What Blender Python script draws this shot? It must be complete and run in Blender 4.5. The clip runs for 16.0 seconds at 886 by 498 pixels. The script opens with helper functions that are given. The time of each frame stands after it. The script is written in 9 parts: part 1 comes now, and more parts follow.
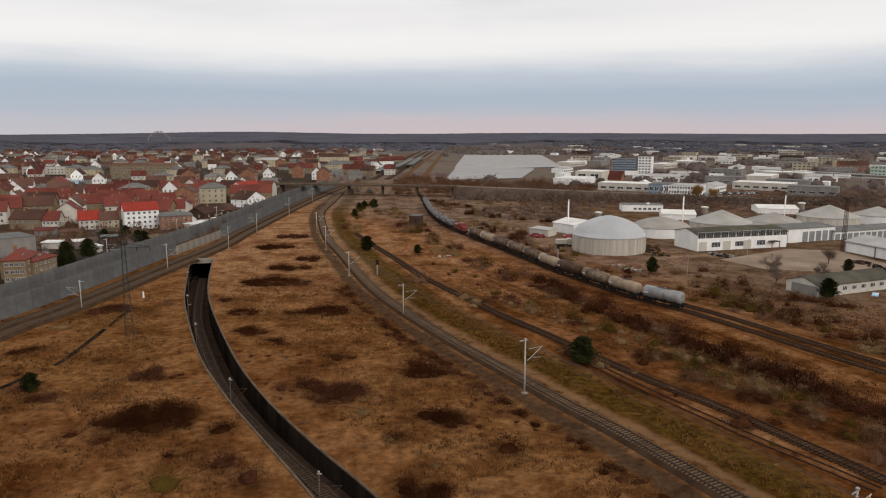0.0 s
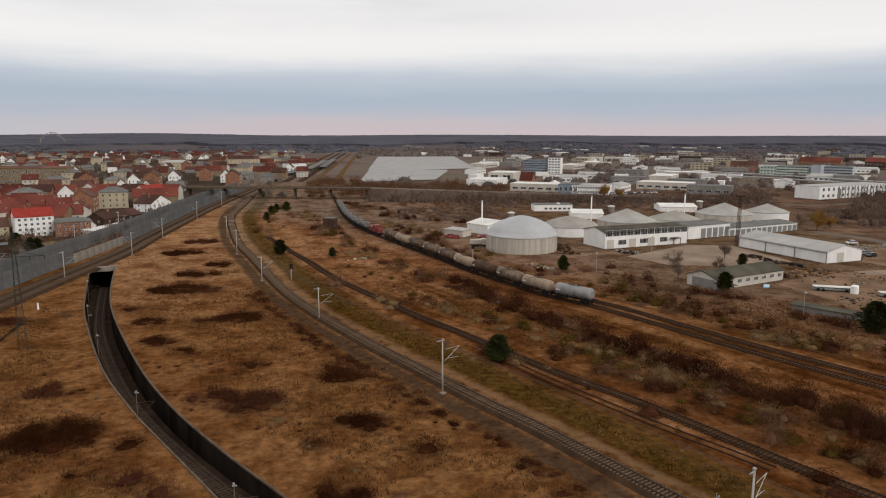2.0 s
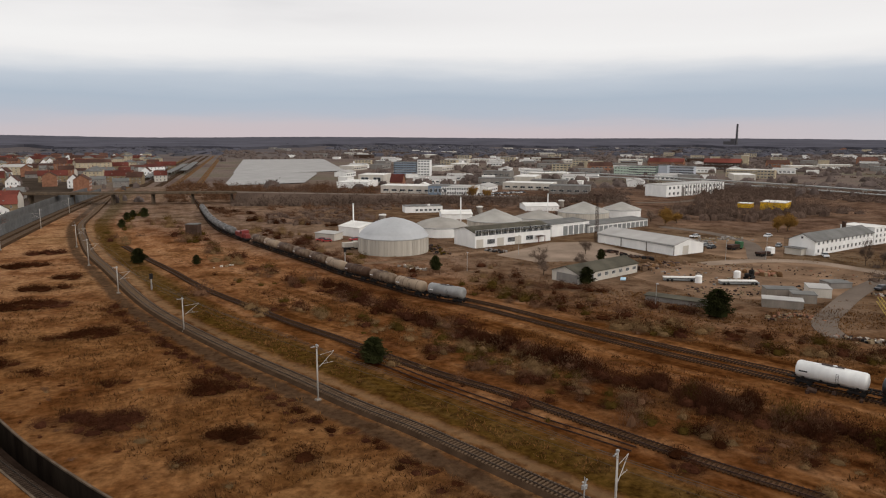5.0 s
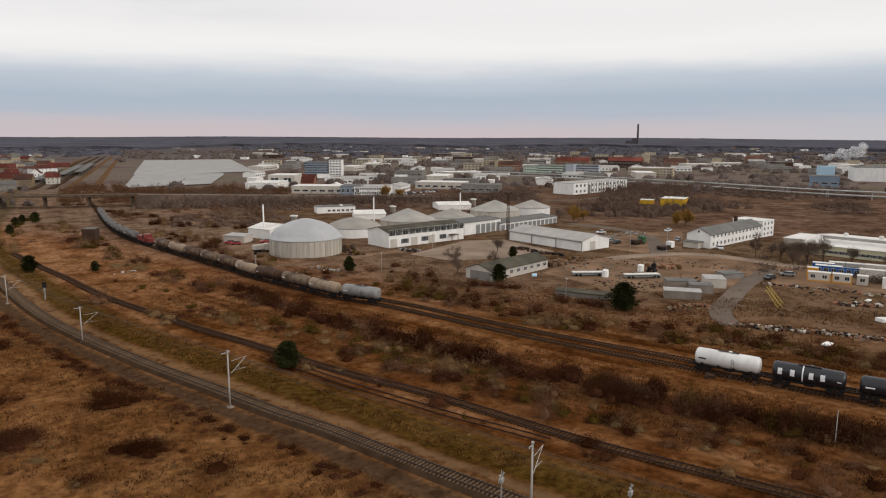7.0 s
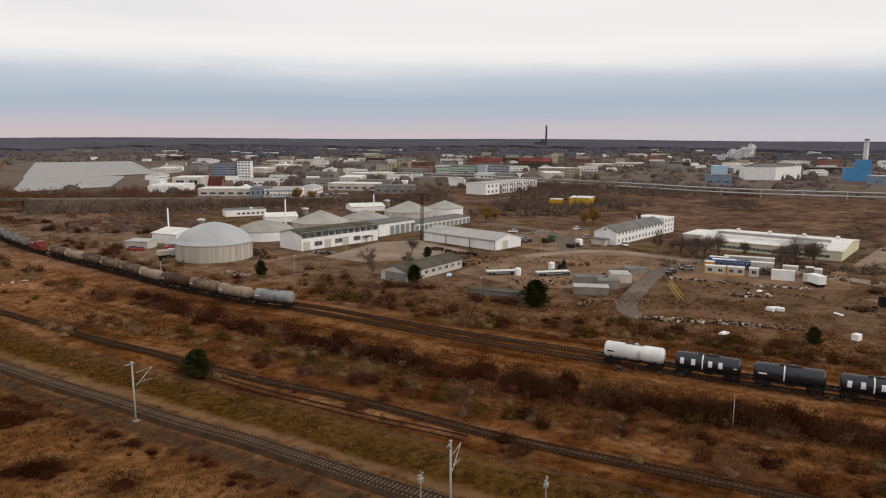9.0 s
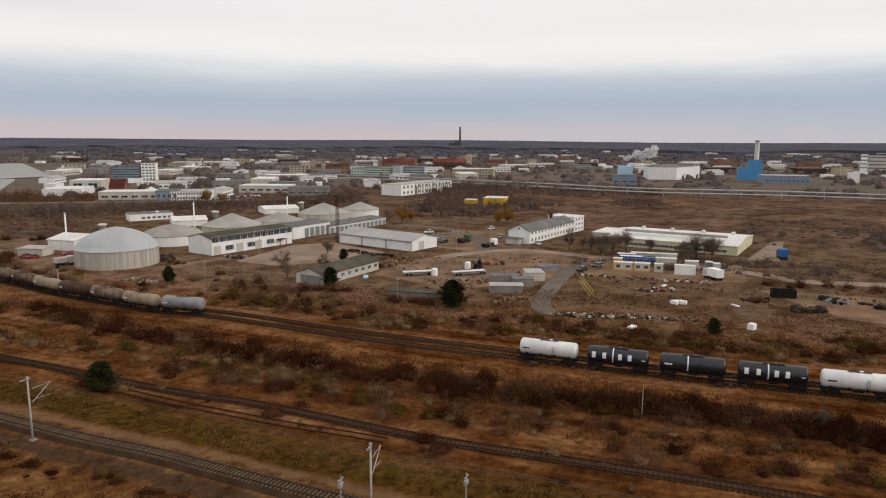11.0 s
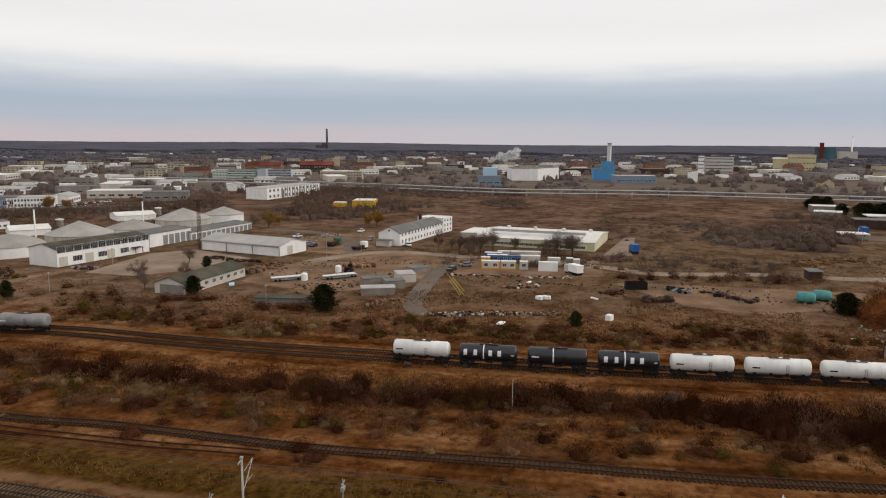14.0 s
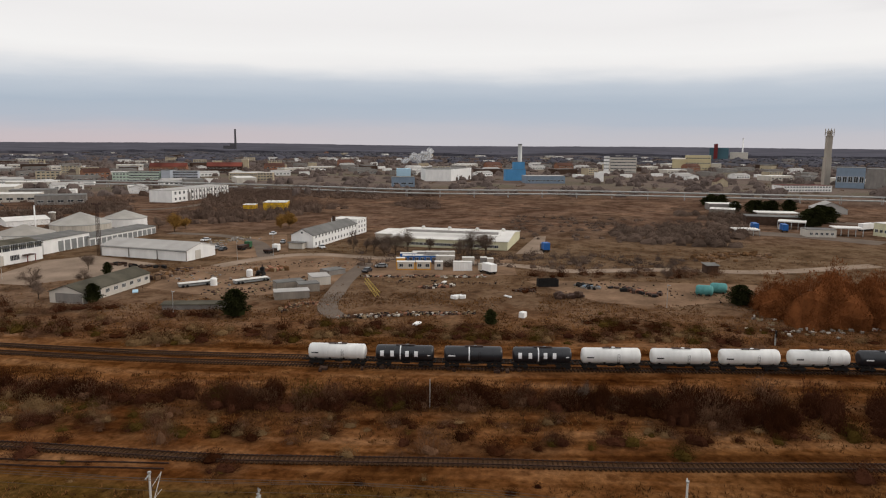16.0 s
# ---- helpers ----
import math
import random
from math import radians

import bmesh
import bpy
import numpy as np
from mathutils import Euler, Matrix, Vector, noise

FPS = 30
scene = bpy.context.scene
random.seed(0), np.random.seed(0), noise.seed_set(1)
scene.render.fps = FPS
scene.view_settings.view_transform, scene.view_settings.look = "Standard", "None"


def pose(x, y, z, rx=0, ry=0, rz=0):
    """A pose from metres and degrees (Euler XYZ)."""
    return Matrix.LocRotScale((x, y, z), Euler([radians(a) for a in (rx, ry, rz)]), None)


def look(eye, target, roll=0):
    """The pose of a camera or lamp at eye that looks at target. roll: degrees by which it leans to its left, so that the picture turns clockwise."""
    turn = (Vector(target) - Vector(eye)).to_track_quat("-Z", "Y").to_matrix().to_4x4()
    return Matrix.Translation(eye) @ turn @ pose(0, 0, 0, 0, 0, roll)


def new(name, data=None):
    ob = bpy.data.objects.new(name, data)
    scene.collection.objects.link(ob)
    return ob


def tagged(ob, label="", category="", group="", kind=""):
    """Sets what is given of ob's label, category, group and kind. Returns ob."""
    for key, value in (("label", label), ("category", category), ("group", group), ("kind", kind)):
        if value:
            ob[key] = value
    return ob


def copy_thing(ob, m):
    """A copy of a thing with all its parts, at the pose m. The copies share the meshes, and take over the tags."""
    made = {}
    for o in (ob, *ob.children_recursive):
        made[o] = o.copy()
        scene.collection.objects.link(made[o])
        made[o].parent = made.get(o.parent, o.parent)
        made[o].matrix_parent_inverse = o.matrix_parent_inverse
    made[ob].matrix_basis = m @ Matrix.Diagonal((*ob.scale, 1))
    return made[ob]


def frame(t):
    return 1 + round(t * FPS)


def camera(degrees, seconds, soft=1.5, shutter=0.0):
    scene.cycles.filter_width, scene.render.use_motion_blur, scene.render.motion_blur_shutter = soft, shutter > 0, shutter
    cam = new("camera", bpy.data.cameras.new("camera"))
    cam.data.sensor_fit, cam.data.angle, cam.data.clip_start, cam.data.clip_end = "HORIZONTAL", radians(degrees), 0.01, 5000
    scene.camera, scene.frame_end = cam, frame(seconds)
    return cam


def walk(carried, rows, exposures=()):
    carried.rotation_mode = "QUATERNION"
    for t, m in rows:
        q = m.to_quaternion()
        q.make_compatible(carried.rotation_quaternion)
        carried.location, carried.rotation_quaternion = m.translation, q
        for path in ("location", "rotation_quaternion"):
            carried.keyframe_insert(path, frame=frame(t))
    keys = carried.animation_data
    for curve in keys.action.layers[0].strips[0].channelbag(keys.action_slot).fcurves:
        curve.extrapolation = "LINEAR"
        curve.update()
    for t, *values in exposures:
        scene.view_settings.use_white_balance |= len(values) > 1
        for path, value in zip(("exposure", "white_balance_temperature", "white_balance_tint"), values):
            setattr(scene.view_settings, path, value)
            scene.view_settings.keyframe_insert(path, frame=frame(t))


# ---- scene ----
cam = camera(65.48, 16.0, soft=1.15)
# seconds, turn to the right, look down, roll: the drone hovers and pans
EYE = 41.0
PAN = [
    (0.0, 0.0, 9.524, -0.031), (0.5, 1.725, 9.470, -0.037), (1.0, 3.556, 9.422, -0.059), (1.5, 5.294, 9.383, -0.081),
    (2.0, 7.105, 9.379, -0.091), (2.5, 8.829, 9.367, -0.101), (3.0, 10.653, 9.329, -0.123), (3.5, 12.410, 9.294, -0.146),
    (4.0, 14.251, 9.233, -0.158), (6.5, 23.186, 9.187, -0.137), (7.0, 25.055, 9.190, -0.132), (7.5, 26.806, 9.186, -0.144),
    (8.0, 28.635, 9.156, -0.171), (8.5, 30.384, 9.114, -0.168), (9.0, 32.234, 9.088, -0.159), (11.5, 41.059, 8.921, -0.262),
    (12.0, 42.903, 8.861, -0.282), (12.5, 44.674, 8.815, -0.295), (13.0, 46.527, 8.791, -0.314), (13.5, 48.289, 8.772, -0.323),
    (14.0, 50.113, 8.734, -0.324), (14.5, 51.856, 8.709, -0.329), (15.0, 53.676, 8.662, -0.346), (15.5, 55.432, 8.641, -0.365),
    (16.0, 57.260, 8.627, -0.391),
]
walk(cam, [(t, pose(0, 0, EYE, 0, 0, -pan) @ pose(0, 0, 0, 90 - down, 0, 0) @ pose(0, 0, 0, 0, 0, -roll)) for t, pan, down, roll in PAN])

# ---------------------------------------------------------------- sky and sun: a layered overcast
world = bpy.data.worlds.new("overcast")
scene.world = world
world.use_nodes = True
wn, wl = world.node_tree.nodes, world.node_tree.links
wn.clear()
SUN_EL, SUN_AZ = radians(27), radians(140)


def wnode(kind, **values):
    n = wn.new(kind)
    for k, v in values.items():
        n.inputs[k].default_value = v
    return n


sky = wn.new("ShaderNodeTexSky")
sky.sky_type, sky.sun_disc, sky.sun_elevation, sky.sun_rotation = "NISHITA", False, SUN_EL, SUN_AZ
sky.dust_density = 3.0
coord = wn.new("ShaderNodeTexCoord")
sep = wn.new("ShaderNodeSeparateXYZ")
wl.new(coord.outputs["Generated"], sep.inputs[0])
stretch = wn.new("ShaderNodeMapping")
stretch.inputs["Scale"].default_value = (2.2, 2.2, 16)
wl.new(coord.outputs["Generated"], stretch.inputs[0])
puffs = wnode("ShaderNodeTexNoise", Scale=1.6, Detail=6, Roughness=0.55)
wl.new(stretch.outputs[0], puffs.inputs[0])
lift = wnode("ShaderNodeMath")
lift.operation = "MULTIPLY_ADD"
lift.inputs[1].default_value, lift.inputs[2].default_value = 0.036, -0.018
wl.new(puffs.outputs[0], lift.inputs[0])
height = wn.new("ShaderNodeMath")
height.operation = "ADD"
wl.new(sep.outputs[2], height.inputs[0])
wl.new(lift.outputs[0], height.inputs[1])
layers = wn.new("ShaderNodeValToRGB")
wl.new(height.outputs[0], layers.inputs[0])
ramp = layers.color_ramp
ramp.interpolation = "LINEAR"
bands = [(0.0, (0.53, 0.525, 0.56)), (0.018, (0.50, 0.51, 0.56)), (0.032, (0.44, 0.485, 0.56)), (0.055, (0.41, 0.475, 0.56)), (0.080, (0.51, 0.56, 0.63)),
         (0.108, (0.84, 0.825, 0.82)), (0.125, (0.875, 0.86, 0.85)), (0.16, (0.84, 0.82, 0.815)), (0.24, (0.90, 0.88, 0.875)), (0.6, (0.91, 0.89, 0.885))]
for i, (at, c) in enumerate(bands):
    e = ramp.elements[i] if i < 2 else ramp.elements.new(at)
    e.position, e.color = at, (*c, 1)
# a rosy gleam low in one quarter, and soft grey shoals overhead
gleam = wn.new("ShaderNodeVectorMath")
gleam.operation = "DOT_PRODUCT"
gleam.inputs[1].default_value = (math.sin(radians(14)), math.cos(radians(14)), 0)
wl.new(coord.outputs["Generated"], gleam.inputs[0])


def wrange(src, a, b, lo, hi):
    r = wnode("ShaderNodeMapRange", **{"From Min": a, "From Max": b, "To Min": lo, "To Max": hi})
    r.interpolation_type = "SMOOTHSTEP"
    wl.new(src, r.inputs[0])
    return r.outputs[0]


def wtimes(a, b):
    r = wn.new("ShaderNodeMath")
    r.operation = "MULTIPLY"
    wl.new(a, r.inputs[0])
    wl.new(b, r.inputs[1])
    return r.outputs[0]


rosy = wn.new("ShaderNodeMix")
rosy.data_type = "RGBA"
rosy.inputs["B"].default_value = (0.60, 0.485, 0.495, 1)
wl.new(wtimes(wrange(gleam.outputs["Value"], 0.72, 0.98, 0.12, 0.65), wrange(height.outputs[0], 0.006, 0.042, 1.0, 0.0)), rosy.inputs["Factor"])
wl.new(layers.outputs[0], rosy.inputs["A"])
broad = wn.new("ShaderNodeMapping")
broad.inputs["Scale"].default_value, broad.inputs["Location"].default_value = (1.5, 1.5, 9), (0.35, 0.1, 0.4)
wl.new(coord.outputs["Generated"], broad.inputs[0])
shoal = wnode("ShaderNodeTexNoise", Scale=1.4, Detail=4, Roughness=0.5)
wl.new(broad.outputs[0], shoal.inputs[0])
grey = wn.new("ShaderNodeMix")
grey.data_type, grey.blend_type = "RGBA", "MULTIPLY"
grey.inputs["B"].default_value = (0.80, 0.805, 0.82, 1)
bright = wn.new("ShaderNodeVectorMath")
bright.operation = "DOT_PRODUCT"
bright.inputs[1].default_value = (math.sin(radians(46)), math.cos(radians(46)), 0)
wl.new(coord.outputs["Generated"], bright.inputs[0])
wl.new(wtimes(wtimes(wrange(shoal.outputs[0], 0.44, 0.68, 0.0, 1.0), wrange(sep.outputs[2], 0.11, 0.20, 0.0, 1.0)), wrange(bright.outputs["Value"], 0.70, 0.93, 1.0, 0.1)), grey.inputs["Factor"])
wl.new(rosy.outputs["Result"], grey.inputs["A"])
cloud = wnode("ShaderNodeBackground", Strength=1.12)
wl.new(grey.outputs["Result"], cloud.inputs[0])
blue = wnode("ShaderNodeBackground", Strength=0.05)
wl.new(sky.outputs[0], blue.inputs[0])
both = wnode("ShaderNodeMixShader", Fac=0.9)
wl.new(blue.outputs[0], both.inputs[1])
wl.new(cloud.outputs[0], both.inputs[2])
wout = wn.new("ShaderNodeOutputWorld")
wl.new(both.outputs[0], wout.inputs[0])

sun = new("sun", bpy.data.lights.new("sun", "SUN"))
sun.data.energy, sun.data.angle, sun.data.color = 1.0, radians(18), (1.0, 0.95, 0.88)
sun.matrix_world = look((0, 0, 300), (-300 * math.sin(SUN_AZ) / math.tan(SUN_EL), -300 * math.cos(SUN_AZ) / math.tan(SUN_EL), 0))
scene.view_settings.exposure = 0.0

# ---------------------------------------------------------------- materials


def mat(name, base, rough=0.8, metal=0.0, vary=0.25, scale=1.0, grain=8.0, bump=0.15, second=None, coord_kind="Object", per_object=0.0, spec=0.1, stretch=(1, 1, 1)):
    """A surface of two noise scales, blotches and grain, with fine relief."""
    m = bpy.data.materials.new(name)
    m.use_nodes = True
    n, l = m.node_tree.nodes, m.node_tree.links
    bs = n["Principled BSDF"]
    tc = n.new("ShaderNodeTexCoord")
    mp = n.new("ShaderNodeMapping")
    mp.inputs["Scale"].default_value = stretch
    l.new(tc.outputs[coord_kind], mp.inputs[0])
    a = n.new("ShaderNodeTexNoise")
    a.inputs["Scale"].default_value, a.inputs["Detail"].default_value = scale, 4
    b = n.new("ShaderNodeTexNoise")
    b.inputs["Scale"].default_value, b.inputs["Detail"].default_value = scale * grain, 3
    for t in (a, b):
        l.new(mp.outputs[0], t.inputs[0])
    mix = n.new("ShaderNodeMix")
    mix.data_type = "RGBA"
    mix.inputs["A"].default_value = (*[c * (1 - vary) for c in base], 1)
    mix.inputs["B"].default_value = (*(second or [min(1, c * (1 + vary)) for c in base]), 1)
    add = n.new("ShaderNodeMath")
    add.operation = "MULTIPLY_ADD"
    add.inputs[1].default_value = 0.45
    l.new(b.outputs[0], add.inputs[0])
    sub = n.new("ShaderNodeMapRange")
    sub.inputs["From Min"].default_value, sub.inputs["From Max"].default_value = 0.3, 0.7
    sub.inputs["To Max"].default_value = 0.75
    l.new(a.outputs[0], sub.inputs[0])
    l.new(sub.outputs[0], add.inputs[2])
    if per_object:
        info = n.new("ShaderNodeObjectInfo")
        more = n.new("ShaderNodeMath")
        more.operation = "MULTIPLY_ADD"
        more.inputs[1].default_value = per_object
        l.new(info.outputs["Random"], more.inputs[0])
        l.new(add.outputs[0], more.inputs[2])
        off = n.new("ShaderNodeMath")
        off.operation = "SUBTRACT"
        off.inputs[1].default_value = per_object * 0.5 + 0.2
        l.new(more.outputs[0], off.inputs[0])
        l.new(off.outputs[0], mix.inputs["Factor"])
    else:
        off = n.new("ShaderNodeMath")
        off.operation = "SUBTRACT"
        off.inputs[1].default_value = 0.2
        l.new(add.outputs[0], off.inputs[0])
        l.new(off.outputs[0], mix.inputs["Factor"])
    l.new(mix.outputs["Result"], bs.inputs["Base Color"])
    bs.inputs["Roughness"].default_value, bs.inputs["Metallic"].default_value = rough, metal
    bs.inputs["Specular IOR Level"].default_value = spec
    if bump:
        bp = n.new("ShaderNodeBump")
        bp.inputs["Strength"].default_value, bp.inputs["Distance"].default_value = bump, 0.1
        l.new(b.outputs[0], bp.inputs["Height"])
        l.new(bp.outputs[0], bs.inputs["Normal"])
    return m


def ground_mat():
    """Dry winter grass: straw, russet and bare brown earth at several scales."""
    m = bpy.data.materials.new("dry_grass")
    m.use_nodes = True
    n, l = m.node_tree.nodes, m.node_tree.links
    bs = n["Principled BSDF"]
    bs.inputs["Roughness"].default_value, bs.inputs["Specular IOR Level"].default_value = 0.95, 0.0
    tc = n.new("ShaderNodeTexCoord")

    def noise_at(scale, detail, rough=0.55):
        t = n.new("ShaderNodeTexNoise")
        t.inputs["Scale"].default_value, t.inputs["Detail"].default_value, t.inputs["Roughness"].default_value = scale, detail, rough
        l.new(tc.outputs["Object"], t.inputs[0])
        return t

    def ramp_of(src, stops):
        r = n.new("ShaderNodeValToRGB")
        for i, (at, c) in enumerate(stops):
            e = r.color_ramp.elements[i] if i < 2 else r.color_ramp.elements.new(at)
            e.position, e.color = at, (*c, 1)
        l.new(src.outputs[0], r.inputs[0])
        return r

    big, mid, fine = noise_at(0.018, 4), noise_at(0.11, 5, 0.6), noise_at(0.8, 6, 0.65)
    straw = ramp_of(mid, [(0.35, (0.036, 0.012, 0.004)), (0.45, (0.102, 0.041, 0.013)), (0.57, (0.204, 0.102, 0.041)), (0.72, (0.105, 0.044, 0.013))])
    russet = ramp_of(big, [(0.36, (0.076, 0.026, 0.008)), (0.5, (0.163, 0.075, 0.028)), (0.66, (0.102, 0.050, 0.016))])
    mix1 = n.new("ShaderNodeMix")
    mix1.data_type = "RGBA"
    mix1.inputs["Factor"].default_value = 0.45
    l.new(straw.outputs[0], mix1.inputs["A"])
    l.new(russet.outputs[0], mix1.inputs["B"])
    tone = ramp_of(fine, [(0.26, (0.30, 0.26, 0.24)), (0.42, (0.78, 0.76, 0.74)), (0.55, (1.05, 1.05, 1.05)), (0.74, (1.6, 1.6, 1.55))])
    mix2 = n.new("ShaderNodeMix")
    mix2.data_type, mix2.blend_type = "RGBA", "MULTIPLY"
    mix2.inputs["Factor"].default_value = 0.9
    l.new(mix1.outputs["Result"], mix2.inputs["A"])
    l.new(tone.outputs[0], mix2.inputs["B"])
    sep_ = n.new("ShaderNodeSeparateXYZ")
    l.new(tc.outputs["Object"], sep_.inputs[0])
    across = n.new("ShaderNodeMath")
    across.operation = "MULTIPLY_ADD"
    across.inputs[1].default_value = 0.62
    l.new(sep_.outputs[1], across.inputs[0])
    l.new(sep_.outputs[0], across.inputs[2])
    wob = n.new("ShaderNodeMath")
    wob.operation = "MULTIPLY_ADD"
    wob.inputs[1].default_value = 30.0
    l.new(mid.outputs[0], wob.inputs[0])
    l.new(across.outputs[0], wob.inputs[2])

    def offset_from(name, ragged):
        """Metres to the side of a railway line, with a ragged edge."""
        at = n.new("ShaderNodeAttribute")
        at.attribute_name = name
        k = n.new("ShaderNodeMath")
        k.operation = "MULTIPLY_ADD"
        k.inputs[1].default_value = ragged
        l.new(herbs.outputs[0], k.inputs[0])
        l.new(at.outputs["Fac"], k.inputs[2])
        c = n.new("ShaderNodeMath")
        c.operation = "SUBTRACT"
        c.inputs[1].default_value = ragged * 0.5
        l.new(k.outputs[0], c.inputs[0])
        return c

    def strip(src, rise0, rise1, fall0, fall1, top=1.0):
        """1 between two offsets, 0 outside, with soft shoulders."""
        a, b = n.new("ShaderNodeMapRange"), n.new("ShaderNodeMapRange")
        a.inputs["From Min"].default_value, a.inputs["From Max"].default_value, a.inputs["To Max"].default_value = rise0, rise1, top
        b.inputs["From Min"].default_value, b.inputs["From Max"].default_value = fall0, fall1
        b.inputs["To Min"].default_value, b.inputs["To Max"].default_value = 1.0, 0.0
        out = n.new("ShaderNodeMath")
        out.operation = "MULTIPLY"
        for k, node in enumerate((a, b)):
            l.new(src.outputs[0], node.inputs[0])
            l.new(node.outputs[0], out.inputs[k])
        return out

    def lay(under, colour, mask, how="MIX"):
        x = n.new("ShaderNodeMix")
        x.data_type, x.blend_type = "RGBA", how
        l.new(mask.outputs[0], x.inputs["Factor"])
        l.new(under.outputs["Result"], x.inputs["A"])
        if isinstance(colour, tuple):
            x.inputs["B"].default_value = (*colour, 1)
        else:
            l.new(colour.outputs[0], x.inputs["B"])
        return x

    herbs = noise_at(0.33, 3, 0.6)
    from_b, from_d = offset_from("from_b", 3.0), offset_from("from_d", 3.0)
    # bleached grass on the open meadow inside the curve
    top = lay(mix2, (1.13, 1.11, 1.10), strip(from_b, -160, -120, -12, -7), "MULTIPLY")
    # ranker, browner growth beyond the curve
    top = lay(top, (1.00, 0.90, 0.82), strip(from_b, 8, 14, 150, 190), "MULTIPLY")
    # grass and bare earth in streaks along the lifted tracks
    along = n.new("ShaderNodeAttribute")
    along.attribute_name = "along_d"
    bare = n.new("ShaderNodeAttribute")
    bare.attribute_name = "from_d"
    lane = n.new("ShaderNodeCombineXYZ")
    for k, (node, by) in enumerate(((along, 0.022), (bare, 0.26))):
        mul = n.new("ShaderNodeMath")
        mul.operation = "MULTIPLY"
        mul.inputs[1].default_value = by
        l.new(node.outputs["Fac"], mul.inputs[0])
        l.new(mul.outputs[0], lane.inputs[k])
    lanes = n.new("ShaderNodeTexNoise")
    lanes.inputs["Scale"].default_value, lanes.inputs["Detail"].default_value = 1.0, 5
    l.new(lane.outputs[0], lanes.inputs[0])
    streaks = ramp_of(lanes, [(0.36, (0.36, 0.30, 0.26)), (0.47, (0.85, 0.83, 0.80)), (0.56, (1.10, 1.18, 1.34)), (0.66, (1.38, 1.62, 2.10))])
    reach = n.new("ShaderNodeVectorMath")
    reach.operation = "LENGTH"
    l.new(tc.outputs["Object"], reach.inputs[0])

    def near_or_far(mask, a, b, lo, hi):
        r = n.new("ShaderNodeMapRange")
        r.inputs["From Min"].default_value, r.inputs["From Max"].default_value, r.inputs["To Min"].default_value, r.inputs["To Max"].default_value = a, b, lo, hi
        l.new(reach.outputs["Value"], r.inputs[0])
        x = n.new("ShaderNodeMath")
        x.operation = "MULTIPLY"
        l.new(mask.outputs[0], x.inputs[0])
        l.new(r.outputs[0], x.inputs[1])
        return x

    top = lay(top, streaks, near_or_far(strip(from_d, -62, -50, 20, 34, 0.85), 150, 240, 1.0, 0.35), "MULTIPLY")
    # rail corridor turned paler and bluer with distance from the camera
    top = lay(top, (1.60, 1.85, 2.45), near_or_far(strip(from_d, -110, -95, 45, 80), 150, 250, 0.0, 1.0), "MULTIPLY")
    # dark russet ground round the bushes: dead growth, with shade under them painted in
    near_bush = n.new("ShaderNodeAttribute")
    near_bush.attribute_name = "bush_surround"
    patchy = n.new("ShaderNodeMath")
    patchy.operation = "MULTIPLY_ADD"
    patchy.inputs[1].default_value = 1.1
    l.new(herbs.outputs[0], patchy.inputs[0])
    l.new(near_bush.outputs["Fac"], patchy.inputs[2])
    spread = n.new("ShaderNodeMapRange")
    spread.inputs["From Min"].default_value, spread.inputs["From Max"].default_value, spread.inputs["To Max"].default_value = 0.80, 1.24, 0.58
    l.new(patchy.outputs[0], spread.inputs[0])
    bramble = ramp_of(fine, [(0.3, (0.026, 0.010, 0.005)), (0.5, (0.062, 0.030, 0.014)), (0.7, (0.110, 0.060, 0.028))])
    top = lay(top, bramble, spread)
    # mossy slope, pale verge and trodden cess beside the curve
    moss = ramp_of(fine, [(0.3, (0.016, 0.008, 0.001)), (0.5, (0.056, 0.032, 0.006)), (0.7, (0.100, 0.056, 0.012))])
    top = lay(top, moss, strip(from_b, 4.0, 6.0, 10.5, 14.5, 0.82))
    top = lay(top, (0.190, 0.118, 0.062), strip(from_b, 2.2, 3.0, 3.6, 5.0, 0.55))
    cess = ramp_of(fine, [(0.3, (0.032, 0.020, 0.012)), (0.6, (0.066, 0.042, 0.026))])
    mix3 = lay(top, cess, strip(from_b, -6.4, -5.2, -3.0, -1.8, 0.8))
    # paler, greyer turf round the yards, with some distance haze put into its colour
    turf = n.new("ShaderNodeMapRange")
    turf.inputs["From Min"].default_value, turf.inputs["From Max"].default_value = 175.0, 225.0
    l.new(wob.outputs[0], turf.inputs[0])
    mix6 = n.new("ShaderNodeMix")
    mix6.data_type, mix6.blend_type = "RGBA", "MULTIPLY"
    l.new(turf.outputs[0], mix6.inputs["Factor"])
    l.new(mix3.outputs["Result"], mix6.inputs["A"])
    mix6.inputs["B"].default_value = (1.00, 1.22, 1.92, 1)
    tame = n.new("ShaderNodeMath")
    tame.operation = "MULTIPLY"
    tame.inputs[1].default_value = 0.55
    l.new(turf.outputs[0], tame.inputs[0])
    mix6 = lay(mix6, ramp_of(mid, [(0.34, (0.068, 0.047, 0.028)), (0.5, (0.118, 0.083, 0.050)), (0.64, (0.165, 0.120, 0.076))]), tame)
    # russet heath on the waste ground and the far plain
    heath = n.new("ShaderNodeMapRange")
    heath.inputs["From Min"].default_value, heath.inputs["From Max"].default_value = 345.0, 415.0
    heath.inputs["To Max"].default_value = 0.9
    l.new(wob.outputs[0], heath.inputs[0])
    mix4 = n.new("ShaderNodeMix")
    mix4.data_type, mix4.blend_type = "RGBA", "MULTIPLY"
    l.new(heath.outputs[0], mix4.inputs["Factor"])
    l.new(mix6.outputs["Result"], mix4.inputs["A"])
    mix4.inputs["B"].default_value = (1.04, 1.00, 1.14, 1)
    # grey-brown works land out to the forest, distance haze put into its colour
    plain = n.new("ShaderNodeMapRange")
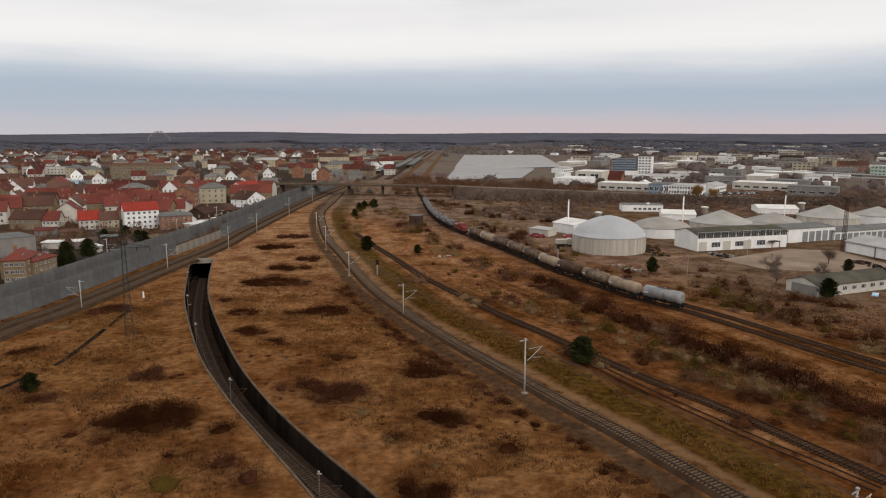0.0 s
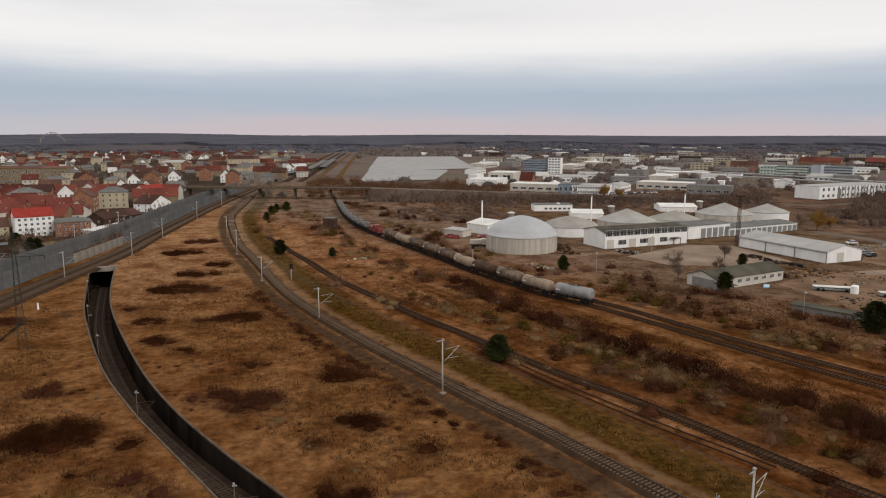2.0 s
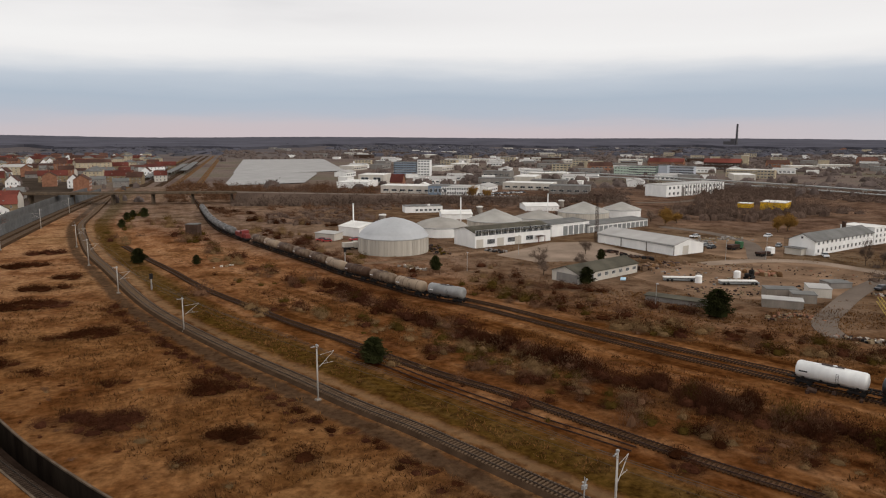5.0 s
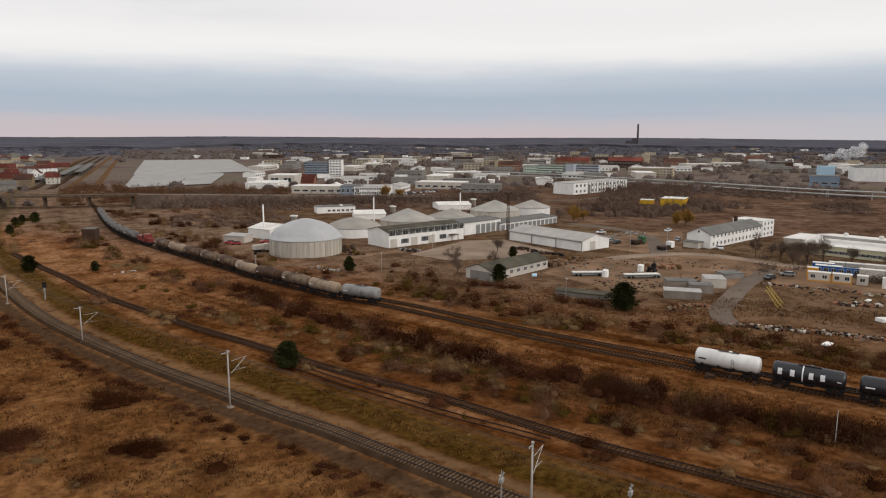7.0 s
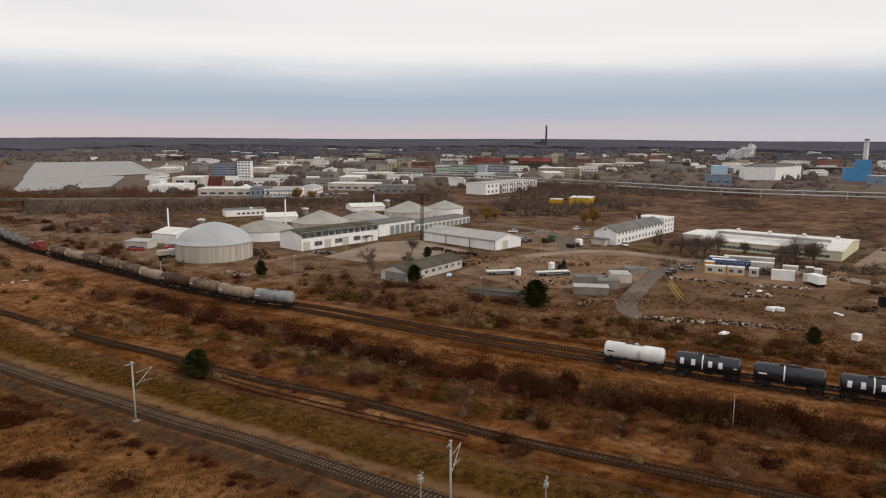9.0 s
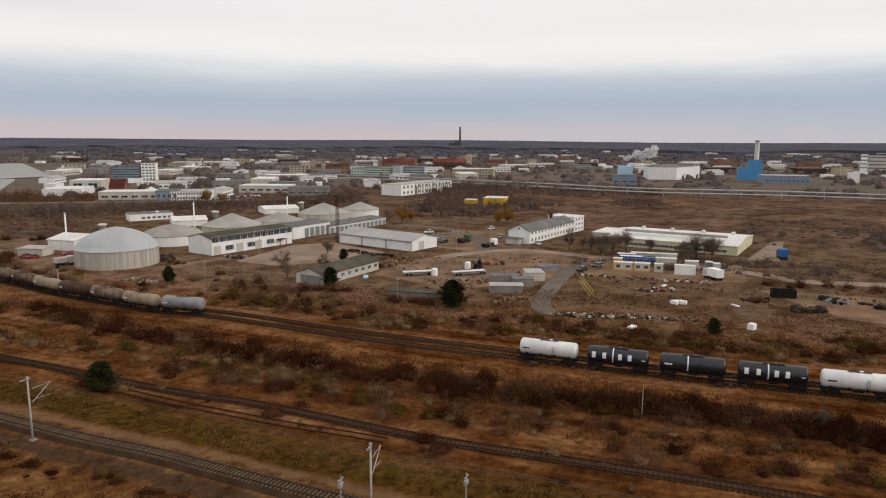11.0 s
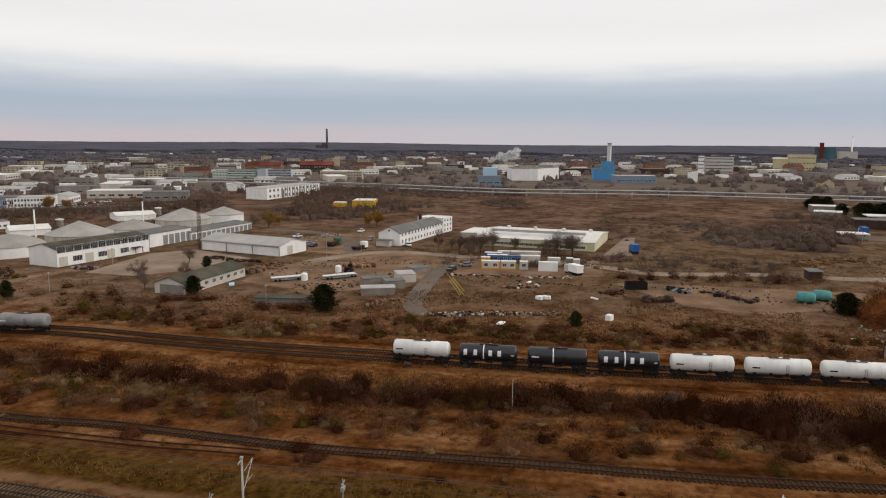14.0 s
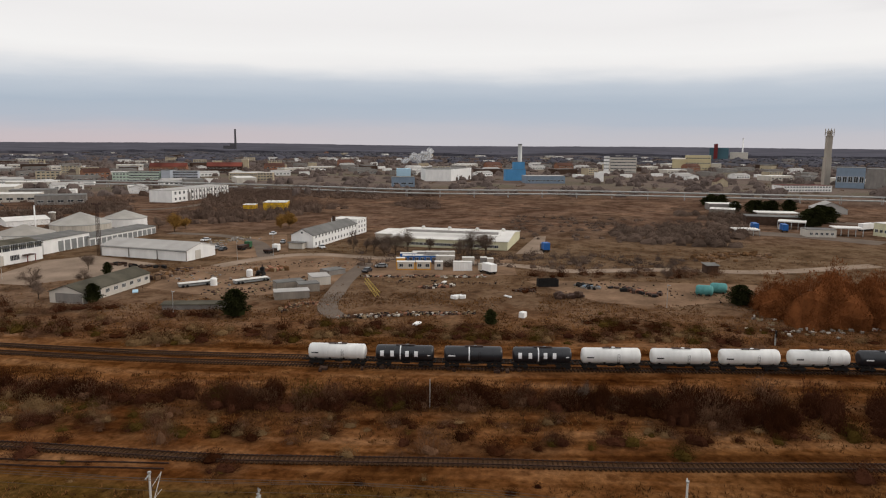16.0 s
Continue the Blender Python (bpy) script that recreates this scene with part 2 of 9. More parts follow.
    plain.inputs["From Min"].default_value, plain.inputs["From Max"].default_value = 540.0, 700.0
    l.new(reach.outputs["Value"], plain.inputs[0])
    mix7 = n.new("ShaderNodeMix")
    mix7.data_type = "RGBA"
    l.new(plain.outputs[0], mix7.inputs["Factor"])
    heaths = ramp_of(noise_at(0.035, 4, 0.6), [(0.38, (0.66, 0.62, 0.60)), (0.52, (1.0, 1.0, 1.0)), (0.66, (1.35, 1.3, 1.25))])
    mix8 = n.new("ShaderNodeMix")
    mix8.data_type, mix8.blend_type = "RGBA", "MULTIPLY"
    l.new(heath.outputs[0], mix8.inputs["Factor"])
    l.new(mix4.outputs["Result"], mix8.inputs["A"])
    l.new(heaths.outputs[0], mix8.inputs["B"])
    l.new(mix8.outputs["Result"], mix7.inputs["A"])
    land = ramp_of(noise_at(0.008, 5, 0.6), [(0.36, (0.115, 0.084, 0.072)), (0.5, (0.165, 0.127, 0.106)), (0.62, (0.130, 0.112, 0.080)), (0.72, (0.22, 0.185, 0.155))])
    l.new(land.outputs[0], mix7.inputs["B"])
    # clumps of dead herbs at a scale of a few metres
    spots = ramp_of(herbs, [(0.36, (0.45, 0.40, 0.38)), (0.46, (1.0, 1.0, 1.0))])
    mix5 = n.new("ShaderNodeMix")
    mix5.data_type, mix5.blend_type = "RGBA", "MULTIPLY"
    mix5.inputs["Factor"].default_value = 0.6
    # far ground fades with distance to the haze-tinted colour of the closed woods
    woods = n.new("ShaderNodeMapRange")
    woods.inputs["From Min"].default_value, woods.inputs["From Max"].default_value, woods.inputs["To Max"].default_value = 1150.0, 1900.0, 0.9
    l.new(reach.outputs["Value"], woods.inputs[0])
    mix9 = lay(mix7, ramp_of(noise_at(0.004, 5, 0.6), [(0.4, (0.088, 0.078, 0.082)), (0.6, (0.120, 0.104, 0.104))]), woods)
    l.new(mix9.outputs["Result"], mix5.inputs["A"])
    l.new(spots.outputs[0], mix5.inputs["B"])
    l.new(mix5.outputs["Result"], bs.inputs["Base Color"])
    bp = n.new("ShaderNodeBump")
    bp.inputs["Strength"].default_value, bp.inputs["Distance"].default_value = 0.7, 0.5
    l.new(fine.outputs[0], bp.inputs["Height"])
    l.new(bp.outputs[0], bs.inputs["Normal"])
    return m


GRASS = ground_mat()
BALLAST = mat("ballast", (0.058, 0.035, 0.021), 0.95, vary=0.35, scale=0.4, grain=12, bump=0.5, spec=0.0)
OLD_BALLAST = mat("overgrown_ballast", (0.150, 0.082, 0.040), 0.95, vary=0.45, scale=0.25, grain=16, bump=0.5, spec=0.0)
RUSTBED = mat("rust_stained_ballast", (0.095, 0.052, 0.029), 0.95, vary=0.45, scale=0.25, grain=16, bump=0.5, spec=0.0)
RUST = mat("rusty_steel", (0.050, 0.024, 0.015), 0.7, 0.3, vary=0.35, scale=2, spec=0.3)
RAILHEAD = mat("worn_rail", (0.075, 0.052, 0.038), 0.6, 0.25, vary=0.2, scale=1)
SLEEPER = mat("concrete_sleeper", (0.118, 0.078, 0.050), 0.9, vary=0.3, scale=1.5, per_object=0.6, spec=0.0)
# darker copy of the concrete sleeper, for the track in the cutting
DARKSLEEPER = mat("dark_concrete_sleeper", (0.070, 0.048, 0.035), 0.9, vary=0.3, scale=1.5, per_object=0.6, spec=0.0)
WOODSLEEPER = mat("old_wooden_sleeper", (0.054, 0.030, 0.017), 0.9, vary=0.4, scale=1.5, spec=0.0)
CONCRETE = mat("weathered_concrete", (0.25, 0.215, 0.18), 0.9, vary=0.3, scale=0.35, grain=10, stretch=(1, 1, 0.3))
# near-black: the shade inside the cutting is put into the wall colour
DARKCONCRETE = mat("dark_retaining_wall", (0.026, 0.019, 0.014), 0.9, vary=0.6, scale=0.3, grain=9, stretch=(1, 1, 0.25), spec=0.0)
# dark brown ballast for the cutting floor and its track bed
CUTBED = mat("cutting_ballast", (0.048, 0.030, 0.021), 0.95, vary=0.35, scale=0.4, grain=12, bump=0.4, spec=0.0)
OFFCONCRETE = mat("stained_concrete_wall", (0.235, 0.205, 0.17), 0.9, vary=0.3, scale=0.4, grain=8, stretch=(1, 1, 0.3))
BARRIER = mat("grey_noise_barrier", (0.125, 0.122, 0.118), 0.7, vary=0.22, scale=0.5, per_object=0.6)
GALV = mat("galvanised_steel", (0.42, 0.42, 0.41), 0.5, 0.5, vary=0.15, scale=1)
POLE = mat("pale_concrete_pole", (0.44, 0.41, 0.37), 0.8, vary=0.15, scale=1)
WIRE = mat("copper_wire", (0.09, 0.075, 0.06), 0.6, 0.3, vary=0.1)
WHITE = mat("white_render", (0.83, 0.815, 0.785), 0.85, vary=0.09, scale=0.4, grain=6, stretch=(1, 1, 0.35))
OFFWHITE = mat("off_white_render", (0.55, 0.505, 0.44), 0.85, vary=0.15, scale=0.35, grain=8, stretch=(1, 1, 0.3))
CREAM = mat("cream_render", (0.446, 0.371, 0.258), 0.85, vary=0.15, scale=0.3, grain=8, stretch=(1, 1, 0.3))
SAND = mat("sandstone_render", (0.234, 0.169, 0.101), 0.9, vary=0.25, scale=0.4, grain=9)
GREYRENDER = mat("grey_render", (0.238, 0.217, 0.197), 0.9, vary=0.2, scale=0.4, grain=8, stretch=(1, 1, 0.3))
BRICK = mat("red_brick", (0.27, 0.13, 0.08), 0.9, vary=0.3, scale=0.6, grain=12)
DARKBRICK = mat("sooty_brick", (0.070, 0.042, 0.030), 0.9, vary=0.35, scale=0.5, grain=10)
REDTILE = mat("red_clay_tile", (0.150, 0.042, 0.030), 0.8, vary=0.5, scale=0.045, grain=30, per_object=0.7)
BRIGHTTILE = mat("new_red_tile", (0.280, 0.036, 0.024), 0.7, vary=0.18, scale=0.5, grain=8)
BROWNTILE = mat("brown_clay_tile", (0.105, 0.052, 0.038), 0.85, vary=0.5, scale=0.045, grain=30, per_object=0.7)
GREYROOF = mat("grey_roofing_felt", (0.155, 0.15, 0.14), 0.9, vary=0.25, scale=0.25, grain=8, per_object=0.4)
MOSSROOF = mat("mossy_roofing_felt", (0.085, 0.076, 0.056), 0.95, vary=0.35, scale=0.2, grain=9)
WHITEROOF = mat("white_metal_roof", (0.69, 0.665, 0.62), 0.7, vary=0.14, scale=0.15, grain=10)
PALEROOF = mat("pale_fibre_cement_roof", (0.39, 0.37, 0.345), 0.7, vary=0.15, scale=0.2, grain=10)
MEMBRANE = mat("grey_gas_membrane", (0.40, 0.40, 0.40), 0.55, vary=0.14, scale=0.12, grain=8, spec=0.4)
COPING = mat("brown_coping", (0.115, 0.082, 0.055), 0.9, vary=0.4, scale=0.5)
CONEMEMBRANE = mat("stained_grey_membrane", (0.36, 0.34, 0.305), 0.75, vary=0.2, scale=0.15, grain=9)
BROWNMEMBRANE = mat("weathered_membrane", (0.32, 0.295, 0.26), 0.75, vary=0.22, scale=0.15, grain=9)
TANKWALL = mat("streaked_concrete_tank", (0.49, 0.445, 0.38), 0.85, vary=0.28, scale=0.5, grain=5, stretch=(1.6, 1.6, 0.08))
GLASS = mat("dark_window_glass", (0.025, 0.03, 0.035), 0.12, vary=0.1, bump=0, spec=0.5)
FRAME = mat("painted_frame", (0.62, 0.61, 0.59), 0.6, vary=0.1)
GREYDOOR = mat("grey_garage_door", (0.23, 0.235, 0.23), 0.6, vary=0.15, scale=0.8, per_object=0.5)
ASPHALT = mat("worn_asphalt", (0.155, 0.122, 0.098), 0.9, vary=0.25, scale=0.08, grain=14, bump=0.2, spec=0.0)
YARD = mat("dirty_gravel_yard", (0.205, 0.130, 0.083), 0.95, vary=0.48, scale=0.11, grain=9, bump=0.5, spec=0.0)
PALEYARD = mat("dusty_concrete_yard", (0.265, 0.198, 0.148), 0.95, vary=0.3, scale=0.09, grain=12, bump=0.4, spec=0.0)
TANKWHITE = mat("white_tank_paint", (0.70, 0.69, 0.66), 0.4, vary=0.12, scale=0.5, grain=5, stretch=(1, 1, 0.3), spec=0.5)
TANKBLACK = mat("black_tank_paint", (0.014, 0.015, 0.019), 0.38, vary=0.25, scale=0.5, grain=6, spec=0.5)
TANKGREY = mat("grey_tank_paint", (0.23, 0.225, 0.215), 0.45, vary=0.3, scale=0.5, grain=6, spec=0.5)
TANKBROWN = mat("soiled_brown_tank", (0.105, 0.058, 0.036), 0.6, vary=0.35, scale=0.5, grain=6, per_object=1.3, second=(0.31, 0.235, 0.165))
UNDER = mat("black_underframe", (0.018, 0.016, 0.015), 0.75, vary=0.3, scale=1)
LETTER = mat("white_lettering", (0.78, 0.78, 0.78), 0.6, vary=0.04, bump=0)
LOCORED = mat("locomotive_red", (0.17, 0.017, 0.013), 0.45, vary=0.2, spec=0.5)
BLUE = mat("blue_cladding", (0.03, 0.12, 0.36), 0.5, vary=0.12, scale=0.2)
BLUEGREY = mat("blue_grey_cladding", (0.20, 0.255, 0.32), 0.6, vary=0.12, scale=0.2)
PALESLAB = mat("pale_grey_panels", (0.43, 0.455, 0.50), 0.7, vary=0.1, scale=0.2)
PALEBLUE = mat("pale_blue_cladding", (0.42, 0.60, 0.72), 0.6, vary=0.08, scale=0.2)
YELLOW = mat("yellow_cladding", (0.70, 0.42, 0.02), 0.55, vary=0.1, scale=0.3)
GREENHALL = mat("pale_green_cladding", (0.62, 0.59, 0.40), 0.7, vary=0.12, scale=0.3)
SKYBLUE = mat("sky_blue_cladding", (0.085, 0.27, 0.50), 0.6, vary=0.1, scale=0.1)
PALEYELLOW = mat("pale_yellow_cladding", (0.56, 0.48, 0.29), 0.7, vary=0.1, scale=0.1)
TOWERCONC = mat("pale_tower_concrete", (0.40, 0.355, 0.30), 0.9, vary=0.2, scale=0.15, stretch=(1, 1, 0.2))
MINT = mat("mint_panels", (0.50, 0.60, 0.49), 0.7, vary=0.1, scale=0.3)
# dulled teal: distance haze over the plant is put into the colour
TEAL = mat("teal_cladding", (0.075, 0.15, 0.18), 0.7, vary=0.15, scale=0.05)
TURQ = mat("turquoise_paint", (0.10, 0.29, 0.28), 0.6, vary=0.3, scale=0.6)
ORANGE = mat("orange_panel", (0.62, 0.30, 0.04), 0.6, vary=0.1)
PIPE = mat("pipe_cladding", (0.42, 0.42, 0.40), 0.5, 0.2, vary=0.12, scale=0.1)
LATTICE = mat("green_lattice_steel", (0.035, 0.045, 0.036), 0.7, 0.2, vary=0.15)
# pale matt grey: the sky's reflection is put into the panel colour
PANEL = mat("sky_grey_solar_panel", (0.33, 0.318, 0.305), 0.95, vary=0.12, scale=0.05, bump=0, spec=0.05)
BARK = mat("bark", (0.095, 0.066, 0.046), 0.95, vary=0.3, scale=2, spec=0.0)
TWIG = mat("bare_twigs", (0.118, 0.062, 0.035), 0.95, vary=0.35, scale=0.3, per_object=0.9, bump=0, spec=0.0)
HEATH = mat("dead_bramble", (0.040, 0.014, 0.006), 0.95, vary=0.45, scale=0.4, per_object=0.6, bump=0, spec=0.0)
REDTWIG = mat("red_dogwood_twigs", (0.066, 0.025, 0.013), 0.95, vary=0.4, scale=0.4, per_object=0.6, bump=0, spec=0.0)
GREYTWIG = mat("grey_olive_scrub", (0.150, 0.091, 0.043), 0.95, vary=0.3, scale=0.4, per_object=0.8, bump=0, spec=0.0)
GREENTWIG = mat("moss_green_scrub", (0.077, 0.047, 0.011), 0.95, vary=0.3, scale=0.4, per_object=0.8, bump=0, spec=0.0)
WILLOW = mat("golden_willow_twigs", (0.30, 0.165, 0.045), 0.95, vary=0.3, scale=0.3, bump=0, spec=0.0)
RUSSET = mat("russet_crown", (0.175, 0.062, 0.022), 0.95, vary=0.45, scale=0.25, bump=0, spec=0.0)
NEEDLE = mat("dark_pine_needles", (0.034, 0.036, 0.013), 0.9, vary=0.55, scale=0.5, per_object=0.5, bump=0, spec=0.0)
STRAWMAT = mat("straw_tufts", (0.165, 0.077, 0.026), 0.95, vary=0.4, scale=0.06, grain=12, bump=0, spec=0.0)
TREETWIG = mat("bare_tree_twigs", (0.165, 0.118, 0.090), 0.95, vary=0.3, scale=0.3, per_object=0.8, bump=0, spec=0.0)
WOODTWIG = mat("grey_brown_wood_twigs", (0.118, 0.079, 0.060), 0.95, vary=0.35, scale=0.05, grain=8, bump=0, spec=0.0)
# greyed and lightened twigs: haze over the far woods put into the colour
FARTWIG = mat("grey_winter_twigs", (0.125, 0.096, 0.084), 0.95, vary=0.35, scale=0.05, grain=8, bump=0, spec=0.0)
THICKET = mat("brown_winter_thicket", (0.112, 0.078, 0.060), 0.95, vary=0.4, scale=0.04, grain=8, bump=0, spec=0.0)
HEATHER = mat("russet_heath_stems", (0.098, 0.063, 0.043), 0.95, vary=0.35, scale=0.03, grain=8, bump=0, spec=0.0)
HERB = mat("dead_herb_tufts", (0.060, 0.028, 0.012), 0.95, vary=0.4, scale=0.06, grain=12, bump=0, spec=0.0)
TOWNGROUND = mat("town_gardens", (0.060, 0.045, 0.034), 0.95, vary=0.45, scale=0.03, grain=12, bump=0.3, spec=0.0)
# distance haze is put into these pale blue-grey wood colours
FARWOOD = mat("hazed_winter_wood", (0.092, 0.089, 0.106), 1.0, vary=0.25, scale=0.006, grain=10, bump=0, spec=0.0)
FARGREEN = mat("hazed_pine_wood", (0.080, 0.077, 0.086), 1.0, vary=0.2, scale=0.012, grain=10, bump=0, spec=0.0)

# ---------------------------------------------------------------- mesh helpers


class Shape:
    """Collects faces of one mesh; the material index goes with each face."""

    def __init__(self):
        self.v, self.f, self.m = [], [], []

    def face(self, pts, m=0):
        k = len(self.v)
        self.v += [tuple(p) for p in pts]
        self.f.append(tuple(range(k, k + len(pts))))
        self.m.append(m)

    def box(self, x0, y0, z0, x1, y1, z1, m=0, cut=0.0):
        c = cut
        lo, hi = (x0, y0, x1, y1), (x0 + c, y0 + c, x1 - c, y1 - c)
        k = len(self.v)
        rings = [(lo, z0), (lo, z1 - c), (hi, z1)] if c else [(lo, z0), (lo, z1)]
        for (a, b, d, e), z in rings:
            self.v += [(a, b, z), (d, b, z), (d, e, z), (a, e, z)]
        n = len(rings)
        for r in range(n - 1):
            for i in range(4):
                j = (i + 1) % 4
                self.f.append((k + 4 * r + i, k + 4 * r + j, k + 4 * r + 4 + j, k + 4 * r + 4 + i))
                self.m.append(m)
        self.f += [(k + 3, k + 2, k + 1, k), tuple(k + 4 * (n - 1) + i for i in range(4))]
        self.m += [m, m]
        return self

    def tube(self, p, q, r, n=8, m=0, r2=None, caps=True):
        p, q = Vector(p), Vector(q)
        d = (q - p).normalized()
        u = d.orthogonal().normalized()
        w = d.cross(u)
        k = len(self.v)
        for c, rr in ((p, r), (q, r if r2 is None else r2)):
            for i in range(n):
                a = 2 * math.pi * i / n
                self.v.append(tuple(c + (u * math.cos(a) + w * math.sin(a)) * rr))
        for i in range(n):
            j = (i + 1) % n
            self.f.append((k + i, k + j, k + n + j, k + n + i))
            self.m.append(m)
        if caps:
            self.f += [tuple(k + n - 1 - i for i in range(n)), tuple(k + n + i for i in range(n))]
            self.m += [m, m]
        return self

    def lathe(self, profile, n=32, m=0, c=(0, 0)):
        """Rings of (radius, z), bottom up."""
        k = len(self.v)
        for r, z in profile:
            for i in range(n):
                a = 2 * math.pi * i / n
                self.v.append((c[0] + r * math.cos(a), c[1] + r * math.sin(a), z))
        for j in range(len(profile) - 1):
            for i in range(n):
                h = (i + 1) % n
                self.f.append((k + j * n + i, k + j * n + h, k + (j + 1) * n + h, k + (j + 1) * n + i))
                self.m.append(m)
        self.f.append(tuple(k + (len(profile) - 1) * n + i for i in range(n)))
        self.m.append(m)
        return self

    def slab(self, poly, z0, z1, m=0):
        k, n = len(self.v), len(poly)
        self.v += [(x, y, z0) for x, y in poly] + [(x, y, z1) for x, y in poly]
        for i in range(n):
            j = (i + 1) % n
            self.f.append((k + i, k + j, k + n + j, k + n + i))
            self.m.append(m)
        self.f += [tuple(k + n - 1 - i for i in range(n)), tuple(k + n + i for i in range(n))]
        self.m += [m, m]
        return self

    def mesh(self, name, mats, smooth=False):
        me = bpy.data.meshes.new(name)
        me.from_pydata(self.v, [], self.f)
        for mm in mats if isinstance(mats, (list, tuple)) else [mats]:
            me.materials.append(mm)
        me.polygons.foreach_set("material_index", self.m)
        if smooth:
            me.polygons.foreach_set("use_smooth", [len(f) == 4 for f in self.f])
        me.update()
        return me


def thing(name, label, category, group="", kind="", m=None, data=None):
    ob = tagged(new(name, data), label, category, group, kind)
    if m is not None:
        ob.matrix_world = m
    return ob


def part(name, shape, mats, parent, label="", smooth=False, at=None):
    me = shape if isinstance(shape, bpy.types.Mesh) else shape.mesh(name, mats, smooth)
    ob = new(name, me)
    ob.parent = parent
    if at is not None:
        ob.matrix_basis = at
    if label:
        ob["label"] = label
    return ob


def spline(pts, step):
    """An even run of points along a smooth curve through a few fixed ones."""
    p = [Vector(q).to_2d() for q in pts]
    p = [2 * p[0] - p[1]] + p + [2 * p[-1] - p[-2]]
    dense = []
    for i in range(1, len(p) - 2):
        a, b, c, d = p[i - 1:i + 3]
        for k in range(24):
            t = k / 24
            dense.append(0.5 * (2 * b + (c - a) * t + (2 * a - 5 * b + 4 * c - d) * t * t + (3 * b - a - 3 * c + d) * t ** 3))
    dense.append(p[-2])
    out, carry = [dense[0]], 0.0
    for a, b in zip(dense, dense[1:]):
        gap = (b - a).length
        while gap > 1e-9 and carry + gap >= step:
            a = a + (b - a) * ((step - carry) / gap)
            out.append(a)
            gap, carry = (b - a).length, 0.0
        carry += gap
    return out


def sides(path):
    """For each point of a path, the unit vector to its left."""
    out = []
    for i in range(len(path)):
        d = (path[min(i + 1, len(path) - 1)] - path[max(i - 1, 0)]).normalized()
        out.append(Vector((-d.y, d.x)))
    return out


def sweep(path, profile, height=None, closed=True, m=0, shape=None):
    """A profile of (offset to the left, z) carried along a path."""
    s = shape or Shape()
    left, n = sides(path), len(profile)
    k = len(s.v)
    for i, (p, q) in enumerate(zip(path, left)):
        h = height[i] if height else 0.0
        s.v += [(p.x + q.x * o, p.y + q.y * o, z + h) for o, z in profile]
    for i in range(len(path) - 1):
        for j in range(n if closed else n - 1):
            h = (j + 1) % n
            s.f.append((k + i * n + j, k + i * n + h, k + (i + 1) * n + h, k + (i + 1) * n + j))
            s.m.append(m)
    if closed:
        s.f += [tuple(k + j for j in range(n)), tuple(k + (len(path) - 1) * n + n - 1 - j for j in range(n))]
        s.m += [m, m]
    return s

# ---------------------------------------------------------------- the railway lines in plan
LINE_B = [(-72.91, 517.15), (-67.2, 423.61), (-64.66, 372.07), (-60.74, 340.86), (-46.7, 273.54), (-33.93, 230.27), (-20.97, 186.8), (-11.4, 161.15),
          (1.81, 132.54), (11.37, 114.25), (18.66, 99.98), (24.65, 89.62), (29.28, 80.2), (38.24, 62.34), (56, 30), (70, -20)]
LINE_C = [(-36, 282.26), (-26.03, 252.73), (-15.7, 224.4), (-6.1, 196.0), (5.5, 170.0), (13.0, 153.5), (20.8, 138.5), (28.3, 123.0), (35.2, 109.8), (41.8, 99.2), (48.0, 86.8),
          (55.2, 72.0), (63.2, 58.6), (73.0, 42.7), (84.7, 22.7), (102.0, -4.0), (121, -38)]
LINE_E = [(22.4, 128.5), (29.2, 114.0), (33.4, 105.3), (38.5, 95.6), (43.0, 87.2), (46.6, 81.4), (51.0, 74.0)]
LINE_D = [(-20.8, 517.51), (-12.77, 431.37), (-9.25, 387.09), (-5.43, 345.96), (0.25, 310.62), (8.4, 281.73), (18.02, 252.26), (27.37, 225.03), (34.1, 202.98),
          (41.37, 185.49), (48.44, 168.85), (58.22, 153.38), (74.16, 119.33), (91.19, 88.05), (107.91, 58.9), (146.24, -2.66), (178, -55)]
LINE_A = [(-76.94, 539.76), (-80.77, 419.91), (-81.08, 293.36), (-79.94, 250.61), (-83.01, 205.29), (-85.16, 173.54), (-87.57, 151.53), (-90.2, 135.5), (-96, 60), (-98, -40)]
TROUGH_R = [(-75.79, 222.8), (-65.55, 187.97), (-56.37, 162.32), (-39.98, 125.34), (-28.67, 103.96), (-17.78, 87.15), (-7.75, 73.11), (-1.2, 62)]
TROUGH_L = [(-82.29, 220.75), (-71.53, 187.96), (-62.39, 162.31), (-46.18, 125.33), (-34.5, 103.96), (-26.63, 91.45), (-14.86, 73.1), (-8.6, 62)]


def resample(path, n):
    return [path[round(i * (len(path) - 1) / (n - 1))] for i in range(n)]


N_TR = 60
tr_right, tr_left = resample(spline(TROUGH_R, 0.25), N_TR), resample(spline(TROUGH_L, 0.25), N_TR)
tr_mid = [(a + b) / 2 for a, b in zip(tr_right, tr_left)]


def trough_depth(y):
    return float(np.interp(y, [62, 73, 85, 118, 160, 225], [-2.2, -2.6, -3.2, -4.7, -6.0, -6.5]))


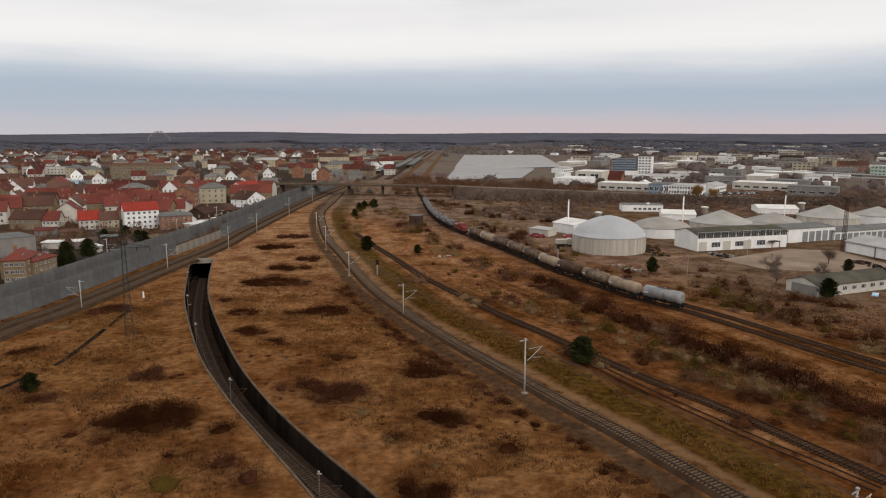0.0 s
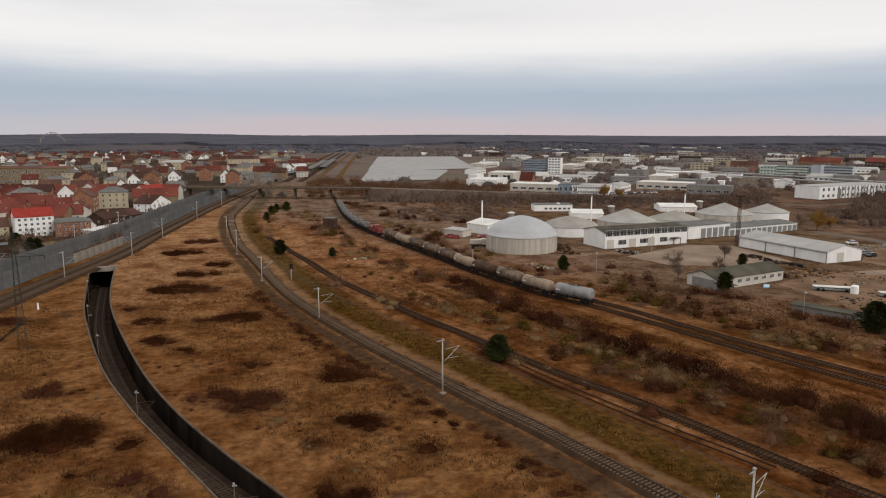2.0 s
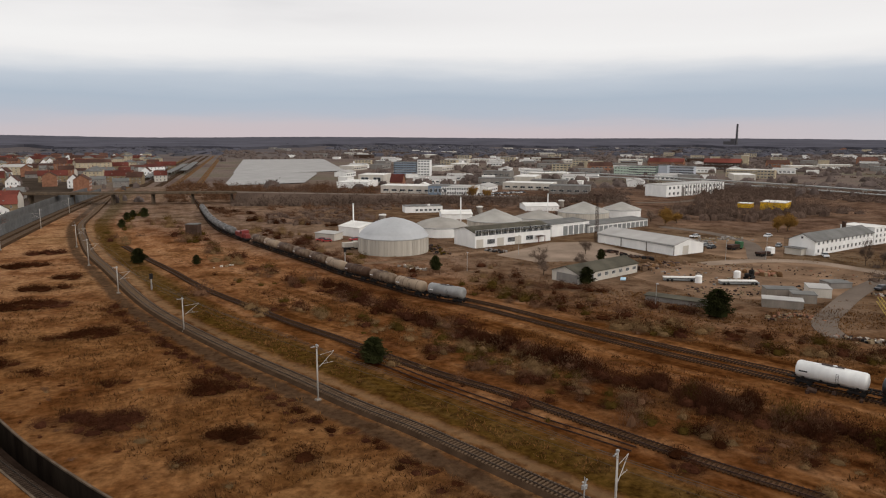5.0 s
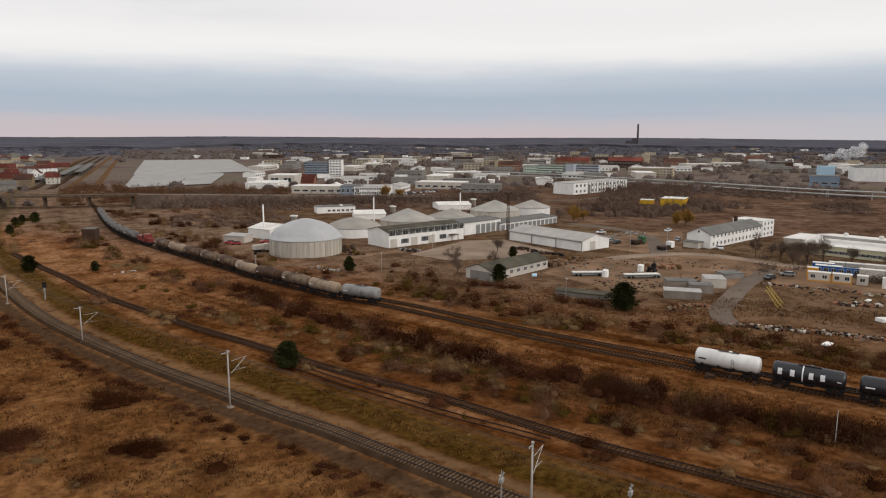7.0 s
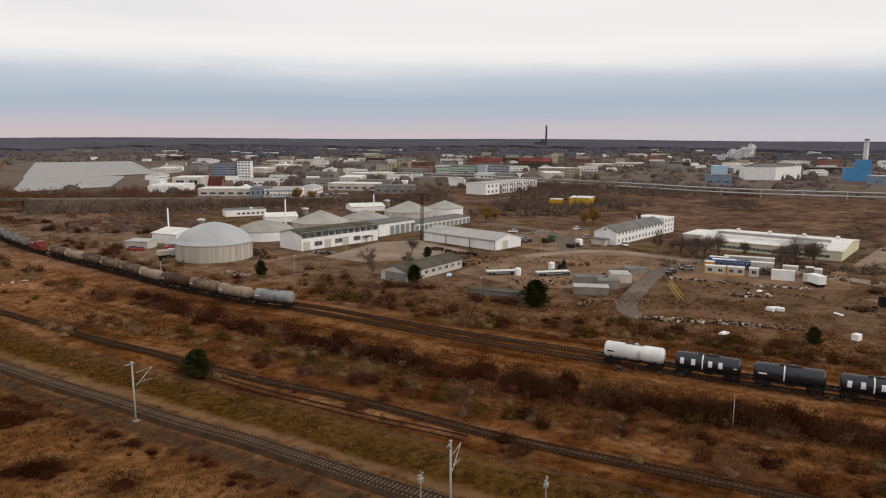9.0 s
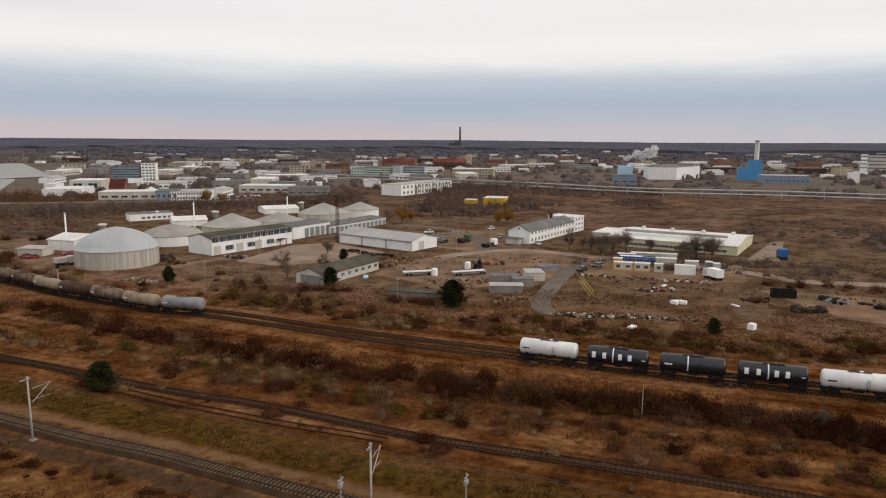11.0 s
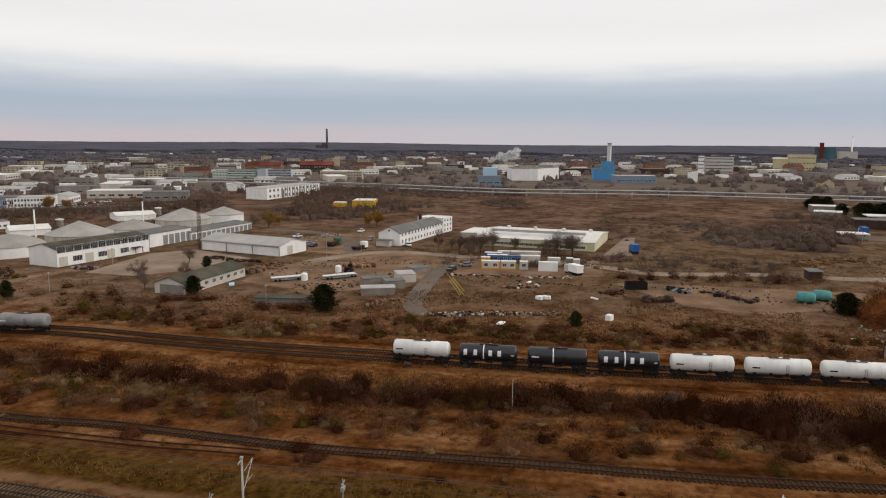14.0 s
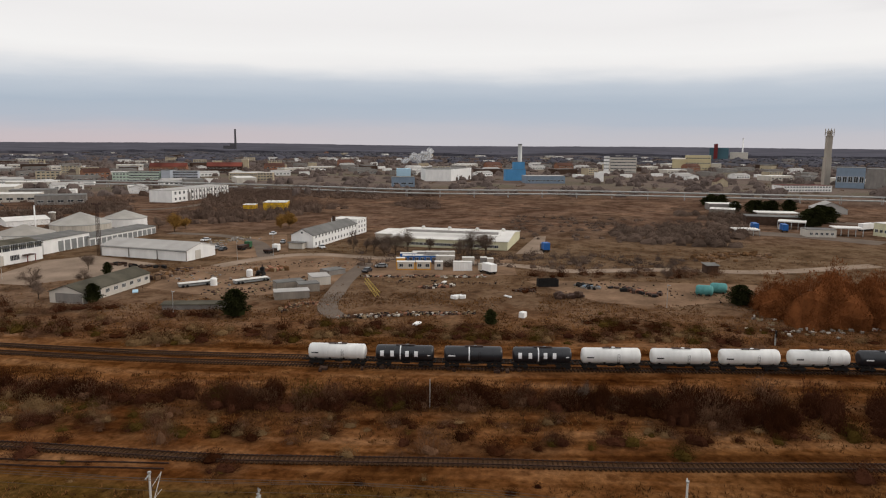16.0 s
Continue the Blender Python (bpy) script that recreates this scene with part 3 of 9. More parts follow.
# ---------------------------------------------------------------- ground: one sheet with the railway cutting let into it


def ground_height(x, y):
    r = math.hypot(x, y)
    h = 0.35 * noise.noise((x * 0.06, y * 0.06, 3.1)) + 0.16 * noise.noise((x * 0.22, y * 0.22, 7.7))
    a = math.atan2(x, y)
    h *= min(1.0, max(0.0, (r - 20) / 40))
    if r > 165:
        h *= max(0.0, 1 - (r - 165) / 20)
    far = max(0.0, min(1.0, (r - 2300) / 2000))
    return h + far * far * (3 - 2 * far) * (27 + 5 * math.sin(a * 3.1 + 0.6) + 3 * math.sin(a * 11) + 15 * math.exp(-((a + 0.27) / 0.13) ** 2))


track_b, track_c, track_d, track_a = spline(LINE_B, 0.6), spline(LINE_C, 0.65), spline(LINE_D, 0.65), spline(LINE_A, 0.65)
track_e = spline(LINE_E, 0.65)
track_d2 = [p + q * 4.4 for p, q in zip(track_d, sides(track_d)) if p.y < 175]
track_a2 = [p - q * 4.4 for p, q in zip(track_a, sides(track_a))]
LEVEL_GRID = set()
for path in (track_a, track_a2, track_b, track_c, track_d, track_d2, track_e):
    for p in path:
        for i in (-1, 0, 1):
            for j in (-1, 0, 1):
                LEVEL_GRID.add((round(p.x / 3) + i, round(p.y / 3) + j))

from mathutils.geometry import delaunay_2d_cdt

rng = random.Random(4)
rim = [*tr_right, *reversed(tr_left)]
pts = [Vector(p) for p in rim]
edges = [(i, (i + 1) % len(rim)) for i in range(len(rim))]


def in_rim(x, y, grow=0.0):
    if not (60 - grow < y < 224 + grow and -84 - grow < x < 0 + grow):
        return False
    i = min(range(N_TR), key=lambda k: (tr_mid[k].x - x) ** 2 + (tr_mid[k].y - y) ** 2)
    return (tr_mid[i] - Vector((x, y))).length < (tr_right[i] - tr_left[i]).length / 2 + grow


gx = -170.0
while gx < 330:
    gy = -60.0
    while gy < 330:
        x, y = gx + rng.uniform(-1, 1), gy + rng.uniform(-1, 1)
        if not in_rim(x, y, 0.8):
            pts.append(Vector((x, y)))
        gy += 4.0
    gx += 4.0
r = 240.0
while r < 4900:
    n = 150
    for i in range(n):
        a = 2 * math.pi * (i + rng.random() * 0.4) / n
        x, y = r * math.sin(a), r * math.cos(a)
        if not (-173 < x < 333 and -63 < y < 333):
            pts.append(Vector((x, y)))
    r *= 1.055
gv, _, gf, *_ = delaunay_2d_cdt(pts, edges, [], 0, 0.001)
gs = Shape()
for v in gv:
    level = (round(v.x / 3), round(v.y / 3)) in LEVEL_GRID or in_rim(v.x, v.y, 1.2)
    gs.v.append((v.x, v.y, 0.0 if level else ground_height(v.x, v.y)))
for f in gf:
    c = sum((Vector(gv[i]) for i in f), Vector((0, 0))) / len(f)
    if all(in_rim(gv[i].x, gv[i].y, 0.3) for i in f) and in_rim(c.x, c.y, 0.0):
        continue
    gs.f.append(tuple(f))
    gs.m.append(0)
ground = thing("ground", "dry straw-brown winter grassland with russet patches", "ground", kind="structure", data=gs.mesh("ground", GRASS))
ground.data.polygons.foreach_set("use_smooth", [True] * len(ground.data.polygons))
if ground.data.polygons[0].normal.z < 0:
    ground.data.flip_normals()
ground_xy = np.array([v[:2] for v in gs.v])
for name, line in (("b", track_b), ("d", track_d)):
    stations = np.array([tuple(p) for p in line[::4]])
    lefts = np.array([tuple(q) for q in sides(line[::4])])
    nearest = np.concatenate([((chunk[:, None] - stations[None]) ** 2).sum(2).argmin(1) for chunk in np.array_split(ground_xy, 40)])
    offset = ground_xy - stations[nearest]
    ground.data.attributes.new("from_" + name, "FLOAT", "POINT").data.foreach_set("value", (offset * lefts[nearest]).sum(1).astype(np.float32))
    ground.data.attributes.new("along_" + name, "FLOAT", "POINT").data.foreach_set("value", (nearest * 2.6).astype(np.float32))

# ---------------------------------------------------------------- tracks


def rail_track(name, label, path, z, bed, sleeper_mat, half_bed, count=0, height=None, sleepers=True):
    """Ballast bed, two rails and a run of sleepers; the nearest sleepers are pieces of their own."""
    tr = thing(name, label, "railway track", kind="structure")
    hs = height or [0.0] * len(path)
    thin = path[::3] + ([path[-1]] if (len(path) - 1) % 3 else [])
    hthin = hs[::3] + ([hs[-1]] if (len(path) - 1) % 3 else [])
    part("ballast_bed", sweep(thin, [(half_bed, z - 0.3), (half_bed - 0.7, z + 0.3), (-half_bed + 0.7, z + 0.3), (-half_bed, z - 0.3)], hthin), bed, tr)
    for side in (0.755, -0.755):
        prof = [(side - 0.07, z + 0.42), (side - 0.07, z + 0.47), (side - 0.02, z + 0.49), (side - 0.035, z + 0.58), (side + 0.035, z + 0.58), (side + 0.02, z + 0.49), (side + 0.07, z + 0.47), (side + 0.07, z + 0.42)]
        part("rail", sweep(thin, prof, hthin, m=0), RUST if sleeper_mat is WOODSLEEPER else RAILHEAD, tr, "worn steel rail")
    one = Shape().box(-0.13, -1.3, 0, 0.13, 1.3, 0.17, cut=0.03).mesh("sleeper", sleeper_mat)
    rest = Shape()
    left = sides(path)
    order = sorted(range(len(path)), key=lambda i: path[i].length if path[i].y > 40 else 1e6)
    near = set(order[:count])
    for i, (p, q) in enumerate(zip(path, left) if sleepers else ()):
        yaw = math.degrees(math.atan2(q.y, q.x)) - 90
        if i in near:
            part("sleeper", one, None, tr, at=pose(p.x, p.y, z + 0.26 + hs[i], 0, 0, yaw + rng.uniform(-1, 1)))
        else:
            m = pose(p.x, p.y, z + 0.26 + hs[i], 0, 0, yaw)
            k = len(rest.v)
            rest.v += [tuple(m @ v.co) for v in one.vertices[:]]
            rest.f += [tuple(k + j for j in f.vertices) for f in one.polygons]
            rest.m += [0] * len(one.polygons)
    if rest.f:
        ob = part("sleepers", rest, sleeper_mat, tr)
        ob["kind"] = "stuff"
    return tr


rail_track("track_curve", "single electrified track on grey ballast with concrete sleepers", track_b, 0.15, BALLAST, SLEEPER, 2.1, 260)
rail_track("track_siding", "rusty overgrown siding with dark wooden sleepers", track_c, -0.2, RUSTBED, WOODSLEEPER, 1.45, 0)
rail_track("track_goods", "goods track with dark sleepers under the tank trains", track_d, -0.2, OLD_BALLAST, WOODSLEEPER, 1.35, 0)
rail_track("track_goods_loop", "rusty loop beside the goods track", track_d2, -0.2, OLD_BALLAST, WOODSLEEPER, 1.4, 0)
rail_track("track_spur", "old spur sunk in dry grass beside the siding", track_e, -0.36, RUSTBED, WOODSLEEPER, 1.2, 0, sleepers=False)
rail_track("track_main", "main line track with concrete sleepers beside the noise barrier", track_a, 0.2, BALLAST, SLEEPER, 2.6, 0)
rail_track("track_main_far", "second main line track with concrete sleepers", track_a2, 0.2, BALLAST, SLEEPER, 2.6, 0)

# ---------------------------------------------------------------- railway cutting and tunnel mouth
cut = thing("railway_cutting", "concrete railway cutting that dips to a tunnel mouth", "cutting", kind="structure")
depths = [trough_depth(p.y) for p in tr_mid]
half = [(a - b).length / 2 for a, b in zip(tr_right, tr_left)]
left_of_mid = [(l - m).normalized() for l, m in zip(tr_left, tr_mid)]


def wall_run(edge, sign, mats, name, label):
    s = Shape()
    for i, (e, q) in enumerate(zip(edge, left_of_mid)):
        o = q * sign
        for off, z in ((0.0, depths[i] - 0.5), (0.0, -0.1), (-0.05, -0.1), (-0.05, 0.12), (0.3, 0.12), (0.3, -0.6), (0.25, depths[i] - 0.5)):
            s.v.append((e.x + o.x * off, e.y + o.y * off, z))
    n = 7
    for i in range(len(edge) - 1):
        for j in range(n):
            h = (j + 1) % n
            s.f.append((i * n + j, i * n + h, (i + 1) * n + h, (i + 1) * n + j))
            s.m.append(1 if j in (1, 2, 3, 4) else 0)
    s.f += [tuple(range(n)), tuple((len(edge) - 1) * n + n - 1 - j for j in range(n))]
    s.m += [0, 0]
    return part(name, s, mats, cut, label)


wall_run(tr_right, -1, [DARKCONCRETE, COPING], "retaining_wall", "dark retaining wall with painted-in shade and a pale coping")
wall_run(tr_left, 1, [DARKCONCRETE, COPING], "retaining_wall", "dark retaining wall with painted-in shade and a pale coping")
fl = Shape()
for i, (p, q) in enumerate(zip(tr_mid, left_of_mid)):
    w = half[i] + 0.05
    fl.v += [(p.x + q.x * w, p.y + q.y * w, depths[i]), (p.x - q.x * w, p.y - q.y * w, depths[i])]
for i in range(N_TR - 1):
    fl.f.append((2 * i, 2 * i + 1, 2 * i + 3, 2 * i + 2))
    fl.m.append(0)
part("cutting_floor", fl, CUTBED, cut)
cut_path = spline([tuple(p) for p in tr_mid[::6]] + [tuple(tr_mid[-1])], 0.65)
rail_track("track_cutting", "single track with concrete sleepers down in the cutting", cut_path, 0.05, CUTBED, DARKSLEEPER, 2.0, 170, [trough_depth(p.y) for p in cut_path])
# tunnel behind the mouth
d0 = (tr_mid[0] - tr_mid[3]).normalized()
end = tr_mid[0] + d0 * 60
q0 = left_of_mid[0]
zt = depths[0]
tun = Shape()
w = half[0]
ring = [(w, zt - 0.4), (w, -0.9), (-w, -0.9), (-w, zt - 0.4)]
for c in (tr_mid[0], end):
    tun.v += [(c.x + q0.x * o, c.y + q0.y * o, z) for o, z in ring]
for j in range(4):
    h = (j + 1) % 4
    tun.f.append((j, h, 4 + h, 4 + j))
    tun.m.append(0)
tun.f.append((4, 5, 6, 7))
tun.m.append(0)
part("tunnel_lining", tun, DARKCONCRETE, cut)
beam = Shape()
c = tr_mid[0]
for off, z in ((w + 0.8, -1.0), (w + 0.8, 0.55), (-w - 0.8, 0.55), (-w - 0.8, -1.0)):
    for back in (-0.3, 0.7):
        beam.v.append((c.x + q0.x * off + d0.x * back, c.y + q0.y * off + d0.y * back, z))
beam.f += [(0, 2, 4, 6), (7, 5, 3, 1), (0, 1, 3, 2), (2, 3, 5, 4), (4, 5, 7, 6), (6, 7, 1, 0)]
beam.m += [0] * 6
part("portal_beam", beam, CONCRETE, cut, "weathered concrete beam over the tunnel mouth")

# ---------------------------------------------------------------- noise barriers along the main line


def noise_barrier(line, h, label, low=None):
    nb = thing("noise_barrier", label, "noise barrier", "noise barriers", kind="structure")
    post = Shape().box(-0.12, -0.12, 0, 0.12, 0.12, h + 0.15, cut=0.03).mesh("post", BARRIER)
    cache = {}
    run = spline(line, 5.0)
    for i, (a, b) in enumerate(zip(run, run[1:])):
        d = b - a
        yaw = math.degrees(math.atan2(d.y, d.x))
        part("post", post, None, nb, at=pose(a.x, a.y, 0, 0, 0, yaw))
        key = round(d.length, 1)
        if key not in cache:
            s = Shape()
            n = 8
            for j in range(n):
                z0 = 0.15 + (h - 0.15) * j / n
                s.box(0.1, -0.06, z0 + 0.012, key - 0.1, 0.06, z0 + (h - 0.15) / n - 0.012)
            cache[key] = s.mesh("panel", BARRIER)
        if low and low[0] < a.y < low[1]:
            part("panel", Shape().box(0.1, -0.12, 0, d.length - 0.1, 0.12, 3.0, cut=0.05), OFFCONCRETE, nb, "low stained concrete wall panel", at=pose(a.x, a.y, 0, 0, 0, yaw))
        else:
            part("panel", cache[key], None, nb, at=pose(a.x, a.y, 0, 0, 0, yaw))
    return nb


BAR_N = [(-81.68, 541.82), (-87.1, 453.28), (-88.3, 377.49), (-88.02, 318.95), (-88.96, 265.39), (-92.36, 219.72), (-93.77, 191.67), (-96.06, 159.49), (-97.87, 147.49), (-108, 90), (-110, 20)]
noise_barrier(BAR_N, 4.8, "tall grey panelled noise barrier with steel posts beside the track", (234, 276))
noise_barrier([(x - 9.5, y + 4) for x, y in BAR_N], 5.2, "tall grey noise barrier on the town side of the line")

# ---------------------------------------------------------------- wagons


def tank_shape(r, half_len, dome=0.45, n=24):
    s = Shape()
    prof = [(r * 0.55, -half_len), (r * 0.88, -half_len + dome * 0.35), (r, -half_len + dome), (r, half_len - dome), (r * 0.88, half_len - dome * 0.35), (r * 0.55, half_len)]
    k = 0
    for rr, x in prof:
        for i in range(n):
            a = 2 * math.pi * i / n
            s.v.append((x, rr * math.cos(a), rr * math.sin(a)))
    for j in range(len(prof) - 1):
        for i in range(n):
            h = (i + 1) % n
            s.f.append((j * n + i, j * n + h, (j + 1) * n + h, (j + 1) * n + i))
            s.m.append(0)
    s.f += [tuple(range(n - 1, -1, -1)), tuple((len(prof) - 1) * n + i for i in range(n))]
    s.m += [0, 0]
    return s


TANK_R, TANK_H, TANK_Z, PITCH = 1.45, 5.35, 2.45, 12.62


def tank_wagon(label, tank_mat, band=None, letters=False, group=""):
    w = thing("tank_wagon", label, "tank wagon", group)
    zc = TANK_Z
    tank = part("tank", tank_shape(TANK_R, TANK_H), tank_mat, w, smooth=True, at=pose(0, 0, zc))
    for x in (-3.6, -1.8, 0.0, 1.8, 3.6):
        ring = Shape()
        ring.tube((x - 0.05, 0, 0), (x + 0.05, 0, 0), TANK_R + 0.018, 24)
        part("weld_band", ring, tank_mat, tank)
    top = Shape()
    top.box(-1.6, -0.35, TANK_R + 0.06, 1.8, 0.35, TANK_R + 0.11)
    for x in (-1.4, -0.3, 0.6, 1.6):
        top.box(x - 0.04, -0.3, TANK_R - 0.1, x + 0.04, 0.3, TANK_R + 0.07)
    part("walkway", top, RUST, tank, "narrow steel walkway on top")
    part("manhole", Shape().tube((0.4, 0, TANK_R - 0.1), (0.4, 0, TANK_R + 0.16), 0.33, 14), tank_mat, tank)
    und = Shape()
    for y in (-0.95, 0.95):
        und.box(-5.7, y - 0.09, 0.95, 5.7, y + 0.09, 1.22)
    for x in (-5.7, -3.9, 0, 3.9, 5.6):
        und.box(x, -1.25, 0.95, x + 0.14, 1.25, 1.2)
    for x in (-4.0, -1.3, 1.3, 4.0):
        und.box(x - 0.2, -1.1, 1.15, x + 0.2, 1.1, 1.55)
    und.box(-0.5, -0.5, 0.55, 0.9, 0.5, 1.0)
    part("underframe", und, UNDER, w)
    for x in (-3.9, 3.9):
        bg = part("bogie", Shape().box(-1.35, -1.08, 0.42, 1.35, -0.93, 0.78, cut=0.05).box(-1.35, 0.93, 0.42, 1.35, 1.08, 0.78, cut=0.05).box(-0.25, -1.0, 0.45, 0.25, 1.0, 0.85), UNDER, w, at=pose(x, 0, 0))
        for ax in (-0.9, 0.9):
            ws = Shape().tube((ax, -0.85, 0.46), (ax, 0.85, 0.46), 0.08, 8)
            for y in (-0.75, 0.75):
                ws.tube((ax, y - 0.065, 0.46), (ax, y + 0.065, 0.46), 0.46, 16)
            part("wheelset", ws, UNDER, bg)
    for x, s in ((-5.75, -1), (5.75, 1)):
        for y in (-0.88, 0.88):
            part("buffer", Shape().tube((x, y, 1.06), (x + s * 0.45, y, 1.06), 0.1, 8).tube((x + s * 0.45, y, 1.06), (x + s * 0.52, y, 1.06), 0.22, 10), UNDER, w)
    lad = Shape()
    for x in (0.95, 1.35):
        lad.tube((x, -1.62, 0.9), (x, -1.62, zc + 0.6), 0.025, 5)
    for k in range(9):
        lad.tube((0.95, -1.62, 1.0 + k * 0.27), (1.35, -1.62, 1.0 + k * 0.27), 0.02, 4)
    part("ladder", lad, UNDER, w)
    if band:
        ring = Shape()
        bx = -0.75
        n = 26
        for i in range(n + 1):
            a = radians(-45 + 270 * i / n)
            for xx in (bx - 0.11, bx + 0.11):
                ring.v.append((xx, (TANK_R + 0.03) * math.cos(a + math.pi), (TANK_R + 0.03) * math.sin(a) * 1.0))
        for i in range(n):
            ring.f.append((2 * i, 2 * i + 1, 2 * i + 3, 2 * i + 2))
            ring.m.append(0)
        part("painted_band", ring, LETTER, tank, "white painted band")
    if letters:
        for x in (-4.1, -2.25, 0.5, 2.15):
            s = Shape()
            for i in range(6):
                a0, a1 = radians(-13 + i * 7), radians(-13 + (i + 1) * 7)
                rr = TANK_R + 0.03
                s.face([(x - 0.33, -rr * math.cos(a0), rr * math.sin(a0)), (x + 0.33, -rr * math.cos(a0), rr * math.sin(a0)), (x + 0.33, -rr * math.cos(a1), rr * math.sin(a1)), (x - 0.33, -rr * math.cos(a1), rr * math.sin(a1))])
            part("painted_block", s, LETTER, tank, "white painted block")
    plate = Shape()
    plate.box(-4.6, -TANK_R - 0.03, -0.1, -3.3, -TANK_R + 0.1, 0.12) if not letters else plate.box(4.2, -TANK_R - 0.03, -0.1, 4.8, -TANK_R + 0.1, 0.05)
    part("data_plate", plate, UNDER if tank_mat is TANKWHITE else LETTER, tank)
    return w


arc_d = spline(LINE_D, 0.1)


def on_goods_line(i):
    p, q = arc_d[i], arc_d[min(i + 5, len(arc_d) - 1)]
    back = arc_d[max(i - 5, 0)]
    d = q - back
    return pose(p.x, p.y, 0.42, 0, 0, math.degrees(math.atan2(d.y, d.x)))


def nearest_d(x, y):
    return min(range(len(arc_d)), key=lambda i: (arc_d[i].x - x) ** 2 + (arc_d[i].y - y) ** 2)


white_w = tank_wagon("clean white tank wagon on the goods track", TANKWHITE, group="white and black tank train")
black_w = tank_wagon("black tank wagon with white painted blocks and band", TANKBLACK, True, True, group="white and black tank train")
plain_w = tank_wagon("black tank wagon with a single white band", TANKBLACK, True, group="white and black tank train")
grey_w = tank_wagon("light grey tank wagon at the end of the train", TANKGREY, group="brown tank train")
brown_w = tank_wagon("soiled brown tank wagon", TANKBROWN, group="brown tank train")
start_b = nearest_d(90.61, 88.73) + 62
order_b = [white_w, black_w, plain_w, black_w, white_w, white_w, white_w, white_w, plain_w, black_w, white_w]
done = set()
for k, src in enumerate(order_b):
    i = start_b + int(k * PITCH * 10)
    if i > len(arc_d) - 10:
        break
    if src.name in done:
        copy_thing(src, on_goods_line(i))
    else:
        src.matrix_world = on_goods_line(i)
        done.add(src.name)
start_a = nearest_d(55.84, 156.43) - 60
grey_w.matrix_world = on_goods_line(start_a)
brown_w.matrix_world = on_goods_line(start_a - int(PITCH * 10))
loco_at = nearest_d(6.6, 285.04)
k = 2
while start_a - int(k * PITCH * 10) > loco_at + 120:
    copy_thing(brown_w, on_goods_line(start_a - int(k * PITCH * 10)))
    k += 1
dark_w = tank_wagon("sooty tank wagon behind the red locomotive", mat("sooty_tank", (0.07, 0.06, 0.055), 0.6, vary=0.4, scale=0.5, second=(0.25, 0.24, 0.23)), group="sooty tank train")
dark_w.matrix_world = on_goods_line(loco_at - 160)
for j in range(1, 9):
    i = loco_at - 160 - int(j * PITCH * 10)
    if i > 20:
        copy_thing(dark_w, on_goods_line(i))


def locomotive():
    w = thing("locomotive", "red diesel shunting locomotive coupled to tank wagons", "locomotive")
    part("underframe", Shape().box(-6.6, -1.35, 0.7, 6.6, 1.35, 1.25), UNDER, w)
    part("bonnet", Shape().box(-6.2, -0.95, 1.25, 0.6, 0.95, 3.0, cut=0.15), LOCORED, w)
    part("bonnet", Shape().box(3.2, -0.95, 1.25, 6.2, 0.95, 2.8, cut=0.15), LOCORED, w)
    cab = part("cab", Shape().box(0.6, -1.45, 1.25, 3.2, 1.45, 4.1, cut=0.15), LOCORED, w)
    for y in (-1.47, 1.44):
        for x in (0.85, 2.0):
            part("window", Shape().box(x, y, 2.7, x + 0.9, y + 0.03, 3.5), GLASS, cab)
    for x in (-4, 4):
        bg = part("bogie", Shape().box(-1.5, -1.1, 0.35, 1.5, 1.1, 0.75), UNDER, w, at=pose(x, 0, 0))
        for ax in (-1.0, 1.0):
            part("wheelset", Shape().tube((ax, -0.8, 0.5), (ax, 0.8, 0.5), 0.5, 14), UNDER, bg)
    return w


locomotive().matrix_world = on_goods_line(loco_at)

# ---------------------------------------------------------------- buildings
WIN = {}


def stepped(xs, zs, depth, mats=None):
    """An upright sheet of cells, each at its own depth, joined by returns to one skin."""
    s, at = Shape(), {}

    def vert(x, y, z):
        return at.setdefault((round(x, 4), round(y, 4), round(z, 4)), len(at))

    nx, nz = len(xs) - 1, len(zs) - 1

    def cell(i, j):
        return depth[i][j] if 0 <= i < nx and 0 <= j < nz else 0.0

    for i in range(nx):
        for j in range(nz):
            y = depth[i][j]
            s.f.append((vert(xs[i], y, zs[j]), vert(xs[i + 1], y, zs[j]), vert(xs[i + 1], y, zs[j + 1]), vert(xs[i], y, zs[j + 1])))
            s.m.append(mats[i][j] if mats else 0)
    for i in range(nx + 1):
        for j in range(nz):
            a, b = cell(i - 1, j), cell(i, j)
            if a != b:
                s.f.append((vert(xs[i], a, zs[j]), vert(xs[i], b, zs[j]), vert(xs[i], b, zs[j + 1]), vert(xs[i], a, zs[j + 1])))
                s.m.append(0)
    for i in range(nx):
        for j in range(nz + 1):
            a, b = cell(i, j - 1), cell(i, j)
            if a != b:
                s.f.append((vert(xs[i], a, zs[j]), vert(xs[i + 1], a, zs[j]), vert(xs[i + 1], b, zs[j]), vert(xs[i], b, zs[j])))
                s.m.append(0)
    s.v = list(at)
    return s


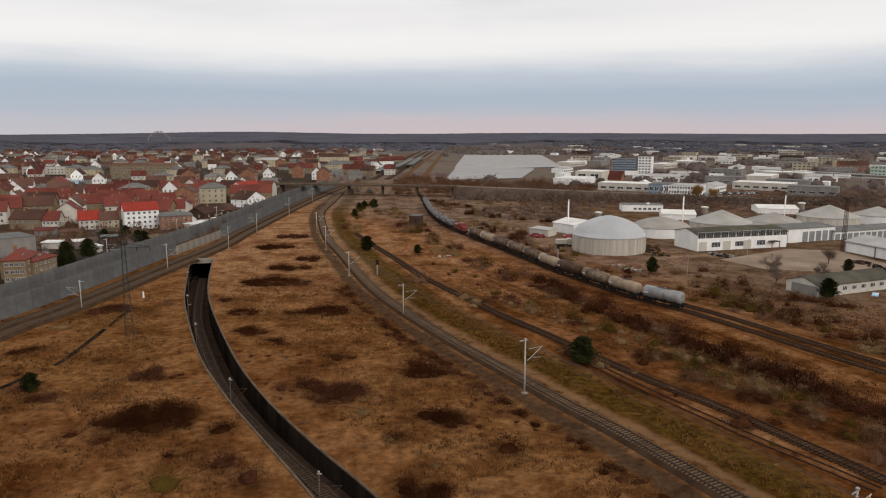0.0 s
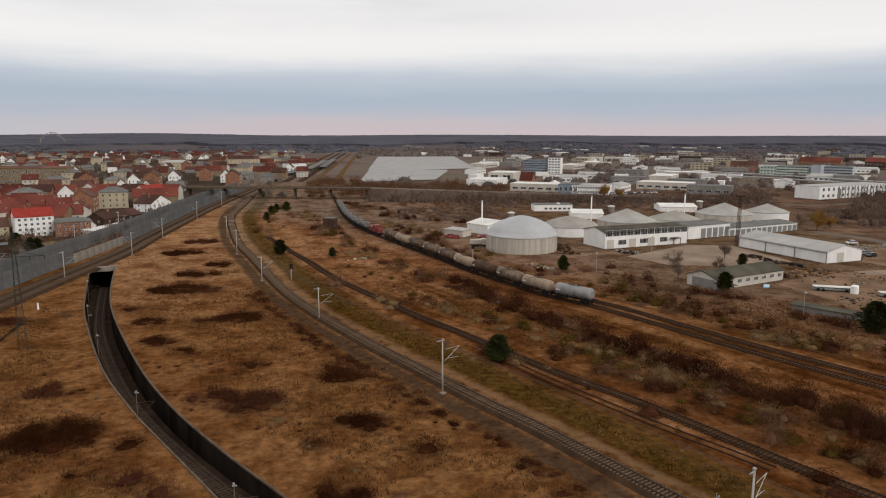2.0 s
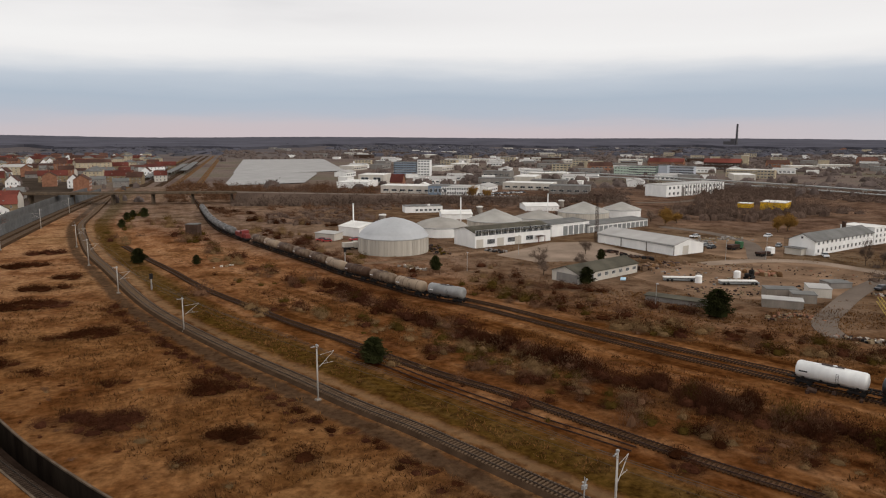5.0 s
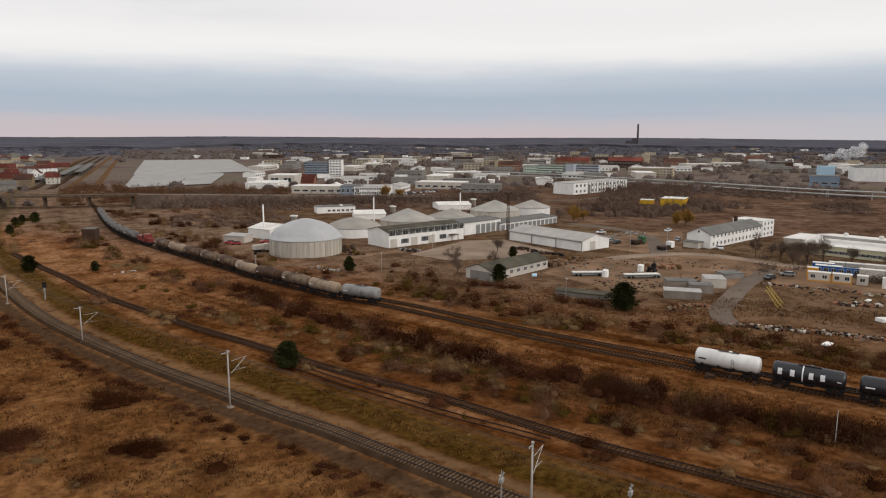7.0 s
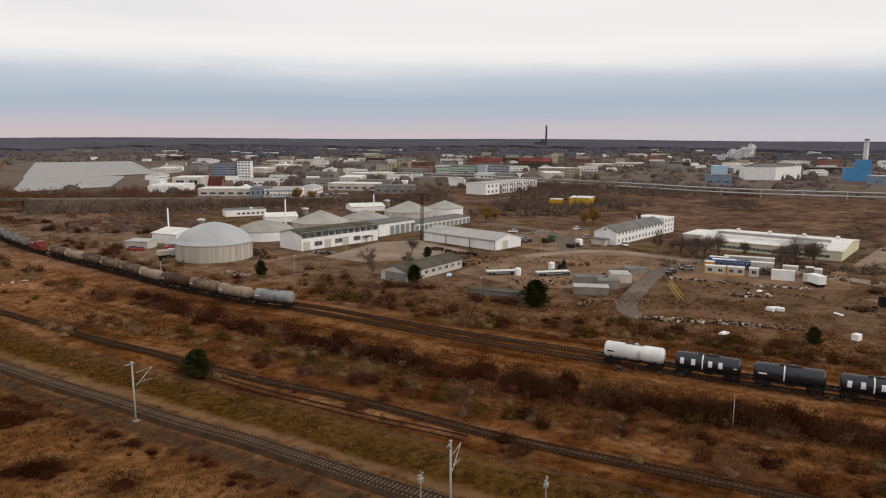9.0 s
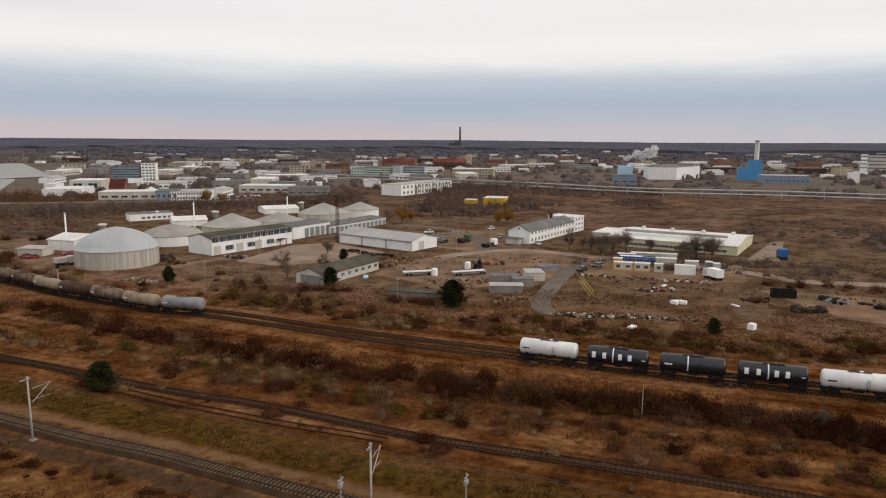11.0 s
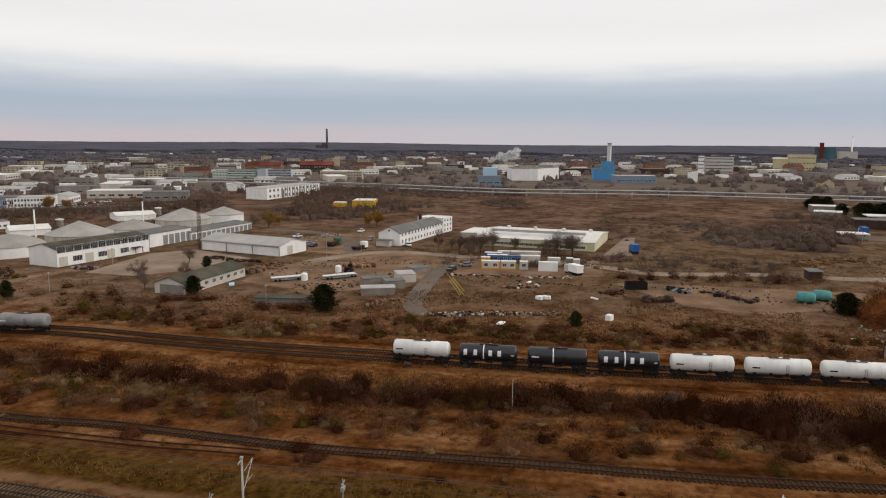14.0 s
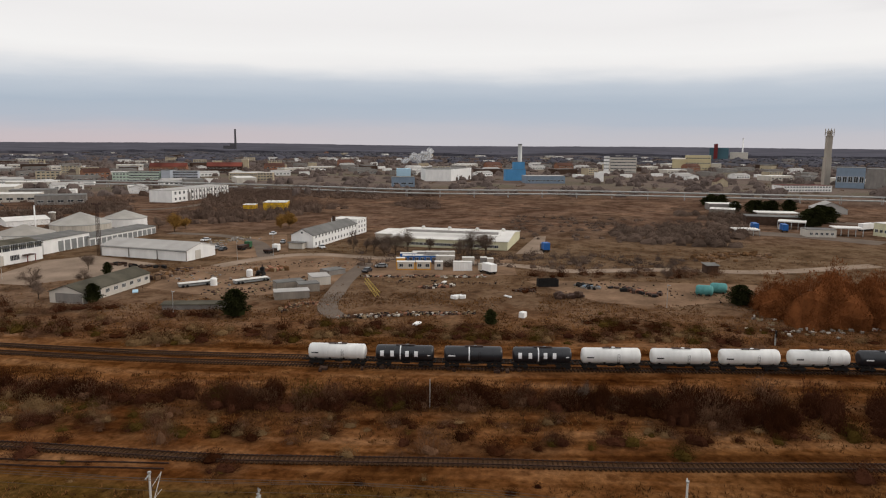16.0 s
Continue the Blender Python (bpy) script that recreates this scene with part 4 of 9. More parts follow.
def window_mesh(w, h, bars=1, frame_mat=None):
    key = (w, h, bars, (frame_mat or FRAME).name)
    if key not in WIN:
        f = max(0.06, min(w, h) * 0.07) if bars < 3 else 0.06
        xs, zs = [0.0, f], [0.0, f, h - f, h]
        for b in range(1, bars + 1):
            xs += [w * b / (bars + 1) - f / 2, w * b / (bars + 1) + f / 2]
        xs += [w - f, w]
        s = stepped(xs, zs, [[-0.02 if i % 2 and j == 1 else -0.07 for j in range(3)] for i in range(len(xs) - 1)], [[1 if i % 2 and j == 1 else 0 for j in range(3)] for i in range(len(xs) - 1)])
        WIN[key] = s.mesh("window", [frame_mat or FRAME, GLASS])
    return WIN[key]


def frame_of(p0, p1):
    """Pose with x along the front from p0 to p1 (left to right as one faces it) and y away from the viewer; also the length."""
    d = Vector(p1) - Vector(p0)
    return pose(p0[0], p0[1], 0, 0, 0, math.degrees(math.atan2(d.y, d.x))), d.length


def row(parent, n, x0, x1, z, w, h, face="front", size=(0, 0), bars=1, name="window", frame_mat=None, mesh=None):
    """A row of windows on one face of a box of the given size."""
    L, D = size
    for i in range(n):
        x = x0 + (x1 - x0) * (i + 0.5) / n - w / 2
        at = {"front": pose(x, -0.005, z), "left": pose(-0.005, D - x, z, 0, 0, -90), "right": pose(L + 0.005, x, z, 0, 0, 90), "back": pose(L - x, D + 0.005, z, 0, 0, 180)}[face]
        part(name, mesh or window_mesh(w, h, bars, frame_mat), None, parent, at=at)


def roof_shape(L, D, h, rh, kind="gable_x", over=0.35, thick=0.18):
    s = Shape()
    o = over
    if kind == "flat":
        s.box(-0.12, -0.12, h, L + 0.12, D + 0.12, h + 0.22, cut=0.04)
    elif kind == "gable_x":
        k = rh / (D / 2)
        ys = (-o, D / 2, D + o)
        zs = (h - o * k, h + rh, h - o * k)
        prof = [(ys[0], zs[0]), (ys[1], zs[1]), (ys[2], zs[2]), (ys[2], zs[2] + thick), (ys[1], zs[1] + thick * 1.1), (ys[0], zs[0] + thick)]
        for x in (-o, L + o):
            s.v += [(x, y, z) for y, z in prof]
        for j in range(6):
            i = (j + 1) % 6
            s.f.append((j, i, 6 + i, 6 + j))
            s.m.append(0)
        s.f += [(5, 4, 1, 0), (4, 3, 2, 1), (6, 7, 10, 11), (7, 8, 9, 10)]
        s.m += [0] * 4
    elif kind == "gable_y":
        k = rh / (L / 2)
        prof = [(-o, h - o * k), (L / 2, h + rh), (L + o, h - o * k), (L + o, h - o * k + thick), (L / 2, h + rh + thick * 1.1), (-o, h - o * k + thick)]
        for y in (-o, D + o):
            s.v += [(x, y, z) for x, z in prof]
        for j in range(6):
            i = (j + 1) % 6
            s.f.append((j, i, 6 + i, 6 + j))
            s.m.append(0)
        s.f += [(0, 1, 4, 5), (1, 2, 3, 4), (11, 10, 7, 6), (10, 9, 8, 7)]
        s.m += [0] * 4
    elif kind == "hip":
        a = min(L, D) / 2
        base = [(-o, -o), (L + o, -o), (L + o, D + o), (-o, D + o)]
        s.v += [(x, y, h - 0.1) for x, y in base] + [(x, y, h + thick) for x, y in base]
        if L >= D:
            s.v += [(a, D / 2, h + rh), (L - a, D / 2, h + rh)]
            s.f += [(4, 5, 9, 8), (5, 6, 9), (6, 7, 8, 9), (7, 4, 8)]
        else:
            s.v += [(L / 2, a, h + rh), (L / 2, D - a, h + rh)]
            s.f += [(4, 5, 8), (5, 6, 9, 8), (6, 7, 9), (7, 4, 8, 9)]
        s.f += [(3, 2, 1, 0), (0, 1, 5, 4), (1, 2, 6, 5), (2, 3, 7, 6), (3, 0, 4, 7)]
        s.m += [0] * 9
    elif kind == "shed":
        s.v += [(-o, -o, h), (L + o, -o, h), (L + o, D + o, h + rh), (-o, D + o, h + rh)]
        s.v += [(x, y, z + thick) for x, y, z in s.v[:4]]
        s.f += [(3, 2, 1, 0), (4, 5, 6, 7), (0, 1, 5, 4), (1, 2, 6, 5), (2, 3, 7, 6), (3, 0, 4, 7)]
        s.m += [0] * 6
    return s


def wall_shape(L, D, h, rh, kind):
    s = Shape()
    if kind == "gable_x":
        prof = [(0, 0), (D, 0), (D, h), (D / 2, h + rh), (0, h)]
        for x in (0, L):
            s.v += [(x, y, z) for y, z in prof]
        n = 5
        s.f += [(0, 4, 3, 2, 1), (5, 6, 7, 8, 9)] + [(j, (j + 1) % n, n + (j + 1) % n, n + j) for j in range(n)]
        s.m += [0] * 7
    elif kind == "gable_y":
        prof = [(0, 0), (L, 0), (L, h), (L / 2, h + rh), (0, h)]
        for y in (0, D):
            s.v += [(x, y, z) for x, z in prof]
        n = 5
        s.f += [(0, 1, 2, 3, 4), (9, 8, 7, 6, 5)] + [(j, n + j, n + (j + 1) % n, (j + 1) % n) for j in range(n)]
        s.m += [0] * 7
    elif kind == "shed":
        s.v += [(0, 0, 0), (L, 0, 0), (L, D, 0), (0, D, 0), (0, 0, h), (L, 0, h), (L, D, h + rh), (0, D, h + rh)]
        s.f += [(3, 2, 1, 0), (4, 5, 6, 7), (0, 1, 5, 4), (1, 2, 6, 5), (2, 3, 7, 6), (3, 0, 4, 7)]
        s.m += [0] * 6
    else:
        s.box(0, 0, 0, L, D, h)
    return s


def building(name, label, category, p0, p1, D, h, rh=0.0, kind="flat", wall=None, roof=None, rows=(), group="", over=0.35):
    m, L = frame_of(p0, p1)
    b = thing(name, label, category, group, m=m)
    part("wall", wall_shape(L, D, h, rh, kind), wall or WHITE, b)
    part("roof", roof_shape(L, D, h, rh, kind, over), roof or GREYROOF, b)
    for face, n, x0, x1, z, w, wh, *bars in rows:
        span = D if face in ("left", "right") else L
        row(b, n, x0 * span, x1 * span, z, w, wh, face, (L, D), bars[0] if bars else 1)
    return b, L

# -- the biogas plant


def digester(cx, cy, r, hw, ht, label, top_mat, wall_mat=TANKWALL, bulge=1.0):
    t = thing("digester_tank", label, "storage tank", "biogas digester tanks", m=pose(cx, cy, 0))
    w = Shape()
    n = 40
    w.lathe([(r, 0), (r, hw)], 48)
    part("wall", w, wall_mat, t)
    if r > 12 and bulge > 0.6:
        rib = Shape().box(-0.06, -0.12, 0, 0.1, 0.12, hw - 0.3).mesh("rib", wall_mat)
        for i in range(n):
            a = 2 * math.pi * i / n
            part("rib", rib, None, t, at=pose(r * math.cos(a), r * math.sin(a), 0, 0, 0, math.degrees(a)))
    prof = [(r + 0.12, hw - 0.15), (r + 0.12, hw)]
    steps = 12
    for i in range(steps + 1):
        u = 1 - i / steps
        flat = 1 - u
        rnd = math.sqrt(max(0.0, 1 - u * u * 0.96)) if bulge > 0.5 else flat
        rnd = (rnd - math.sqrt(0.04)) / (1 - math.sqrt(0.04)) if bulge > 0.5 else rnd
        prof.append(((r + 0.1) * max(u, 0.004), hw + (ht - hw) * (bulge * rnd + (1 - bulge) * flat)))
    part("membrane_roof", Shape().lathe(prof, 48), top_mat, t, smooth=True)
    part("rim", Shape().lathe([(r + 0.14, hw - 0.3), (r + 0.2, hw - 0.25), (r + 0.2, hw - 0.05), (r + 0.14, hw)], 48), GALV, t)
    return t


digester(59.11, 243.07, 12.75, 5.79, 12.45, "large round digester with a pale grey gas dome and streaked wall", MEMBRANE, bulge=0.75)
digester(88.92, 279.65, 11.38, 4, 7.62, "round digester with a low weathered membrane roof", BROWNMEMBRANE, WHITE, 0.55)
digester(119.19, 293.34, 12.73, 4.01, 8.95, "round digester with a conical grey membrane roof", CONEMEMBRANE, bulge=0.3)
digester(143.63, 297.6, 11.06, 3.9, 7.44, "round digester with a flat weathered roof and white wall", BROWNMEMBRANE, WHITE, 0.5)
digester(170.54, 303.12, 12.5, 5.37, 10.13, "round digester with a conical grey roof", CONEMEMBRANE, TANKWALL, 0.3)
digester(202.24, 318.97, 10.08, 4.04, 7.76, "round digester with a low conical roof and white wall", CONEMEMBRANE, WHITE, 0.35)


def stack(name, label, x, y, r, h, m):
    t = thing(name, label, "chimney", m=pose(x, y, 0))
    part("shaft", Shape().lathe([(r, 0), (r * 0.9, h)], 16), m, t, smooth=True)
    part("collar", Shape().lathe([(r * 1.2, h - 0.4), (r * 1.2, h - 0.1)], 16), GALV, t)
    return t


stack("flue", "slim white steel flue beside the digester", 52.14, 285.12, 0.32, 13.92, WHITE)
stack("flue", "slim white steel flue among the digesters", 109.82, 313.7, 0.32, 12.86, WHITE)
stack("flue", "slim white steel flue behind the garages", 162.41, 326.03, 0.32, 12.32, WHITE)
for x, y, h in ((74.56, 328.77, 4.19), (134.09, 351.71, 4.32), (192.98, 369.59, 4.68)):
    v = thing("vent_tower", "squat round vent tower with a white cap", "vent", "vent towers", m=pose(x, y, 0))
    part("shaft", Shape().lathe([(1.6, 0), (1.6, h - 0.8)], 14), CONCRETE, v)
    part("cap", Shape().lathe([(1.9, h - 0.8), (1.9, h - 0.3), (0.3, h)], 14), WHITEROOF, v)

# -- the two-storey works hall with its flat felt roof
hall, L = building("works_hall", "white two-storey works hall with ribbon windows and mossy felt roof", "hall", (89.52, 239.33), (125.99, 249.67), 13.67, 5.75, 1.6, "gable_x", WHITE, MOSSROOF,
                   [("front", 12, 0.0, 1.0, 4.5, 2.9, 2.2, 3), ("front", 1, 0.14, 0.26, 1.2, 3.6, 1.8, 5), ("front", 1, 0.40, 0.52, 1.2, 3.6, 1.8, 5), ("front", 1, 0.64, 0.77, 1.2, 3.6, 1.8, 5)])
for x in (0.06, 0.32, 0.55):
    part("door", Shape().box(x * L - 1.6, -0.06, 0, x * L + 1.6, -0.004, 3.2).box(x * L - 0.04, -0.09, 0, x * L + 0.04, -0.06, 3.2), OFFWHITE, hall, "wide white double door")
porch = part("porch", Shape().box(0.83 * L - 1.8, -2.2, 2.4, 0.83 * L + 1.8, -0.004, 2.65), RUST, hall, "small red canopy over the door")
for sx in (-1.6, 1.6):
    part("post", Shape().box(0.83 * L + sx - 0.1, -2.1, 0, 0.83 * L + sx + 0.1, -1.9, 2.4), LOCORED, porch)


def garages(p0, p1, D, h, n, label, doors):
    g, L = building("garage_row", label, "garage", p0, p1, D, h, 0.6, "shed", WHITE, GREYROOF, group="garages")
    w = L / n
    zs = [0.05]
    for k in range(6):
        zs += [0.05 + (k + 1) * h * 0.125 - 0.03, 0.05 + (k + 1) * h * 0.125]
    door = stepped([0, w * 0.78], zs, [[-0.06 if k % 2 == 0 else -0.03 for k in range(12)]])
    me = door.mesh("door", GREYDOOR)
    for i in range(n):
        if i in doors:
            part("door", me, None, g, at=pose(i * w + w * 0.11, -0.005, 0), label="grey roller door")
    return g


garages((130.76, 258.22), (153.33, 266.91), 9, 5.21, 7, "white garage block with tall grey roller doors", range(2, 7))
garages((152.42, 265.31), (191.92, 279.47), 9, 3.19, 13, "long row of white garages with grey doors", range(13))

# -- open-sided storage shed
shed, L = building("storage_shed", "long low white shed with a pale sheet roof", "shed", (141.92, 239.82), (151.14, 203.46), 15.77, 3.74, 1.9, "gable_x", WHITE, PALEROOF)
for i in range(4):
    part("post", Shape().box(i * L / 3 - 0.1, -0.3, 0, i * L / 3 + 0.1, -0.02, 3.54), GREYRENDER, shed)
part("gutter", Shape().tube((0, -0.45, 3.54 - 0.1), (L, -0.45, 3.54 - 0.1), 0.12, 8), GREYDOOR, shed)
part("door", Shape().box(L + 0.004, 4.5, 0, L + 0.08, 7.5, 3.2), OFFWHITE, shed)

# -- derelict low hall
low, L = building("derelict_hall", "derelict low hall with sagging felt roof and whitewashed window wall", "hall", (95.02, 170.23), (121.43, 181.15), 9.75, 2.9, 1.7, "gable_x", OFFWHITE, MOSSROOF,
                  [("front", 8, 0.03, 1.0, 1.1, 1.7, 1.1, 2)])
# grey panel that makes the left gable darker than the front wall
part("gable_boarding", Shape().box(-0.06, 0.3, 0.1, -0.004, 8, 2.6), GREYRENDER, low)

# -- office range with its taller head block
off, L = building("office_range", "white two-storey office range with grey gabled roof", "office", (199.18, 189.1), (241.43, 202.17), 9.6, 5.03, 2.3, "gable_x", WHITE, GREYROOF,
                  [("front", 14, 0.02, 1.0, 0.9, 1.15, 1.3, 1), ("front", 14, 0.02, 1.0, 3.7, 1.15, 1.3, 1), ("left", 1, 0.4, 0.6, 5.6, 0.8, 0.8, 0)])
part("porch", Shape().box(-3.4, 3.0, 0, -0.02, 9.0, 2.3), OFFWHITE, off)
part("porch_roof", Shape().box(-3.9, 2.6, 2.3, -0.02, 9.4, 2.5), GREYROOF, off)
part("chimney", Shape().box(L * 0.72, 5.2, 6.5, L * 0.72 + 1.0, 6.4, 9.6), DARKBRICK, off)
building("office_block", "white three-storey flat-roofed head block", "office", (241.65, 202.06), (251.74, 204.84), 13, 6.73, 0, "flat", WHITE, WHITEROOF,
         [("front", 3, 0.05, 0.95, 0.8, 1.1, 1.2, 1), ("front", 3, 0.05, 0.95, 2.9, 1.1, 1.2, 1), ("front", 3, 0.05, 0.95, 5.0, 1.1, 1.2, 1), ("left", 4, 0.0, 0.9, 5.0, 1.1, 1.1, 1)])

# -- green clad hall with the white roof
gh, L = building("clad_hall", "long pale green hall with ribbon windows and white roof", "hall", (222.49, 168.86), (238.19, 123.13), 36.15, 3.35, 1.6, "gable_x", GREENHALL, WHITEROOF,
                 [("front", 22, 0.15, 0.92, 0.8, 2.2, 1.1, 2)])
for x in (0.18, 0.42, 0.67, 0.9):
    part("roof_vent", Shape().lathe([(0.8, 5.0), (0.8, 6.0), (0.6, 6.2), (0.2, 6.3)], 12, c=(x * L, 20)), WHITEROOF, gh)
part("rooflight", Shape().box(0.1 * L, 7.0, 5.2, 0.9 * L, 7.9, 6.15), PALEROOF, gh)
part("annexe", Shape().box(-9, 8, 0, -0.02, 26, 3.6), OFFWHITE, gh)
part("annexe_roof", Shape().box(-9.3, 7.7, 3.6, -0.02, 26.3, 3.85), WHITEROOF, gh)

# -- white halls behind the big dome
building("plant_hall", "white steel hall beside the big digester", "hall", (46.64, 289.95), (53.52, 279.63), 16, 3.9, 1.5, "gable_x", WHITE, WHITEROOF)
building("low_shed", "low white shed with a flat roof", "shed", (35.48, 280.49), (42.21, 274.03), 6, 2.6, 0.3, "shed", OFFWHITE, PALEROOF)
building("white_hall", "white steel hall with a shallow roof behind the digesters", "hall", (105.96, 331.28), (121.08, 327.82), 18, 2.6, 1.3, "gable_x", WHITE, WHITEROOF)
building("white_hall", "white steel hall with a shallow roof behind the garages", "hall", (164.06, 356.81), (182.79, 352.57), 18, 2.6, 1.3, "gable_x", WHITE, WHITEROOF)
wb, L = building("flat_bungalow", "white flat-roofed single-storey building among brown scrub", "building", (95.86, 366.25), (116.85, 364.47), 10, 3.47, 0, "flat", WHITE, GREYROOF,
                 [("front", 6, 0.25, 0.97, 0.9, 1.6, 1.1, 1)])
part("chimney", Shape().box(0.62 * L, 2, 0, 0.62 * L + 1.4, 3.4, 4.41), WHITE, wb)
building("brick_hut", "dark sooty brick water house beside the tracks", "hut", (-15.07, 303.5), (-10.48, 301.65), 4.5, 5.05, 0, "flat", DARKBRICK, GREYROOF)

# ---------------------------------------------------------------- the town beyond the noise barrier


def house(label, p0, p1, D, h, rh, kind, wall, roof, storeys, n, group="", chimney=True, ends=2, dormers=0):
    rows = []
    sh = (h - 0.3) / storeys
    wh = min(1.5, sh * 0.5)
    for s in range(storeys):
        z = s * sh + sh * 0.33
        rows.append(("front", n, 0.04, 0.96, z, 0.95, wh, 1))
        if ends:
            rows.append(("right", ends, 0.1, 0.9, z, 0.9, wh, 1))
            rows.append(("left", ends, 0.1, 0.9, z, 0.9, wh, 1))
    b, L = building("house", label, "house", p0, p1, D, h, rh, kind, wall, roof, rows, group)
    if chimney:
        cz = h + rh * 0.45
        part("chimney", Shape().box(L * 0.3, D * 0.42, cz, L * 0.3 + 0.7, D * 0.42 + 0.7, h + rh + 1.1, cut=0.05), BRICK, b)
    for i in range(dormers):
        x = L * (i + 0.5) / dormers
        y = D * 0.16
        z = h + rh * 0.32
        part("dormer", Shape().box(x - 0.4, y - 0.25, z - 0.6, x + 0.4, y + 1.6, z + 0.45).box(x - 0.5, y - 0.35, z + 0.45, x + 0.5, y + 1.7, z + 0.55), GREYRENDER, b, "small roof dormer")
    return b


house("white four-storey house with bright red tiled roof", (-135.93, 292.18), (-124.09, 299.37), 11, 8.24, 3.0, "gable_x", WHITE, BRIGHTTILE, 4, 6)
house("ochre house with red mansard roof and small roof windows", (-120.82, 185.64), (-115.31, 187.11), 10, 6.43, 2.6, "hip", SAND, REDTILE, 3, 4, dormers=2)
house("ochre house with red mansard roof beside the barrier", (-115.17, 190.09), (-114.18, 200.44), 10, 5.3, 2.6, "hip", SAND, REDTILE, 3, 5, dormers=3)
building("works_block", "windowless grey rendered block with flat roof", "building", (-141.34, 216.61), (-134.47, 224.7), 14, 7.57, 0, "flat", GREYRENDER, GREYROOF)
house("brick house with a dull grey roof", (-120.96, 292.24), (-109.1, 297.61), 11, 5.89, 1.6, "hip", BRICK, GREYROOF, 3, 6)
building("white_gable_shed", "small white gabled shed by the barrier", "shed", (-112.07, 303.11), (-109.98, 305), 6, 3.27, 1.2, "gable_y", WHITE, WHITEROOF)
building("long_canopy", "low shed with a long white roof behind the barrier", "shed", (-106.22, 292.29), (-100.43, 314.82), 5, 2.4, 0.3, "shed", OFFWHITE, WHITEROOF)
house("dark sooty house with brown roof", (-109.79, 314.78), (-100.49, 336.32), 10, 4.58, 2.5, "gable_x", DARKBRICK, BROWNTILE, 2, 5)
house("white house with bright red roof", (-127.13, 437.12), (-118.37, 449.01), 12, 7.23, 3.2, "gable_x", WHITE, BRIGHTTILE, 3, 4)
house("white gabled house with brown roof by the line", (-109.49, 383.22), (-103, 398.67), 11, 4.49, 4.0, "gable_y", WHITE, BROWNTILE, 2, 4)
house("white house with red roof in a terrace", (-171.41, 292.04), (-165.13, 293.82), 10, 4.12, 3.5, "gable_x", OFFWHITE, REDTILE, 2, 4)
house("ochre house with brown roof in a terrace", (-185.16, 291.99), (-171.89, 292.04), 10, 4.84, 3.5, "gable_x", SAND, BROWNTILE, 2, 6)
house("white cottage with red roof", (-155.73, 292.1), (-148.28, 295.66), 9, 4.39, 3.5, "gable_x", OFFWHITE, BRIGHTTILE, 2, 4)
house("cream cottage with brown roof", (-147.17, 293.89), (-140.8, 297.48), 9, 4.17, 3.2, "gable_x", CREAM, BROWNTILE, 2, 3)
building("sports_hall", "long yellow stone school building", "school", (-298.51, 620.77), (-243.35, 621.22), 16, 13.1, 1.5, "gable_x", SAND, BROWNTILE, [("front", 16, 0.03, 0.97, 1.5, 1.6, 2.0, 1), ("front", 16, 0.03, 0.97, 5.5, 1.6, 2.0, 1), ("front", 16, 0.03, 0.97, 9.0, 1.6, 2.0, 1)])
building("slab_flats", "long pale block of flats", "flats", (-439.35, 687.74), (-367.15, 697.97), 12, 7.81, 0, "flat", OFFWHITE, GREYROOF, [("front", 22, 0.02, 0.98, 1.2, 1.6, 1.4, 1), ("front", 22, 0.02, 0.98, 4.2, 1.6, 1.4, 1)])
building("market_hall", "flat hall with a long white and blue roof edge", "hall", (-338.17, 558.12), (-284.85, 564.82), 26, 3.18, 0, "flat", PALEBLUE, WHITEROOF)
house("grey gabled house above the roofs", (-223.31, 751.53), (-213.62, 763.01), 12, 7.92, 4, "gable_y", PALEROOF, GREYROOF, 3, 3)
house("large cream villa with pale roof", (-223.11, 839.16), (-194.23, 853.68), 14, 8.83, 3, "hip", CREAM, PALEROOF, 3, 7)
house("white town house with red roof near the station", (-80.25, 840.72), (-60.71, 855.16), 14, 7.49, 3.5, "hip", WHITE, REDTILE, 3, 5)
house("tall cream house with brown roof", (-159.9, 899.7), (-124.02, 916.44), 14, 10.91, 3.5, "gable_x", CREAM, BROWNTILE, 4, 8)

protos = [
    house("red-roofed terrace house in the old town", (0, 0), (11, 0), 10, 6.0, 4.0, "gable_x", OFFWHITE, REDTILE, 2, 3, "old town houses", dormers=1, ends=0),
    house("brown-roofed terrace house in the old town", (0, 0), (13, 0), 10, 6.5, 4.2, "gable_x", SAND, BROWNTILE, 2, 4, "old town houses", ends=0),
    house("white gable-fronted house in the old town", (0, 0), (9, 0), 13, 6.5, 4.5, "gable_y", WHITE, BROWNTILE, 2, 3, "old town houses", ends=0),
    house("long red-roofed terrace in the old town", (0, 0), (24, 0), 11, 6.0, 4.4, "gable_x", SAND, REDTILE, 2, 6, "old town houses", dormers=2, ends=0),
    house("sooty brick house with brown roof", (0, 0), (14, 0), 11, 8.5, 3.5, "gable_x", BRICK, BROWNTILE, 3, 3, "old town houses", ends=0),
    house("grey-roofed cream house in the town", (0, 0), (15, 0), 11, 9.0, 3.0, "hip", CREAM, GREYROOF, 3, 4, "old town houses", ends=0),
    house("grey rendered house with felt roof", (0, 0), (12, 0), 9, 5.0, 2.4, "gable_x", GREYRENDER, GREYROOF, 2, 3, "old town houses", ends=0),
    house("low workshop with dark tiled roof", (0, 0), (20, 0), 12, 4.0, 2.6, "gable_x", GREYRENDER, BROWNTILE, 1, 4, "old town houses", chimney=False, ends=0),
]
